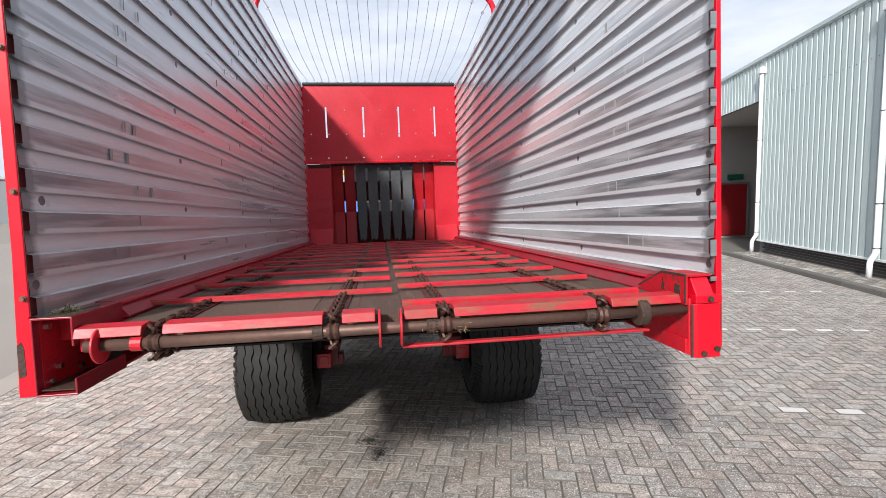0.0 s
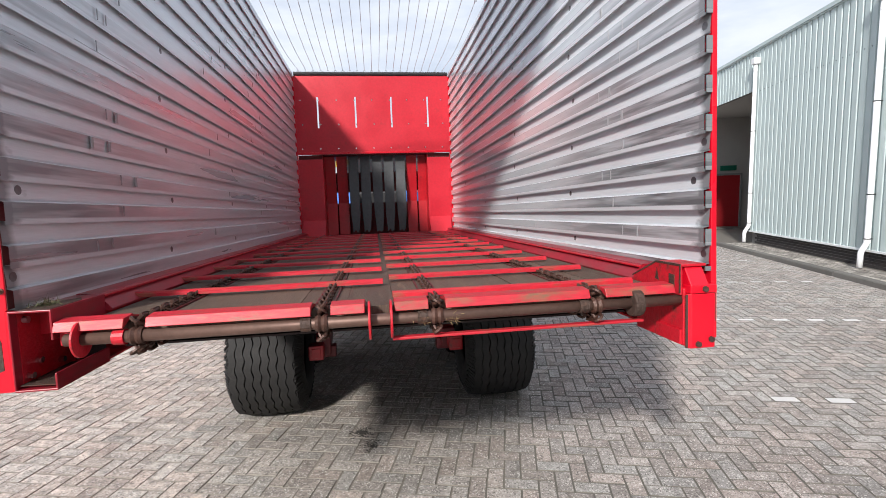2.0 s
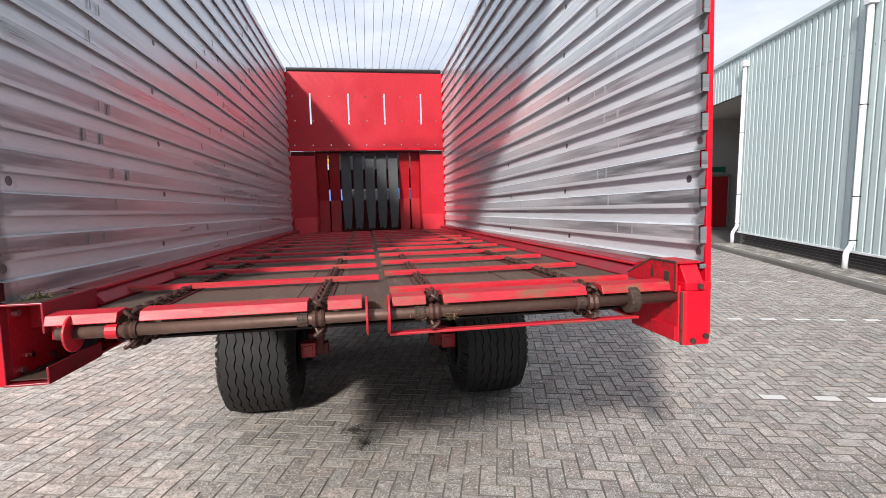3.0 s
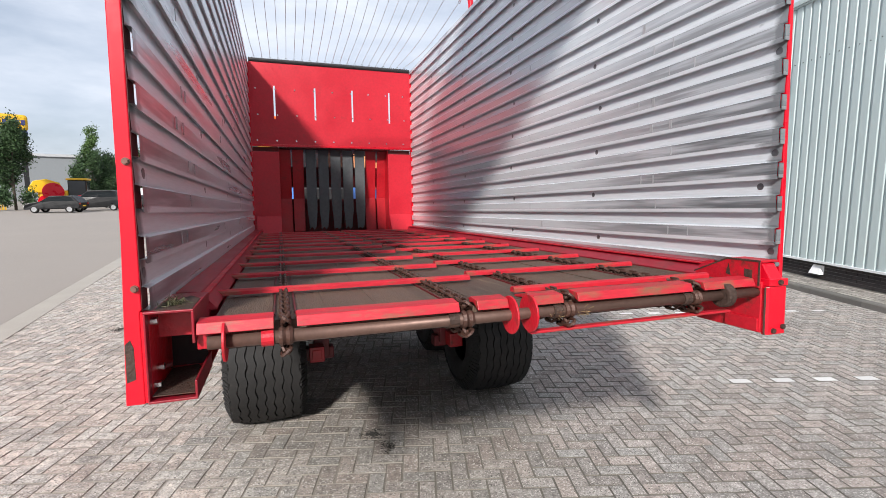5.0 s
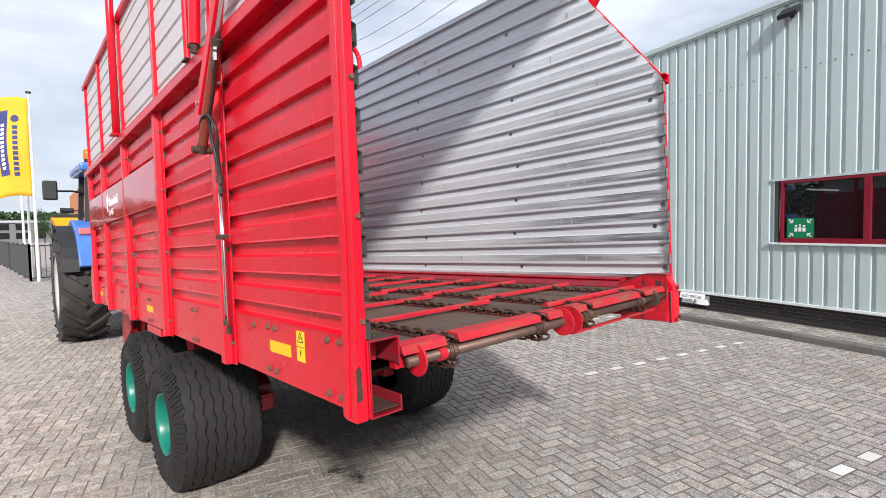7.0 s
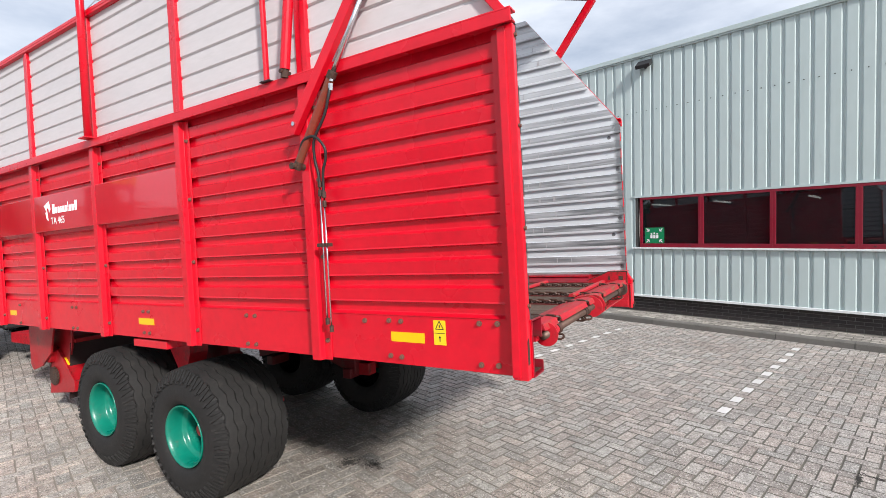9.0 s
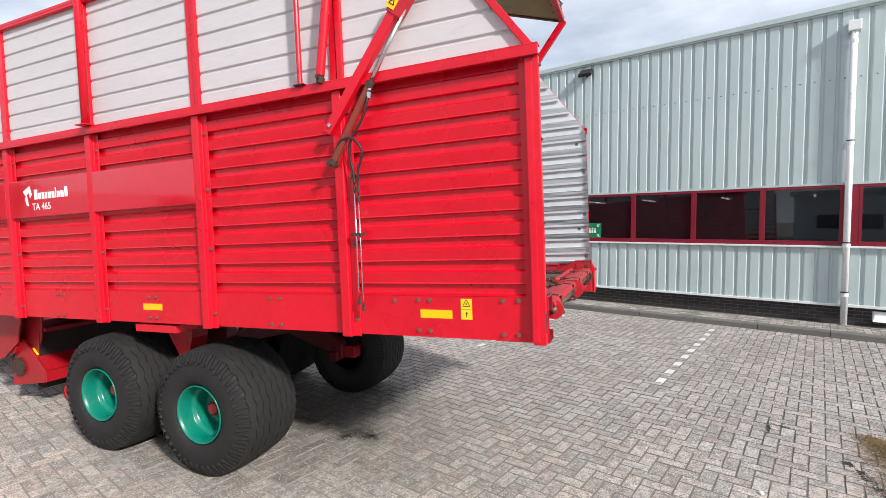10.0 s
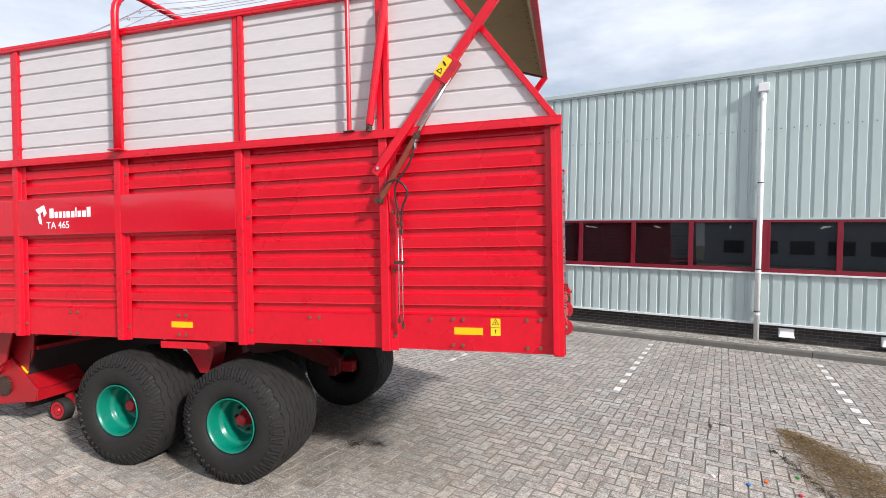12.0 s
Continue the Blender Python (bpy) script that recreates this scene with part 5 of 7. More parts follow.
o = part("roof_hoop", b, RED, wagon, "red tubular hoop over the load", shade=True)
for s in (-1, 1):
    b = bmesh.new()
    box(b, s * 1.20, s * 1.31, HOOP_Y - 0.06, HOOP_Y + 0.06, 2.8955, 2.904)
    part("hoop_foot", b, RED, wagon)
ROPE = mat("weathered_rope", (0.55, 0.52, 0.54), 0.9, vary=0.2, scale=20)
for k in range(21):
    u = -1 + 2 * k / 20.0
    x0, x1 = u * 1.08, u * 1.13
    z1 = 4.29 if abs(u) < 0.8 else 4.29 - 0.22 * (abs(u) - 0.8) / 0.2
    b = bmesh.new()
    pts = [(x0 + (x1 - x0) * t, FRONT + 0.01 + (HOOP_Y - FRONT) * t, 3.985 + (z1 - 3.985) * (t ** 0.75) - 0.10 * math.sin(math.pi * t)) for t in (0, 0.08, 0.2, 0.35, 0.5, 0.65, 0.8, 0.92, 1)]
    pts += [(x1, HOOP_Y - 0.6, z1 - 0.045), (x1, HOOP_Y - 1.3, z1 - 0.05), (x1, HOOP_Y - 2.2, z1 + 0.02)]
    tube(b, pts, 0.0031, 5)
    part("rope", b, ROPE, wagon)
b = bmesh.new()
for k in range(21):
    u = -1 + 2 * k / 20.0
    for x, y, z in ((u * 1.08, FRONT + 0.008, 3.968), (u * 1.13, HOOP_Y, 4.285 if abs(u) < 0.8 else 4.285 - 0.22 * (abs(u) - 0.8) / 0.2)):
        tube(b, [(x + 0.014 * math.cos(a), y, z + 0.014 * math.sin(a)) for a in (q * math.pi / 4 for q in range(9))], 0.0035, 5)
o = part("rope_ring", b, STEEL, wagon)
o["kind"] = "stuff"

# bolts, stickers and marks on the sides
b = bmesh.new()
rod(b, (0, 0, 0), (-0.005, 0, 0), 0.0135, 12)
rod(b, (-0.005, 0, 0), (-0.014, 0, 0), 0.010, 6)
bolt_me = mesh("bolt", b, mat("brown_bolt_steel", (0.15, 0.070, 0.050), 0.6, metal=0.0, vary=0.35, scale=14))
b = bmesh.new()
rod(b, (0, 0, 0), (-0.007, 0, 0), 0.016, 12, 0.010)
stud_me = mesh("carriage_bolt", b, mat("dull_bolt_head", (0.20, 0.20, 0.21), 0.45, metal=0.9, vary=0.2))


def bolt(x, y, z, s=-1, me=bolt_me):
    o = piece("bolt", me, wagon, (x, y, z))
    if s > 0:
        o.rotation_euler = (0, 0, math.pi)


for s in (-1, 1):
    for y, z in ((0.921, 1.521), (0.685, 1.526), (0.76, 1.527), (0.241, 1.532), (0.15, 1.534), (0.69, 1.343), (0.76, 1.345), (0.24, 1.34), (0.153, 1.343), (1.89, 1.517), (1.81, 1.517),
                 (1.89, 1.337), (1.81, 1.337), (3.105, 1.508), (3.03, 1.508), (3.105, 1.345), (3.03, 1.345), (4.266, 1.513), (4.19, 1.513), (4.27, 1.33), (4.19, 1.33), (5.4, 1.51), (5.4, 1.33)):
        bolt(s * 1.19, y, z, s)
    for y in RIBS:
        for z in (1.40, 1.87, 2.30, 2.70):
            bolt(s * 1.197, y - 0.060, z, s)
    for z in (1.62, 1.958, 2.40, 2.79) if s < 0 else ():
        o = piece("bolt", bolt_me, wagon, (-1.199, -0.004, z), radians(90))
        o.scale = (0.8, 0.75, 0.75)
    # bolt heads inside, in upright rows behind the ribs
    base, pitch = (STEP_L, PITCH_L) if s < 0 else (STEP_R, PITCH_R)
    for y in (0.10,) + RIBS[:4]:
        for k in range(0, 16, 2 if y > 0.5 else 1):
            z = base + k * pitch + 0.040
            if z > 2.85 and y < 0.5 or y < 0.5 and k not in ((0, 2, 3, 6, 8) if s > 0 else (0, 2)):
                continue
            bolt(s * (HALF + 0.022), (0.06 if y < 0.5 else y) + 0.03 * ((k * 7 + int(y * 3)) % 3 - 1), z, s, stud_me)
# lapped joints on the inward bands of the inner sheets
for s in (-1, 1):
    rr = random.Random(11 + s)
    base, pitch = (STEP_L, PITCH_L) if s < 0 else (STEP_R, PITCH_R)
    for k in range(16):
        zz = base + k * pitch
        for y in (0.46 + 0.12 * (k % 3) + rr.uniform(-0.04, 0.04), 0.58 + 0.12 * (k % 3) + rr.uniform(-0.03, 0.03), 1.9 + 0.2 * (k % 4), 3.1 + 0.2 * (k % 3)):
            if y < rear_cut(zz) + 0.2 or rr.random() < 0.3:
                continue
            b = bmesh.new()
            box(b, s * (HALF - 0.0015), s * (HALF + 0.001), y, y + rr.choice((0.006, 0.008, 0.02)), zz + 0.089, zz + 0.133)
            part("sheet_lap", b, DULL, wagon)


def sticker(name, y0, y1, z0, z1, material, s=-1, x=1.1905, label=""):
    b = bmesh.new()
    box(b, s * x, s * (x + 0.0015), y0, y1, z0, z1)
    return part(name, b, material, wagon, label)


REFL = mat("yellow_reflector", (0.90, 0.48, 0.0), 0.35, vary=0.05)
for s in (-1, 1):
    sticker("reflector", 0.547, 0.752, 1.420, 1.470, REFL, s, label="yellow side reflector strip")
    sticker("reflector", 2.967, 3.180, 1.407, 1.456, REFL, s, label="yellow side reflector strip")
    sticker("reflector", 5.50, 5.66, 1.40, 1.45, REFL, s)
sticker("warning_label", 0.424, 0.492, 1.418, 1.538, YELLOW, label="yellow warning label with black triangle and arrow")
b = bmesh.new()
c = Vector((-1.1925, 0.458, 1.508))
for k in range(3):
    a0, a1 = radians(90 + 120 * k), radians(210 + 120 * k)
    bar(b, c + 0.026 * Vector((0, math.cos(a0), math.sin(a0))), c + 0.026 * Vector((0, math.cos(a1), math.sin(a1))), 0.0035, 0.001, (1, 0, 0))
box(b, -1.1928, -1.1918, 0.455, 0.461, 1.503, 1.516)
box(b, -1.1928, -1.1918, 0.427, 0.489, 1.474, 1.4765)
box(b, -1.1928, -1.1918, 0.4555, 0.4605, 1.435, 1.455)
prism(b, [(0.45, 1.452), (0.458, 1.463), (0.466, 1.452)], "x", -1.1928, -1.1918)
part("label_mark", b, BLACK, wagon)


def text(body, size, material, m, parent=None, name="lettering", label=""):
    cu = bpy.data.curves.new("lettering", "FONT")
    cu.body, cu.size, cu.extrude = body, size, 0.0006
    t = bpy.data.objects.new("lettering", cu)
    scene.collection.objects.link(t)
    dg = bpy.context.evaluated_depsgraph_get()
    me = bpy.data.meshes.new_from_object(t.evaluated_get(dg))
    bpy.data.objects.remove(t)
    me.materials.clear()
    me.materials.append(material)
    o = new(name, me)
    o.parent = parent
    o.matrix_local = m
    if label:
        tagged(o, label)
    return o


# the maker's mark, as plain shapes, and the type under it; the reader looks along +x, so text runs towards -y
MARKW = mat("white_decal", (0.82, 0.82, 0.84), 0.45, vary=0.04)
SIDE_T = Matrix(((0, 0, -1, -1.2310), (-1, 0, 0, 0), (0, 1, 0, 0), (0, 0, 0, 1)))


def on_plate(y, z):
    m = SIDE_T.copy()
    m.translation = (-1.2310, y, z)
    return m


text("TA 465", 0.088, MARKW, on_plate(4.475, 2.262), wagon, label="white type number on the red plate")
b = bmesh.new()
prism(b, [(4.60, 2.435), (4.50, 2.475), (4.47, 2.40), (4.50, 2.37), (4.515, 2.42), (4.56, 2.39)], "x", -1.2317, -1.2297)
prism(b, [(4.575, 2.37), (4.545, 2.395), (4.525, 2.30), (4.555, 2.31)], "x", -1.2317, -1.2297)
part("emblem", b, MARKW, wagon, "white arrow-like emblem")
yy = 4.435
for wd, hi in ((0.055, 0.085), (0.045, 0.055), (0.045, 0.055), (0.035, 0.055), (0.05, 0.055), (0.045, 0.055), (0.02, 0.085), (0.045, 0.055), (0.05, 0.055), (0.05, 0.085)):
    b = bmesh.new()
    box(b, -1.2317, -1.2297, yy - wd + 0.010, yy, 2.355, 2.355 + hi)
    part("mark_bar", b, MARKW, wagon)
    yy -= wd + 0.004

# pick-up unit under the front
pick = new("pick_up")
pick.parent = wagon
tagged(pick, "low red pick-up unit with side plates and a small gauge wheel")
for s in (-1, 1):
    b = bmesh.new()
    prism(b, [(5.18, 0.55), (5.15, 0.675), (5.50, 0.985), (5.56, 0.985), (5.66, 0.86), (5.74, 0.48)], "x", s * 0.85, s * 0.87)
    part("side_plate", b, RED_SHADED, pick, bevel=0.006)
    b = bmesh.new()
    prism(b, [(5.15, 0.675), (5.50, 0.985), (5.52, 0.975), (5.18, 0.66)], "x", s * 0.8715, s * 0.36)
    part("sloping_guard", b, RED_SHADED, pick, bevel=0.004)
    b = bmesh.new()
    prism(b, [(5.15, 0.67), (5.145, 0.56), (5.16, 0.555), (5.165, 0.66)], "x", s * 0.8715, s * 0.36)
    part("guard_lip", b, RED_SHADED, pick, bevel=0.003)
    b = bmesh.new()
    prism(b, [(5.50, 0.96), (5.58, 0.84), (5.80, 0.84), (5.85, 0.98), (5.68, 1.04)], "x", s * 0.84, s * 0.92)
    part("bent_cover", b, RED_SHADED, pick, bevel=0.006)
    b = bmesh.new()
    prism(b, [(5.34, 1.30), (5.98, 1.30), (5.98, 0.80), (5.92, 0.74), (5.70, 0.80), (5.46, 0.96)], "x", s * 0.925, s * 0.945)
    part("deflector", b, RED_SHADED, pick, bevel=0.004)
    w = new("gauge_wheel")
    w.parent = pick
    w.location = (s * 0.58, 5.215, 0.262 + 0.115)
    b = bmesh.new()
    lathe(b, [(-0.050, 0.05), (-0.055, 0.10), (-0.040, 0.117), (0.040, 0.117), (0.055, 0.10), (0.050, 0.05)], 28)
    part("tyre", b, RUBBER, w, shade=True)
    b = bmesh.new()
    lathe(b, [(-0.062, 0.0), (-0.062, 0.022), (-0.046, 0.03), (-0.056, 0.088), (0.056, 0.088), (0.046, 0.03), (0.062, 0.022), (0.062, 0.0)], 24)
    part("rim", b, RED_WORN, w, "red wheel disc")
    b = bmesh.new()
    bar(b, (s * 0.50, 5.215, 0.38), (s * 0.50, 5.20, 0.72), 0.03, 0.08, (1, 0, 0))
    part("wheel_arm", b, RED_WORN, pick)
b = bmesh.new()
rod(b, (-0.895, 5.58, 0.69), (-0.872, 5.58, 0.69), 0.085, 16)
for k in range(18):
    a = 2 * math.pi * k / 18
    box(b, -0.892, -0.874, -0.008, 0.008, 0.08, 0.10, Matrix.Translation((0, 5.58, 0.69)) @ Matrix.Rotation(a, 4, "X"))
part("chain_gear", b, RUST, pick, "rusty chain gear")
b = bmesh.new()
rod(b, (-0.84, 5.63, 0.69), (0.84, 5.63, 0.69), 0.18, 24)
part("reel", b, RED_DIRTY_SHADE, pick)
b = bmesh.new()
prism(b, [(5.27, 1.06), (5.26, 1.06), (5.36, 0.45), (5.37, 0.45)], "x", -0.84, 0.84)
part("rear_guard", b, CHASSIS, pick, "grimy guard plate behind the reel, shade put into its colour")
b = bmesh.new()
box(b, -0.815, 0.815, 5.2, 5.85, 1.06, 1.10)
part("feeder_floor", b, RED_SHADED, pick)
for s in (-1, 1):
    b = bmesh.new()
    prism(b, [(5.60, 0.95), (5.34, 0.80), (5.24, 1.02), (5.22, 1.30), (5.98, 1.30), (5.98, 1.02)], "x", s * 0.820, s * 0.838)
    part("cheek_plate", b, RED_SHADED, pick, "red cheek plate above the pick-up, shade put into its colour", bevel=0.004)
b = bmesh.new()
prism(b, [(5.31, 0.822), (5.39, 0.893), (5.386, 0.896), (5.306, 0.825)], "x", -0.855, -0.765)
part("warning_label", b, YELLOW, pick)
b = bmesh.new()
box(b, -1.17, -0.95, 2.86, 3.32, 1.225, 1.285)
part("step_plate", b, RED, wagon, bevel=0.004)
b = bmesh.new()
box(b, -0.30, 0.30, 5.9, 8.6, 0.75, 0.90)
prism(b, [(5.9, 0.75), (5.9, 1.30), (6.3, 1.30), (6.8, 0.9), (6.8, 0.75)], "x", -0.32, 0.32)
part("drawbar", b, RED_WORN, wagon, bevel=0.01)
for s in (-1, 1):
    b = bmesh.new()
    prism(b, [(5.95, 1.29), (5.95, 2.0), (6.25, 1.62), (6.25, 1.29)], "x", s * 1.0, s * 1.21)
    part("front_shield", b, RED, wagon)


# ---- round the yard: signs, lamps, gateway ----
# assembly point sign behind the first pane
sign = thing("assembly_sign", "square green assembly point sign on the window", "sign")
b = bmesh.new()
box(b, WX + 0.017, WX + 0.021, 4.125, 4.525, 1.555, 1.885)
part("plate", b, mat("green_sign", (0.0, 0.20, 0.075), 0.4), sign, "green sign plate")
for sy, sz in ((1, 1), (-1, 1), (1, -1), (-1, -1)):
    b = bmesh.new()
    c = Vector((WX + 0.014, 4.325 + sy * 0.135, 1.72 + sz * 0.115))
    e = Vector((0, -sy, -sz)).normalized()
    bar(b, c - e * 0.045, c + e * 0.03, 0.018, 0.002, (1, 0, 0))
    bar(b, c + e * 0.035, c + e * 0.035 + Vector((0, sy * 0.05, 0)), 0.016, 0.002, (1, 0, 0))
    bar(b, c + e * 0.035, c + e * 0.035 + Vector((0, 0, sz * 0.05)), 0.016, 0.002, (1, 0, 0))
    part("arrow", b, WHITE, sign, "white corner arrow")
for dy, dz, h in ((0, 0, 0.075), (-0.06, 0.015, 0.065), (0.06, 0.015, 0.065)):
    b = bmesh.new()
    box(b, WX + 0.0125, WX + 0.0155, 4.325 + dy - 0.022, 4.325 + dy + 0.022, 1.66, 1.66 + h)
    rod(b, (WX + 0.0125, 4.325 + dy, 1.66 + h + 0.028), (WX + 0.0155, 4.325 + dy, 1.66 + h + 0.028), 0.019, 14)
    part("plain_mark", b, WHITE, sign)

# flood lamp
lamp = thing("flood_lamp", "black wall flood lamp under the roof edge", "lamp")
b = bmesh.new()
prism(b, [(WX - 0.16, 5.20), (WX - 0.19, 5.27), (WX - 0.03, 5.40), (WX - 0.01, 5.31)], "y", 4.33, 4.63)
part("housing", b, BLACK, lamp, bevel=0.01)
b = bmesh.new()
bar(b, (WX - 0.05, 4.48, 5.32), (WX + 0.03, 4.48, 5.20), 0.05, 0.02)
part("bracket", b, BLACK, lamp)

# white wedge-shaped hoods on the plinth, and the visitors' board over two of them
def hood(y, name="plinth_hood"):
    h = thing(name, "white wedge-shaped hood mounted low on the brick plinth", "vent hood", pose(WX + 0.067, y, 0.19), group="hoods on the plinth")
    b = bmesh.new()
    lo = [b.verts.new(p) for p in ((0.0, -0.132, 0.0), (-0.10, -0.132, 0.0), (-0.10, 0.132, 0.0), (0.0, 0.132, 0.0))]
    up = [b.verts.new(p) for p in ((0.0, -0.132, 0.175), (-0.03, -0.090, 0.175), (-0.03, 0.090, 0.175), (0.0, 0.132, 0.175))]
    b.faces.new(lo[::-1])
    b.faces.new(up)
    for k in range(4):
        b.faces.new((lo[k], lo[(k + 1) % 4], up[(k + 1) % 4], up[k]))
    bmesh.ops.recalc_face_normals(b, faces=b.faces[:])
    part("shell", b, WHITE, h, bevel=0.006)
    b = bmesh.new()
    box(b, -0.09, -0.005, -0.12, 0.12, -0.006, -0.001)
    part("grille", b, BLACK, h)
    return h


for y in (6.08, 6.38, -0.69, -2.25, 8.9):
    hood(y)
sg = thing("visitor_sign", "white sign board with black capitals above two hoods", "sign", pose(WX - 0.06, 6.22, 0.10))
b = bmesh.new()
prism(b, [(-0.055, 0.20), (-0.047, 0.197), (0.0, 0.31), (-0.008, 0.313)], "y", -0.27, 0.27)
part("board", b, WHITE, sg, bevel=0.002)
m = Matrix(((0, 0.39, -0.92, -0.0480), (-1, 0, 0, 0.235), (0, 0.92, 0.39, 0.222), (0, 0, 0, 1)))
text("BEZOEKERS", 0.085, BLACK, m, sg, label="black capitals on the board")

# gateway: red door, pale panel, extinguisher
door = thing("door_1", "dark red steel door in the shaded gateway", "door", kind="structure")
b = bmesh.new()
box(b, 8.3, 9.35, 20.93, 20.98, 0.1, 2.15)
part("leaf", b, mat("dark_red_door", (0.26, 0.004, 0.008), 0.5), door, bevel=0.004)
b = bmesh.new()
for x0, x1, z0, z1 in ((8.22, 8.297, 0.1, 2.23), (9.353, 9.43, 0.1, 2.23), (8.297, 9.353, 2.153, 2.23)):
    box(b, x0, x1, 20.90, 20.99, z0, z1)
part("door_frame", b, mat("grey_frame", (0.16, 0.17, 0.17), 0.5), door)
b = bmesh.new()
bar(b, (8.42, 20.90, 1.12), (8.42, 20.90, 1.26), 0.03, 0.03)
bar(b, (8.42, 20.88, 1.20), (8.55, 20.88, 1.20), 0.02, 0.02)
part("door_handle", b, STEEL, door)
b = bmesh.new()
box(b, 8.6, 9.2, 20.90, 20.95, 2.34, 2.54)
solo("exit_sign", b, mat("exit_green", (0.0, 0.10, 0.06), 0.5), "small dark green exit sign over the door", "sign", bevel=0.004)
b = bmesh.new()
box(b, 7.20, 8.15, 20.88, 20.99, 0.1, 1.45)
solo("white_cabinet", b, WHITE, "white low cabinet in the gateway", "cabinet", bevel=0.01)
ext = thing("fire_extinguisher", "small red fire extinguisher with a black hose", "extinguisher", pose(7.95, 20.80, 0.42))
b = bmesh.new()
lathe(b, [(0.0, 0.0), (0.0, 0.07), (0.42, 0.075), (0.50, 0.05), (0.54, 0.025), (0.56, 0.0)], 18, axis="z")
part("bottle", b, RED, ext, shade=True)
b = bmesh.new()
box(b, -0.03, 0.03, -0.04, 0.05, 0.55, 0.60)
tube(b, [(0.03, 0, 0.57), (0.10, 0, 0.5), (0.11, 0, 0.3), (0.09, 0, 0.12)], 0.012, 8)
part("valve", b, BLACK, ext)

# ---- flag, poles, street lamp, fence ----
def flagpole(x, y, h):
    p = thing("flagpole", "slender white metal flagpole", "flagpole", pose(x, y, 0), group="flagpoles at the fence")
    b = bmesh.new()
    rod(b, (0, 0, 0), (0, 0, h), 0.055, 14, 0.035)
    part("pole", b, WHITE, p, shade=False)
    b = bmesh.new()
    rod(b, (0, 0, h), (0, 0, h + 0.06), 0.09, 14)
    part("cap", b, BLACK, p)
    return p


for x, y, h in ((-7.60, 24.0, 7.35), (-8.30, 26.0, 7.3), (-9.00, 28.0, 7.3)):
    flagpole(x, y, h)
flag = thing("banner", "yellow upright banner with a dark blue band, slightly rippled", "flag", pose(-7.65, 24.0, 0))
FLAGY = mat("yellow_cloth", (0.66, 0.38, 0.015), 0.75, vary=0.07, scale=3)
FLAGB = mat("dark_blue_print", (0.035, 0.04, 0.16), 0.75)


def cloth(u, z):
    """The banner's surface: u metres from the pole, z height."""
    return Vector((-u, 0.10 * math.sin(2.6 * u + 0.9 * z) * u + 0.05 * math.sin(2.1 * z), z + 0.09 * math.sin(3 * u) - 0.12 * u))


b = bmesh.new()
g = [[b.verts.new(cloth(1.20 * i / 12, 3.35 + 3.8 * j / 20)) for i in range(13)] for j in range(21)]
for j in range(20):
    for i in range(12):
        b.faces.new((g[j][i], g[j][i + 1], g[j + 1][i + 1], g[j + 1][i]))
o = part("cloth", b, FLAGY, flag, shade=True)
sm = o.modifiers.new("thick", "SOLIDIFY")
sm.thickness = 0.004
b = bmesh.new()
rows = [[b.verts.new(cloth(0.62 + w_ + 0.06 * math.sin(3.0 * j / 16), 4.15 + 2.5 * j / 16) + Vector((0, -0.012, 0))) for w_ in (0.0, 0.13, 0.27)] for j in range(17)]
for p, q in zip(rows, rows[1:]):
    for i in range(2):
        b.faces.new((p[i], p[i + 1], q[i + 1], q[i]))
part("blue_band", b, FLAGB, flag, "dark blue band down the banner")
for k in range(11):
    b = bmesh.new()
    z = 6.15 - k * 0.165
    u = 0.71 + 0.06 * math.sin(3.0 * (z - 4.15) / 2.5)
    vs = [b.verts.new(cloth(uu, zz) + Vector((0, -0.022, 0))) for uu, zz in ((u, z), (u + 0.10, z), (u + 0.10, z - 0.11), (u, z - 0.11))]
    b.faces.new(vs)
    part("print_bar", b, WHITE, flag)
for k in range(10):
    b = bmesh.new()
    z = 6.05 - k * 0.20
    vs = [b.verts.new(cloth(uu, zz) + Vector((0, -0.016, 0))) for uu, zz in ((0.34, z), (0.50, z), (0.50, z - 0.14), (0.34, z - 0.14))]
    b.faces.new(vs)
    part("print_bar", b, FLAGB, flag)
b = bmesh.new()
vs = [b.verts.new(cloth(0.42 + 0.13 * math.cos(a), 6.32 + 0.14 * math.sin(a)) + Vector((0, -0.016, 0))) for a in (q * math.pi / 8 for q in range(16))]
b.faces.new(vs)
part("print_disc", b, FLAGB, flag)

post = thing("street_lamp", "tall grey street lamp with a curved arm over the road", "street lamp", pose(-11.7, 29.3, 0))
b = bmesh.new()
tube(b, [(0, 0, 0), (0.0, 0, 1.0), (0.05, 0, 4.0), (0.15, 0, 7.6), (0.10, 0, 7.82), (-0.05, 0, 7.92), (-0.5, 0, 8.08), (-1.3, 0, 8.32)], 0.065, 12)
part("pole", b, mat("galvanised_pole", (0.52, 0.53, 0.53), 0.5, metal=0.3, vary=0.08), post, shade=True)
b = bmesh.new()
bar(b, (-1.25, 0, 8.31), (-2.1, 0, 8.47), 0.20, 0.07)
part("lamp_head", b, mat("lamp_head_grey", (0.38, 0.39, 0.40), 0.5), post, bevel=0.02)

fence = thing("fence", "dark grey upright bar fence beside the footway", "fence")
FENCE = mat("dark_fence", (0.035, 0.04, 0.042), 0.6, vary=0.2)
FA, FB = Vector((-7.9, 24.2, 0)), Vector((-17.3, 51.5, 0))
n_f = 13
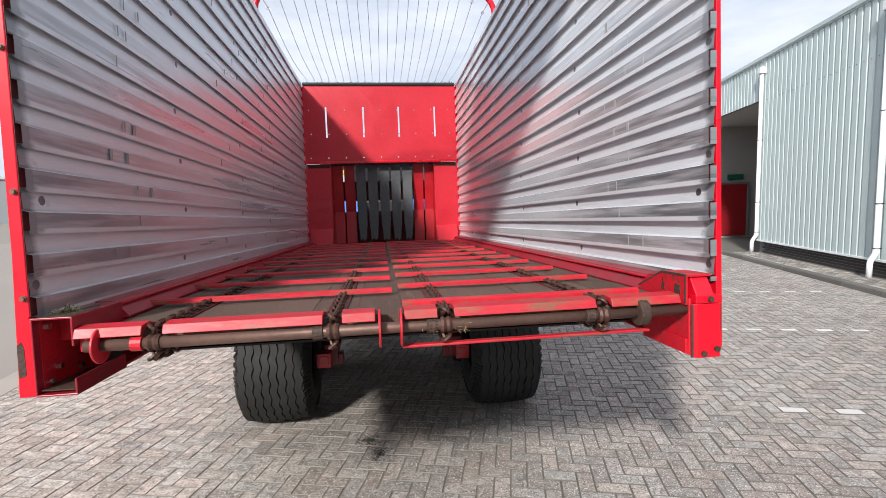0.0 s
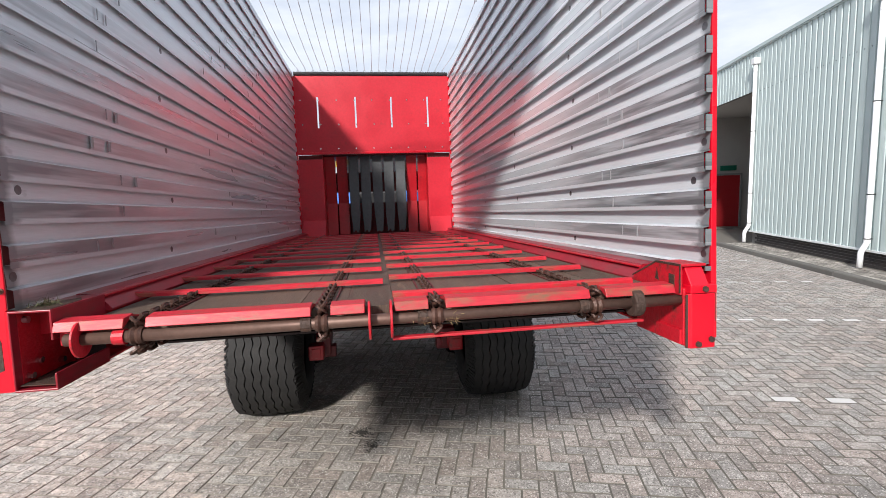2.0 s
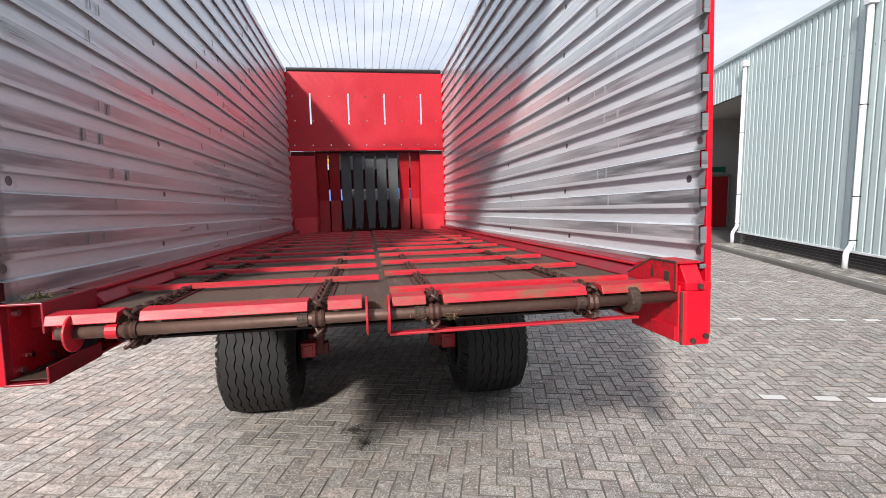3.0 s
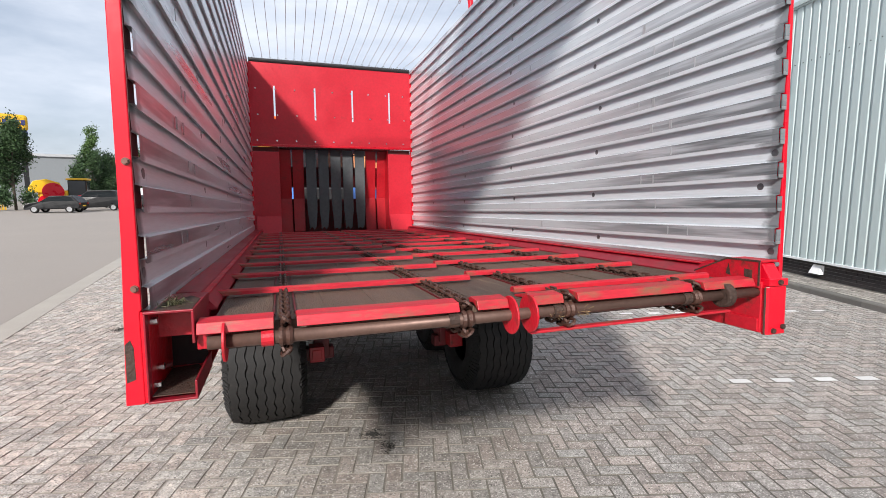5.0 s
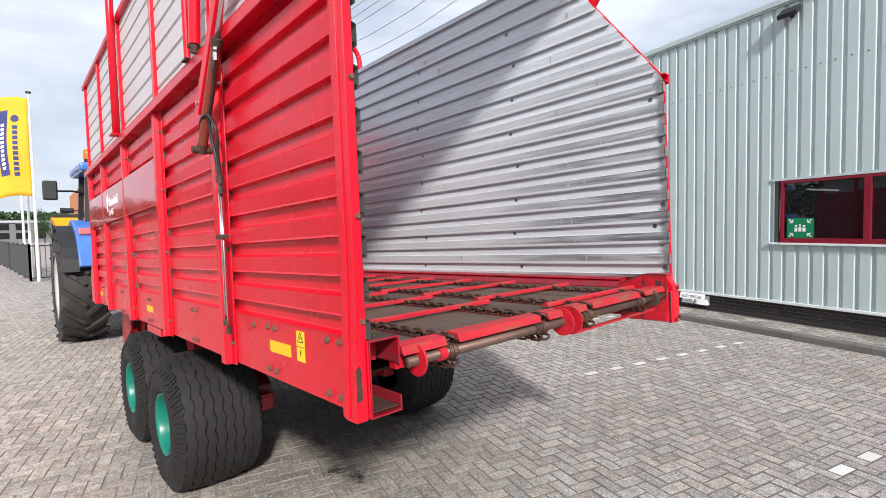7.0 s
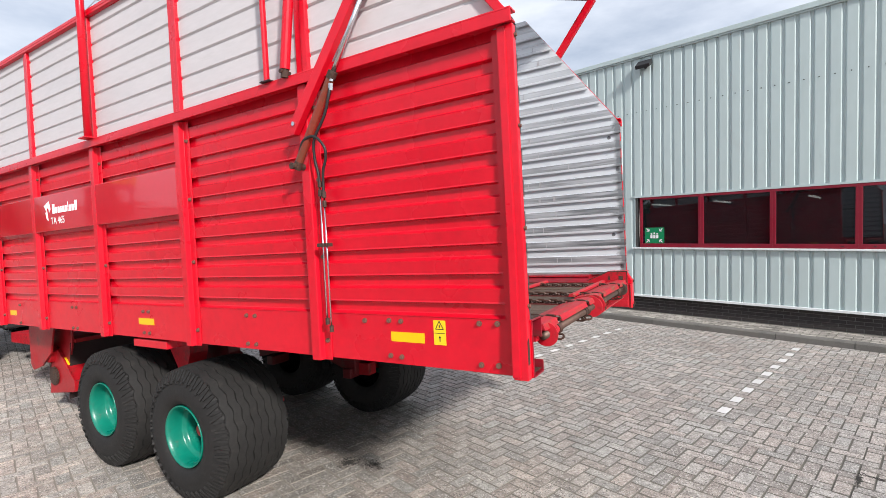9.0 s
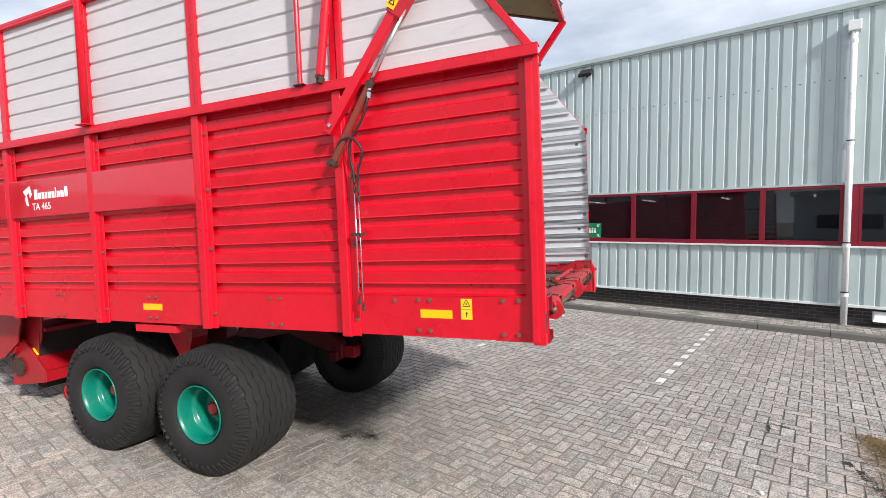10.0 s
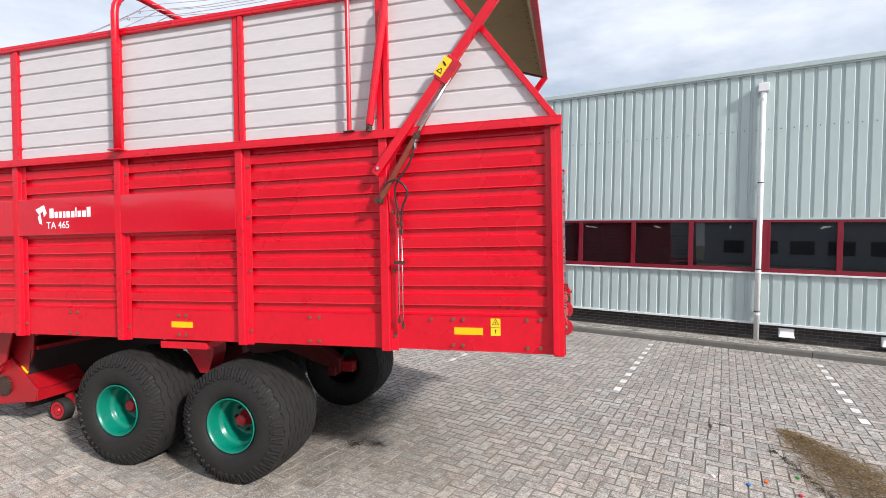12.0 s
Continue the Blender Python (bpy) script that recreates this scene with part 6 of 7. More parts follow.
for k in range(n_f):
    a, c = FA.lerp(FB, k / n_f), FA.lerp(FB, (k + 1) / n_f)
    b = bmesh.new()
    bar(b, a + Vector((0, 0, 0)), a + Vector((0, 0, 1.5)), 0.07, 0.07, (0, 1, 0))
    part("post", b, FENCE, fence)
    for z in (0.12, 1.40):
        b = bmesh.new()
        bar(b, a + Vector((0, 0, z)), c + Vector((0, 0, z)), 0.04, 0.05)
        part("rail", b, FENCE, fence)
    for q in range(1, 14):
        p = a.lerp(c, q / 14)
        b = bmesh.new()
        bar(b, p + Vector((0, 0, 0.1)), p + Vector((0, 0, 1.45)), 0.022, 0.05, (0, 1, 0))
        part("slat", b, FENCE, fence)
for k in range(6):
    a = FA + Vector((1.0, 0.36, 0)) * (1.7 * k)
    c = FA + Vector((1.0, 0.36, 0)) * (1.7 * (k + 1))
    b = bmesh.new()
    bar(b, a, a + Vector((0, 0, 1.5)), 0.07, 0.07, (0, 1, 0))
    part("post", b, FENCE, fence)
    for z in (0.12, 1.40):
        b = bmesh.new()
        bar(b, a + Vector((0, 0, z)), c + Vector((0, 0, z)), 0.04, 0.05)
        part("rail", b, FENCE, fence)
    for q in range(1, 11):
        p = a.lerp(c, q / 11)
        b = bmesh.new()
        bar(b, p + Vector((0, 0, 0.1)), p + Vector((0, 0, 1.45)), 0.022, 0.03, (0, 1, 0))
        part("slat", b, FENCE, fence)

# small trailer and planter on the footway far ahead
cart = thing("flat_trailer", "small dark flat trailer parked on the far footway", "trailer", pose(-17.2, 49.8, 0, 0, 0, 20))
b = bmesh.new()
box(b, -0.8, 0.8, -1.2, 1.2, 0.45, 0.58)
part("deck", b, BLACK, cart, bevel=0.01)
for x in (-0.85, 0.85):
    b = bmesh.new()
    rod(b, (x - 0.09, -0.2, 0.3), (x + 0.09, -0.2, 0.3), 0.3, 18)
    part("wheel", b, RUBBER, cart, bevel=0.02)
b = bmesh.new()
box(b, -0.5, 0.5, -0.4, 0.8, 0.585, 1.35)
part("load", b, mat("dull_load", (0.12, 0.12, 0.12), 0.7), cart, bevel=0.05)

# ---- tractor ahead of the wagon ----
BLUE = mat("tractor_blue", (0.06, 0.17, 0.50), 0.3, vary=0.06, coat=0.3)
tractor = thing("tractor", "blue farm tractor with large rear tyres, hitched to the wagon", "tractor", pose(0, 0, 0, 0, 0, 15.8) @ pose(0.213, 1.6, 0))
TRUB = mat("tractor_tyre", (0.026, 0.024, 0.023), 0.8, vary=0.25, scale=5, dirt=(0.06, 0.05, 0.042), dirt_amt=0.3)


def farm_wheel(x, y, r, w, name="wheel"):
    h = new(name)
    h.parent = tractor
    h.location = (x, y, r)
    b = bmesh.new()
    lathe(b, [(-w / 2, r * 0.58), (-w / 2 - 0.01, r * 0.80), (-w / 2 + 0.06, r - 0.07), (0, r - 0.045), (w / 2 - 0.06, r - 0.07), (w / 2 + 0.01, r * 0.80), (w / 2, r * 0.58)], 48)
    part("tyre", b, TRUB, h, shade=True)
    n = 17
    b = bmesh.new()
    for k in range(n):
        for d in (-1, 1):
            rot = Matrix.Rotation(2 * math.pi * (k + (0.5 if d > 0 else 0)) / n, 4, "X")
            pts = [Vector((d * u * w / 2, 0, r - 0.02 - 0.03 * u * u)) for u in (0.02, 0.35, 0.7, 1.0)]
            for q, p in enumerate(pts[:-1]):
                a0 = Matrix.Rotation(-0.20 * (q / 3.0) * 1.6, 4, "X") @ p
                a1 = Matrix.Rotation(-0.20 * ((q + 1) / 3.0) * 1.6, 4, "X") @ pts[q + 1]
                bar(b, rot @ a0, rot @ a1, 0.055, 0.055, rot @ Vector((0, 0, 1)))
    part("lug", b, TRUB, h, "curved tread lugs")["kind"] = "stuff"
    b = bmesh.new()
    s = 1 if x > 0 else -1
    lathe(b, [(s * (w / 2 - 0.02), r * 0.60), (s * (w / 2 + 0.005), r * 0.61), (s * (w / 2 - 0.05), r * 0.54), (s * (w / 2 - 0.22), r * 0.48), (s * (w / 2 - 0.24), 0.10), (s * (w / 2 - 0.16), 0.08), (s * (w / 2 - 0.15), 0.0)], 40)
    part("rim", b, mat("pale_rim", (0.42, 0.41, 0.40), 0.5), h, "pale steel rim", shade=True)


for s in (-1, 1):
    farm_wheel(s * 1.06, 9.25, 0.95, 0.64, "rear_wheel")
    farm_wheel(s * 0.98, 12.05, 0.68, 0.50, "front_wheel")
    b = bmesh.new()
    prof = [(9.25 + 1.03 * math.cos(radians(a)), 0.97 + 1.03 * math.sin(radians(a))) for a in range(20, 176, 12)]
    inner = [(9.25 + 0.99 * math.cos(radians(a)), 0.97 + 0.99 * math.sin(radians(a))) for a in range(20, 176, 12)]
    prism(b, prof + inner[::-1], "x", s * 1.13, s * 1.36)
    part("mudguard", b, BLACK, tractor, "black plastic mudguard edge")
    b = bmesh.new()
    prof = [(9.25 + 1.10 * math.cos(radians(a)), 1.0 + 1.10 * math.sin(radians(a))) for a in range(30, 168, 12)]
    inner = [(9.25 + 0.99 * math.cos(radians(a)), 1.0 + 0.99 * math.sin(radians(a))) for a in range(30, 168, 12)]
    prism(b, prof + inner[::-1], "x", s * 0.50, s * 1.14)
    part("fender", b, BLUE, tractor, "rounded blue fender", bevel=0.02)
    b = bmesh.new()
    box(b, s * 0.84, s * 1.10, 8.50, 8.66, 1.84, 1.95)
    part("tail_lamp", b, mat("red_lens", (0.55, 0.16, 0.17), 0.2), tractor, "red tail lamp", bevel=0.02)
    b = bmesh.new()
    bar(b, (s * 0.92, 9.0, 1.9), (s * 0.86, 9.2, 2.95), 0.09, 0.10, (0, 1, 0))
    part("cab_pillar", b, BLACK, tractor)
    b = bmesh.new()
    bar(b, (s * 0.90, 10.5, 1.5), (s * 0.84, 10.3, 2.95), 0.08, 0.10, (0, 1, 0))
    part("cab_pillar", b, BLACK, tractor)
    b = bmesh.new()
    tube(b, [(s * 0.72, 10.3, 2.62), (s * 1.0, 10.2, 2.66), (s * 1.26, 10.15, 2.65)], 0.018, 8)
    part("mirror_arm", b, BLACK, tractor)
    b = bmesh.new()
    box(b, s * 1.22, s * 1.44, 10.12, 10.19, 2.48, 2.84)
    part("mirror", b, BLACK, tractor, "black side mirror", bevel=0.03)
    b = bmesh.new()
    box(b, s * 1.245, s * 1.415, 10.113, 10.119, 2.51, 2.81)
    part("mirror_glass", b, mat("mirror_glass", (0.05, 0.065, 0.06), 0.12, vary=0.05), tractor)
    b = bmesh.new()
    tube(b, [(s * 0.72, 9.9, 2.2), (s * 0.95, 9.9, 2.28), (s * 1.05, 9.9, 2.28)], 0.014, 6)
    rod(b, (s * 1.02, 9.9, 2.28), (s * 1.22, 9.9, 2.29), 0.045, 10)
    part("work_lamp", b, BLACK, tractor, bevel=0.006)
b = bmesh.new()
box(b, -1.0, 1.0, 8.95, 10.6, 2.93, 3.08)
part("cab_roof", b, BLUE, tractor, "blue cab roof", bevel=0.05)
b = bmesh.new()
box(b, -0.70, 0.70, 9.02, 9.04, 1.95, 2.92)
g = part("rear_window", b, GLASS, tractor)
b = bmesh.new()
box(b, -0.70, 0.70, 9.05, 10.5, 0.9, 1.9)
part("cab_body", b, BLACK, tractor, bevel=0.05)
b = bmesh.new()
box(b, -0.45, 0.45, 10.5, 13.0, 0.9, 1.85)
part("bonnet", b, BLUE, tractor, bevel=0.08)
b = bmesh.new()
box(b, -0.35, 0.35, 8.7, 12.6, 0.55, 0.95)
part("transmission", b, BLACK, tractor, bevel=0.03)
b = bmesh.new()
lathe(b, [(3.10, 0.0), (3.10, 0.05), (3.16, 0.055)], 16, axis="z")
bmesh.ops.translate(b, verts=b.verts[:], vec=(-0.86, 9.15, 0))
part("beacon_base", b, BLACK, tractor)
b = bmesh.new()
lathe(b, [(3.15, 0.06), (3.25, 0.065), (3.31, 0.05), (3.33, 0.0)], 18, axis="z")
bmesh.ops.translate(b, verts=b.verts[:], vec=(-0.86, 9.15, 0))
part("beacon", b, mat("amber_lens", (0.75, 0.14, 0.01), 0.25), tractor, "amber warning beacon", shade=True)

# yellow machine and orange hall behind the fence
mach = thing("yellow_hopper", "yellow machine hopper with a black rim behind the fence", "machine", pose(-8.4, 34.0, 0, 0, 0, 14))
b = bmesh.new()
prism(b, [(-0.5, 1.75), (1.7, 1.75), (1.9, 2.75), (-0.9, 2.75)], "y", -1.2, 1.4)
part("hopper", b, mat("machine_yellow", (0.78, 0.33, 0.0), 0.45), mach, bevel=0.04)
b = bmesh.new()
box(b, -0.8, 1.8, -1.15, 1.35, 2.75, 2.95)
part("rim", b, BLACK, mach, bevel=0.04)
b = bmesh.new()
box(b, -0.4, 1.5, -1.0, 1.2, 0.7, 1.75)
part("frame", b, BLACK, mach)
for x, y in ((-0.4, -0.8), (1.4, -0.8), (-0.4, 1.0), (1.4, 1.0)):
    b = bmesh.new()
    rod(b, (x - 0.18, y, 0.55), (x + 0.18, y, 0.55), 0.55, 22)
    part("wheel", b, RUBBER, mach, bevel=0.03)
hall2 = thing("orange_hall", "distant hall with orange and grey walls", "building", pose(-6.0, 75.0, 0, 0, 0, 14), kind="structure")
b = bmesh.new()
box(b, -9, 3, 0, 20, 0, 7.6)
part("wall", b, mat("orange_wall", (0.52, 0.20, 0.08), 0.7), hall2)
b = bmesh.new()
box(b, 3, 16, 0.1, 20, 0, 7.4)
part("grey_wall", b, mat("grey_wall_far", (0.2, 0.2, 0.2), 0.7), hall2)

# ---- cars and vans across the road ----
CARGLASS = mat("car_glass", (0.015, 0.018, 0.02), 0.06, vary=0.05)
CARGREY = mat("dark_grey_car_paint", (0.010, 0.0105, 0.012), 0.35, spec=0.25, vary=0.05)
CARBLACK = mat("black_car_paint", (0.006, 0.006, 0.007), 0.35, spec=0.25, vary=0.05)
CARBLUE = mat("blue_car_paint", (0.03, 0.06, 0.16), 0.25, coat=0.5, vary=0.05)
VANW = mat("white_van_paint", (0.78, 0.79, 0.80), 0.3, coat=0.3, vary=0.04)
ALLOY = mat("alloy_rim", (0.5, 0.5, 0.51), 0.35, metal=0.8)


def vehicle(name, label, paint, m, L=4.3, Wd=1.75, H=1.45, van=False, group="parked vehicles"):
    """A car or van with its length along x, nose at +x."""
    v = thing(name, label, "van" if van else "car", m, group=group)
    h, l = Wd / 2, L / 2
    if van:
        body = [(-l, 0.35), (-l, H * 0.92), (-l + 0.1, H), (l - 1.45, H), (l - 1.1, H * 0.93), (l - 0.62, H * 0.58), (l - 0.08, H * 0.46), (l, 0.35)]
        win = [(l - 1.75, H * 0.60), (l - 1.7, H * 0.88), (l - 1.22, H * 0.88), (l - 0.82, H * 0.60)]
    else:
        body = [(-l, 0.35), (-l, H * 0.58), (-l + 0.12, H * 0.66), (-l + 0.55, H * 0.97), (-l + 1.0, H), (l - 1.9, H * 0.98), (l - 1.15, H * 0.66), (l - 0.15, H * 0.54), (l, 0.42), (l, 0.30)]
        win = [(-l + 0.35, H * 0.68), (-l + 0.65, H * 0.93), (l - 1.95, H * 0.93), (l - 1.35, H * 0.68)]
    b = bmesh.new()
    prism(b, body, "y", -h, h)
    for vv in b.verts:
        if vv.co.z > H * 0.6:
            vv.co.y *= 0.86 if not van else 0.94
    part("body", b, paint, v, bevel=0.06)
    k = 0.90 if not van else 0.965
    for s in (-1, 1):
        b = bmesh.new()
        prism(b, win, "y", s * h * (k + 0.02), s * h * (k - 0.05))
        part("side_window", b, CARGLASS, v)
        for x in (-l + 0.75, l - 0.78):
            w = new("wheel")
            w.parent = v
            w.location = (x, s * (h - 0.08), 0.31)
            b = bmesh.new()
            lathe(b, [(-0.10, 0.19), (-0.11, 0.28), (-0.08, 0.31), (0.08, 0.31), (0.11, 0.28), (0.10, 0.19)], 24, axis="y")
            part("tyre", b, RUBBER, w, shade=True)
            b = bmesh.new()
            rod(b, (0, s * 0.02, 0), (0, s * 0.105, 0), 0.20, 16)
            part("rim", b, ALLOY, w)
    b = bmesh.new()
    bar(b, (-l + 0.33 if not van else -l - 0.004, 0, H * 0.70), (-l + 0.60 if not van else -l + 0.006, 0, H * 0.90), Wd * 0.72, 0.02, (-1, 0, 0.6))
    part("rear_window", b, CARGLASS, v)
    for s in (-1, 1):
        b = bmesh.new()
        box(b, -l - 0.015, -l + 0.06, s * (h - 0.30), s * (h - 0.06), H * 0.48, H * 0.58)
        part("tail_light", b, mat("tail_red", (0.35, 0.01, 0.01), 0.3), v)
        b = bmesh.new()
        box(b, l - 0.16, l + 0.012, s * (h - 0.36), s * (h - 0.12), H * 0.37, H * 0.43)
        part("headlight", b, WHITE, v)
    b = bmesh.new()
    box(b, -l - 0.02, -l - 0.004, -0.26, 0.26, 0.52, 0.63)
    part("plate", b, YELLOW, v, "yellow plate with plain dark bar")
    return v


vehicle("estate_car", "dark grey hatchback parked across the road", CARGREY, pose(-39.6, 42.9, 0, 0, 0, 128), 4.0, 1.75, 1.46)
vehicle("hatchback_car", "black hatchback parked across the road", CARBLACK, pose(-31.5, 42.9, 0, 0, 0, 190), 4.1, 1.72, 1.45)
vehicle("people_van", "black people carrier van parked across the road", CARBLACK, pose(-31.0, 47.4, 0, 0, 0, 192), 4.7, 1.9, 1.90)
vehicle("saloon_car", "dark grey saloon parked across the road", CARGREY, pose(-32.3, 54.1, 0, 0, 0, 192), 4.5, 1.75, 1.42)
vehicle("saloon_car", "black saloon parked in the row", CARBLACK, pose(-33.1, 58.2, 0, 0, 0, 192), 4.4, 1.75, 1.42)
vehicle("white_van", "long white delivery van parked across the road", VANW, pose(-36.0, 63.0, 0, 0, 0, 195), 5.4, 1.95, 2.2, True)
vehicle("white_van", "white panel van with a dark roof rack parked in the row", VANW, pose(-34.8, 68.1, 0, 0, 0, 190), 5.3, 1.95, 2.1, True)
vehicle("blue_car", "blue saloon parked far along the road", CARBLUE, pose(-47.0, 120.0, 0, 0, 0, 10), 4.4, 1.75, 1.42)
vehicle("grey_car", "dark car driving lane far along the road", CARGREY, pose(-36.5, 104.0, 0, 0, 0, 110), 4.4, 1.75, 1.45)
vehicle("white_van", "white van beside the far halls", VANW, pose(-44.5, 121.0, 0, 0, 0, 12), 5.4, 1.95, 2.2, True)
vehicle("white_van", "white van parked on the far footway", VANW, pose(-28.6, 86.0, 0, 0, 0, 110), 5.0, 1.95, 2.1, True)

vehicle("lime_van", "lime yellow van parked before the far halls", mat("lime_paint", (0.55, 0.70, 0.03), 0.35), pose(-45.8, 105.4, 0, 0, 0, 12), 3.4, 1.7, 1.7, True)
vehicle("white_van", "white van beside the lime one", VANW, pose(-49.2, 104.6, 0, 0, 0, 12), 4.6, 1.9, 1.9, True)

# ---- trees ----
LEAF = mat("dark_leaves", (0.030, 0.066, 0.018), 0.65, vary=0.35, scale=2, dscale=0.4, rand=0.45, island=True)
LEAF2 = mat("fresh_leaves", (0.065, 0.12, 0.030), 0.65, vary=0.35, scale=2, dscale=0.4, rand=0.45, island=True)
BARK = mat("bark", (0.09, 0.07, 0.052), 0.9, vary=0.3, scale=6, bump=0.3)


def tree(name, label, x, y, h, r, seed, leaf=LEAF, n=2600, z0=0.18):
    rg = random.Random(seed)
    t = thing(name, label, "tree", pose(x, y, 0), group="trees beyond the road")
    b = bmesh.new()
    tube(b, [(0, 0, 0), (rg.uniform(-.1, .1), rg.uniform(-.1, .1), h * 0.3), (rg.uniform(-.2, .2), rg.uniform(-.2, .2), h * 0.6)], 0.03 * r + 0.07, 8)
    limbs = []
    for k in range(9):
        a, zz = rg.uniform(0, 6.28), h * rg.uniform(0.22, 0.6)
        e = Vector((math.cos(a) * r * rg.uniform(0.4, 0.75), math.sin(a) * r * rg.uniform(0.4, 0.75), zz + h * rg.uniform(0.10, 0.28)))
        rod(b, (0, 0, zz), e, 0.06, 6, 0.02)
        limbs.append(e)
    part("trunk", b, BARK, t)
    # clumps of leaves round the limb ends, with gaps between them
    cl = limbs + [Vector((rg.gauss(0, r * 0.42), rg.gauss(0, r * 0.42), h * rg.uniform(z0 + 0.08, 0.95))) for _ in range(26)]
    cl = [c for c in cl if c.xy.length < r * (1.12 - 0.55 * max(0, c.z / h - 0.45) / 0.55)]
    verts, faces = [], []
    for k in range(n):
        c = rg.choice(cl)
        s = r * 0.30
        p = c + Vector((rg.gauss(0, s * 0.6), rg.gauss(0, s * 0.6), rg.gauss(0, s * 0.75)))
        if p.z < h * z0:
            continue
        d = rg.uniform(0.05, 0.11)
        u = Vector((rg.gauss(0, 1), rg.gauss(0, 1), rg.gauss(0, 1))).normalized()
        w = u.orthogonal().normalized() * d
        u = u * d * 1.4
        n0 = len(verts)
        verts += [p - u, p + w * 0.6, p + u, p - w * 0.6]
        faces.append((n0, n0 + 1, n0 + 2, n0 + 3))
    me = bpy.data.meshes.new("crown")
    me.from_pydata(verts, [], faces)
    me.materials.append(leaf)
    o = new("crown", me)
    o.parent = t
    return t


tree("street_tree", "broad leafy green tree beside the parked cars", -39.5, 48.7, 9.0, 1.75, 3, LEAF, 22000, 0.03)
rg = random.Random(21)
for x, y, h, r in ((-40.4, 60.6, 6.8, 1.7), (-40.3, 63.4, 6.6, 1.8), (-40.9, 66.5, 6.0, 1.6), (-41.3, 69.4, 6.5, 1.5), (-41.3, 72.4, 8.2, 2.0),
                   (-41.6, 75.6, 7.0, 1.8), (-41.9, 79.0, 6.3, 1.7), (-41.8, 81.6, 7.2, 1.7), (-42.4, 85.0, 6.2, 1.6), (-42.4, 88.4, 7.5, 1.9), (-43.0, 91.0, 5.4, 1.5)):
    tree("row_tree", "dense dark green tree in the row behind the cars", x, y, h, r, int(y * 7), LEAF, 10500, 0.04)
tree("birch_tree", "tall sparse birch-like tree above the row", -40.4, 61.6, 9.8, 1.1, 77, LEAF2, 3600, 0.5)
tree("street_tree", "small roadside tree near the far halls", -22.1, 65.6, 4.3, 1.0, 78, LEAF2, 2400, 0.3)
for x, y, h in ((-46.6, 112.0, 3.6), (-36.9, 105.0, 4.3), (-31, 128, 7)):
    tree("far_tree", "round green tree by the far halls", x, y, h, 2.2, int(h * 10 + y), LEAF, 3800, 0.15)


def wood(name, x0, y0, x1, y1, h, n, seed):
    rg = random.Random(seed)
    verts, faces = [], []
    for k in range(n):
        u = rg.random()
        top = h * (0.72 + 0.28 * noise.noise(Vector((u * 14, seed, 0))) + 0.12 * noise.noise(Vector((u * 60, seed, 3))))
        p = Vector((x0 + (x1 - x0) * u + rg.gauss(0, 2), y0 + (y1 - y0) * u + rg.gauss(0, 3), rg.random() ** 0.7 * top))
        d = rg.uniform(0.32, 0.7)
        a = Vector((rg.gauss(0, 1), rg.gauss(0, 1), rg.gauss(0, 1))).normalized()
        w = a.orthogonal().normalized() * d
        n0 = len(verts)
        verts += [p - a * d, p + w * 0.8, p + a * d, p - w * 0.8]
        faces.append((n0, n0 + 1, n0 + 2, n0 + 3))
    me = bpy.data.meshes.new(name)
    me.from_pydata(verts, [], faces)
    me.materials.append(LEAF)
    tagged(new(name, me), "dark green far woodland edge", "woodland", kind="stuff")


wood("far_wood", -150, 150, 40, 210, 11.5, 21000, 4)
wood("far_wood", -150, 20, -90, 150, 13, 16000, 9)

# ---- far halls and the sign tower ----
ROOFEDGE = mat("pale_grey_roof_edge", (0.42, 0.43, 0.44), 0.7)


def far_hall(name, label, m, L, D, H, wallm, bands):
    hb = thing(name, label, "building", m, kind="structure")
    b = bmesh.new()
    box(b, 0, L, 0, D, 0, H)
    part("wall", b, wallm, hb)
    b = bmesh.new()
    box(b, -0.3, L + 0.3, -0.3, D + 0.3, H, H + 0.5)
    part("roof", b, ROOFEDGE, hb, "pale roof edge")
    for z in bands:
        n = int(L / 3.2)
        for k in range(n):
            w = new("window")
            w.parent = hb
            b = bmesh.new()
            box(b, k * 3.2 + 0.6, k * 3.2 + 2.7, -0.05, 0.1, z, z + 1.4)
            part("pane", b, CARGLASS, w)
    return hb


FARGREY = mat("far_grey_wall", (0.16, 0.165, 0.17), 0.8, vary=0.1)
far_hall("far_hall", "long grey two-storey hall with a pale roof edge", pose(-57.6, 133.9, 0, 0, 0, 20), 34, 14, 4.6, FARGREY, (0.9, 2.9))
far_hall("far_hall", "dark hall half hidden by trees", pose(-68, 129, 0, 0, 0, 20), 10.5, 12, 5.0, mat("far_dark_wall", (0.09, 0.10, 0.11), 0.8), (2.9,))
far_hall("grey_hall", "large grey hall behind the street tree", pose(-96, 75, 0, 0, 0, 36), 44, 25, 8.2, mat("mid_grey_wall", (0.21, 0.225, 0.235), 0.7, vary=0.08), ())
far_hall("opposite_hall", "pale hall across the road behind the viewer", pose(-32.3, -35.1, 0, 0, 0, 110), 40, 14, 4.6, mat("pale_blue_wall", (0.50, 0.54, 0.57), 0.6, vary=0.06), (1.2,))
for k in range(5):
    tree("row_tree", "dense dark green tree across the road", -37.5 - 1.6 * k, 6.0 + 4.4 * k, 5.0 + (k * 37 % 5) * 0.4, 1.9, 300 + k, LEAF, 2600, 0.06)
tower = thing("sign_tower", "tall yellow sign on dark posts beyond the trees", "sign", pose(-50.2, 60.3, -3.3, 0, 0, 40))
b = bmesh.new()
box(b, -3.0, 3.0, -0.8, 0.8, 12.3, 14.2)
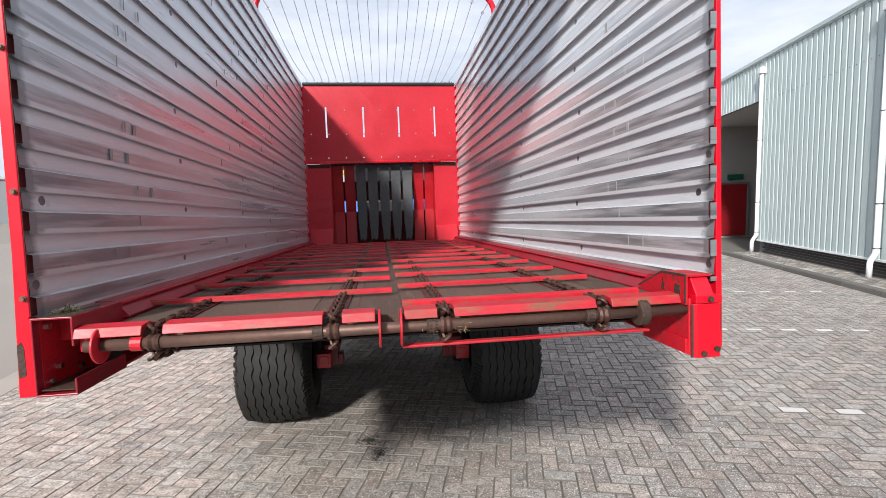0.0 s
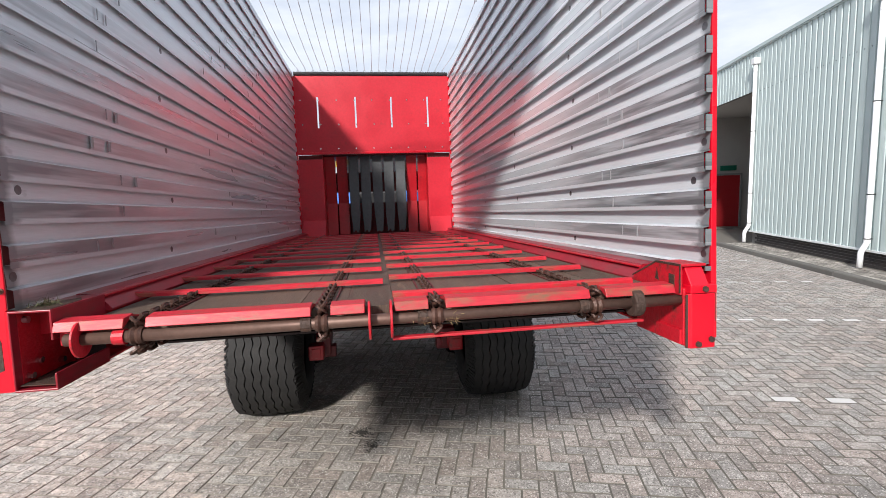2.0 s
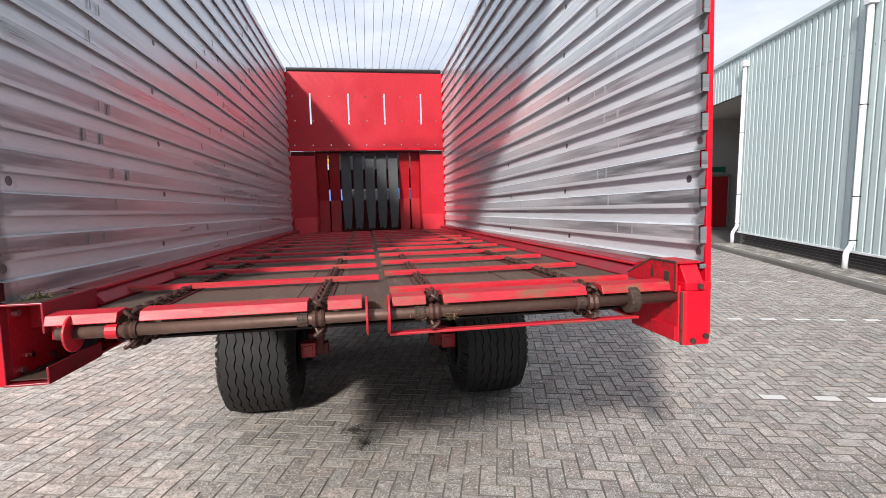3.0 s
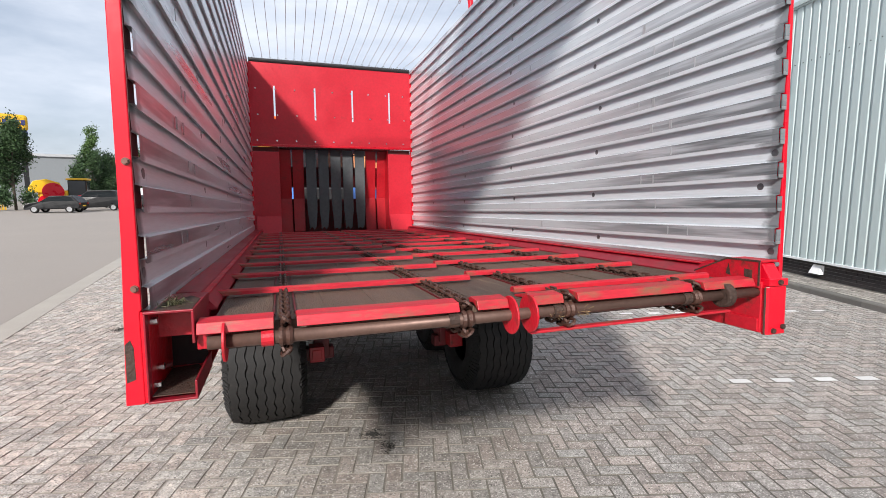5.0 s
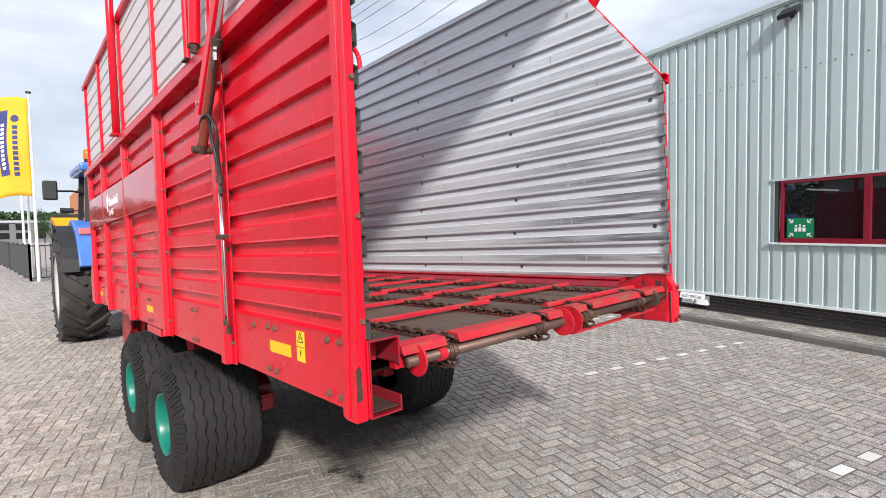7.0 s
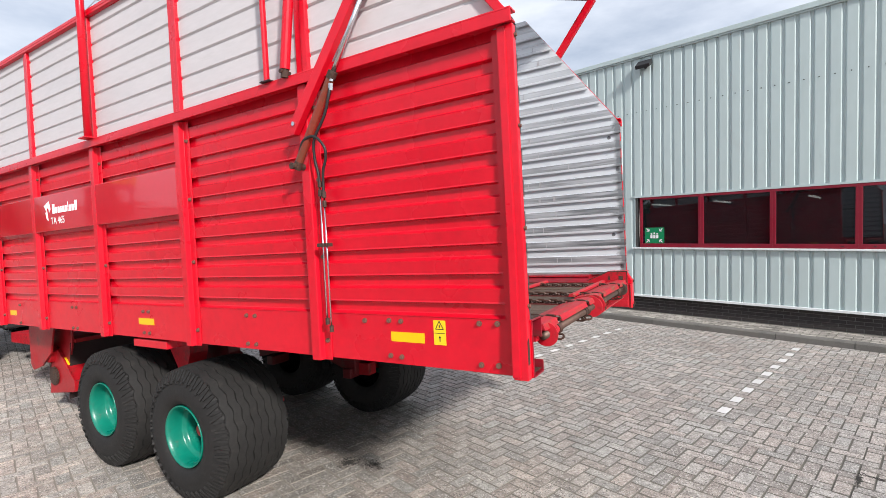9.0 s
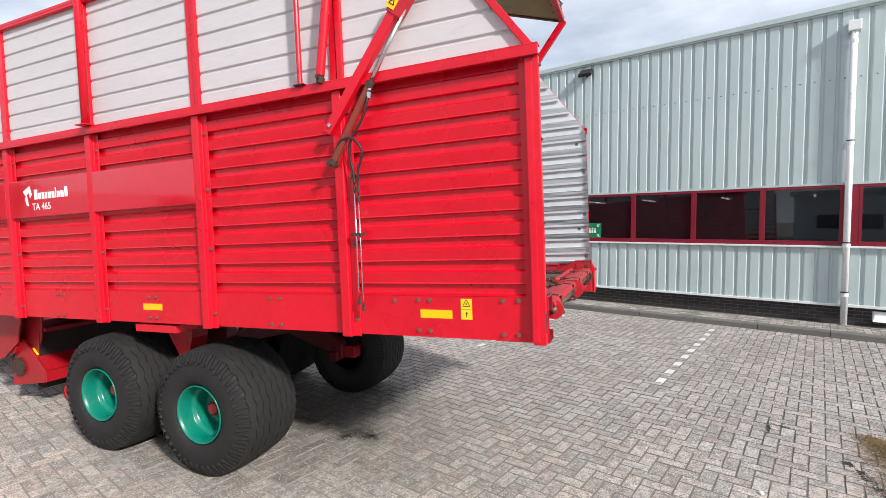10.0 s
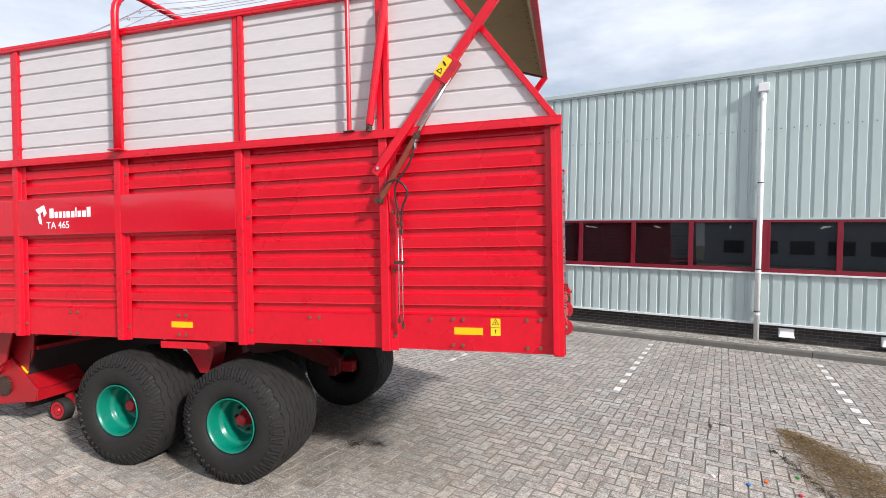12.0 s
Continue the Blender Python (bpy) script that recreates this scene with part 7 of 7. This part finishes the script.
part("sign_box", b, FLAGY, tower, bevel=0.35)
b = bmesh.new()
box(b, -2.9, 2.9, -0.82, 0.78, 11.75, 12.3)
part("blue_base", b, FLAGB, tower, bevel=0.1)
for k in range(10):
    if k == 3:
        continue
    b = bmesh.new()
    box(b, -2.6 + k * 0.55, -2.22 + k * 0.55, -0.83, -0.79, 12.95, 13.55)
    part("sign_bar", b, FLAGB, tower)
for x in (-2.4, 2.4):
    b = bmesh.new()
    box(b, x - 0.25, x + 0.25, -0.25, 0.25, 3.0, 11.8)
    part("post", b, BLACK, tower)
digger = thing("yellow_loader", "yellow wheel loader with a dark cab behind the cars", "loader", pose(-38.9, 55.0, 0, 0, 0, 20))
b = bmesh.new()
box(b, -2.4, 0.2, -1.0, 1.0, 0.9, 1.9)
part("body", b, mat("loader_yellow", (0.72, 0.40, 0.01), 0.5), digger, bevel=0.1)
b = bmesh.new()
box(b, 0.2, 1.9, -0.8, 0.8, 1.0, 3.0)
part("cab", b, CARGLASS, digger, bevel=0.1)
b = bmesh.new()
box(b, 0.1, 2.0, -0.9, 0.9, 3.0, 3.2)
part("cab_roof", b, mat("loader_roof_yellow", (0.72, 0.40, 0.01), 0.5), digger, bevel=0.05)
for x in (-1.7, 1.4):
    b = bmesh.new()
    rod(b, (x, -1.15, 0.7), (x, -0.75, 0.7), 0.7, 22)
    part("wheel", b, RED, digger, "red wheel")

rake = thing("yellow_rake", "yellow field machine with a red reel behind the cars", "farm machine", pose(-40.3, 53.6, 0, 0, 0, 36))
b = bmesh.new()
prism(b, [(-1.6, 1.7), (-0.9, 2.9), (0.2, 3.1), (1.3, 2.7), (1.6, 1.6)], "y", -0.3, 0.3)
part("frame", b, mat("rake_yellow", (0.74, 0.46, 0.01), 0.5), rake, bevel=0.06)
b = bmesh.new()
rod(b, (0.7, -0.75, 1.75), (0.7, -0.35, 1.75), 0.95, 24)
part("reel", b, RED, rake, "red reel", bevel=0.05)
for x in (-1.2, 1.2):
    b = bmesh.new()
    rod(b, (x, -0.2, 0.5), (x, 0.2, 0.5), 0.5, 20)
    part("wheel", b, RUBBER, rake, bevel=0.03)

rail = thing("yard_railing", "low pale metal railing beyond the road", "railing", pose(-42.5, 47.9, 0, 0, 0, 40))
for z in (0.35, 0.75, 1.75):
    b = bmesh.new()
    box(b, 0, 1.6, -0.03, 0.03, z, z + 0.08)
    part("rail", b, ROOFEDGE, rail)
for k in range(7):
    b = bmesh.new()
    box(b, k * 0.26, k * 0.26 + 0.04, -0.02, 0.02, 0, 1.8)
    part("bar", b, ROOFEDGE, rail)
board = thing("yellow_board", "yellow slatted board beyond the road", "board", pose(-41.6, 48.7, 0, 0, 0, 40))
for k in range(5):
    b = bmesh.new()
    box(b, k * 0.2, k * 0.2 + 0.13, -0.03, 0.03, 0, 1.9)
    part("slat", b, FLAGY, board)

# ---- litter, clippings and dirt on the pavers ----
STRAW = mat("dry_clippings", (0.20, 0.132, 0.062), 0.95, vary=0.4, scale=8, rand=0.55, island=True)
rg = random.Random(8)
verts, faces = [], []
head, foot = Vector((1.80, -0.19, 0)), Vector((0.30, -0.86, 0))
axis = (foot - head).normalized()
across = Vector((-axis.y, axis.x, 0))
for k in range(24000):
    # a thin tail that widens into a low, ragged heap
    u = rg.random() ** 0.72
    half = (0.09 + 0.39 * u) * (1 + 0.30 * noise.noise(Vector((u * 6, 2.0, 0))))
    v = max(-1.6, min(1.6, rg.gauss(0, 0.62))) * (1 + 0.25 * noise.noise(Vector((u * 9, rg.random(), 5))))
    p = head + axis * (u * 1.63 + rg.gauss(0, 0.03)) + across * (half * v)
    lump = 0.6 + 0.7 * noise.noise(Vector((p.x * 7, p.y * 7, 1)))
    hz = 0.10 * u * max(0.0, 1 - v * v) * max(lump, 0.15) + 0.006
    p.z = rg.random() * hz + 0.004
    along = rg.gauss(0.35, 0.8)
    d = Matrix.Rotation(along, 3, "Z") @ axis * rg.uniform(0.006, 0.028)
    d.z = rg.gauss(0, 0.25) * d.length
    p.z = max(p.z, abs(d.z) + 0.002)
    w = d.cross(Vector((rg.gauss(0, 1), rg.gauss(0, 1), 1.2))).normalized() * rg.uniform(0.0008, 0.0020)
    n0 = len(verts)
    verts += [p - d, p + w, p + d, p - w]
    faces.append((n0, n0 + 1, n0 + 2, n0 + 3))
me = bpy.data.meshes.new("clippings_heap")
me.from_pydata(verts, [], faces)
me.materials.append(STRAW)
tagged(new("clippings_heap", me), "flat heap of dry brown grass clippings on the pavers", "clippings", kind="stuff")
for x, y, col in ((0.160, 0.192, (0.02, 0.16, 0.45)), (0.291, 0.060, (0.75, 0.13, 0.01)), (0.536, -0.178, (0.02, 0.30, 0.06)), (0.162, 0.447, (0.7, 0.7, 0.68)), (0.176, -0.162, (0.45, 0.02, 0.05))):
    b = bmesh.new()
    lathe(b, [(0.0, 0.0), (0.0, 0.016), (0.012, 0.018), (0.018, 0.010), (0.018, 0.0)], 12, axis="z")
    o = solo("plastic_cap", b, mat("cap_plastic", col, 0.4), "small coloured plastic cap lying on the pavers", "litter", group="caps on the pavers")
    o.location = (x, y, 0.001)
DIRT = mat("dark_dirt", (0.030, 0.027, 0.023), 0.95, vary=0.4, scale=15, rand=0.3, island=True)


def dirt(x, y, rx, ry, n, seed):
    rg = random.Random(seed)
    verts, faces = [], []
    for k in range(n):
        a, rr = rg.uniform(0, 6.28), abs(rg.gauss(0, 0.5))
        p = Vector((x + rx * rr * math.cos(a), y + ry * rr * math.sin(a), 0.0))
        s = rg.uniform(0.003, 0.008)
        n0 = len(verts)
        verts += [p + Vector((s, 0, 0.0012)), p + Vector((0, s, 0.0012)), p + Vector((-s, 0, 0.0012)), p + Vector((0, -s, 0.0012)), p + Vector((0, 0, 0.0015 + s * 0.25))]
        faces += [(n0, n0 + 1, n0 + 4), (n0 + 1, n0 + 2, n0 + 4), (n0 + 2, n0 + 3, n0 + 4), (n0 + 3, n0, n0 + 4)]
    me = bpy.data.meshes.new("dirt_patch")
    me.from_pydata(verts, [], faces)
    me.materials.append(DIRT)
    tagged(new("dirt_patch", me), "dark crumbly dirt patch between the pavers", "dirt", kind="stuff")


dirt(-1.0, 3.46, 0.10, 0.09, 420, 1)
dirt(-0.86, 3.28, 0.08, 0.10, 160, 2)
dirt(1.07, -0.05, 0.06, 0.045, 220, 11)
for k in range(7):
    dirt(0.95 - 0.11 * k, -0.12 - 0.042 * k, 0.09, 0.06, 130, 20 + k)
dirt(1.48, 0.50, 0.17, 0.022, 240, 3)
dirt(1.60, 0.42, 0.022, 0.11, 160, 4)
dirt(-6.78, 12.32, 0.30, 0.30, 900, 5)
dirt(-5.95, 9.54, 0.22, 0.22, 600, 6)
dirt(-4.6, 6.42, 0.22, 0.25, 700, 7)
dirt(-8.0, 13.6, 0.30, 0.35, 700, 8)
# straw caught on the rear shaft
rg = random.Random(21)
verts, faces = [], []
for k in range(60):
    side_x = rg.choice((0.095, 0.205)) + rg.gauss(0, 0.012)
    a = rg.uniform(-2.6, 0.6)
    p = Vector((side_x, -0.005 - 0.024 * math.cos(a), 1.455 + 0.024 * math.sin(a)))
    d = Vector((rg.gauss(0.2 if side_x > 0.15 else -0.1, 0.6), -abs(rg.gauss(0.3, 0.3)), rg.gauss(0, 0.6))).normalized() * rg.uniform(0.008, 0.022)
    w = Vector((rg.gauss(0, 1), rg.gauss(0, 1), rg.gauss(0, 1))).normalized() * 0.0015
    n0 = len(verts)
    verts += [WAGON @ (p - 0.4 * d), WAGON @ (p + w), WAGON @ (p + d), WAGON @ (p - w)]
    faces.append((n0, n0 + 1, n0 + 2, n0 + 3))
me = bpy.data.meshes.new("straw_tuft")
me.from_pydata(verts, [], faces)
me.materials.append(mat("dry_straw", (0.26, 0.18, 0.09), 0.9, vary=0.3, scale=8, rand=0.3, island=True))
tagged(new("straw_tuft", me), "dry yellow straw caught round the conveyor shaft", "straw", kind="stuff")


# ---- the yard's pavers ----
NEAR, MARKS = herringbone()
near_h, near_v = paver_mesh("paver", 2 * W, W, BRICKP), paver_mesh("paver", W, 2 * W, BRICKP)
for px_, py_, pz_, pr_ in NEAR:
    piece("paver", near_h if pr_ == 0 else near_v, ground, (px_, py_, pz_))
white_h = paver_mesh("white_paver", 2 * W, W, BRICKW)
for p_ in MARKS:
    piece("white_paver", white_h, ground, p_)
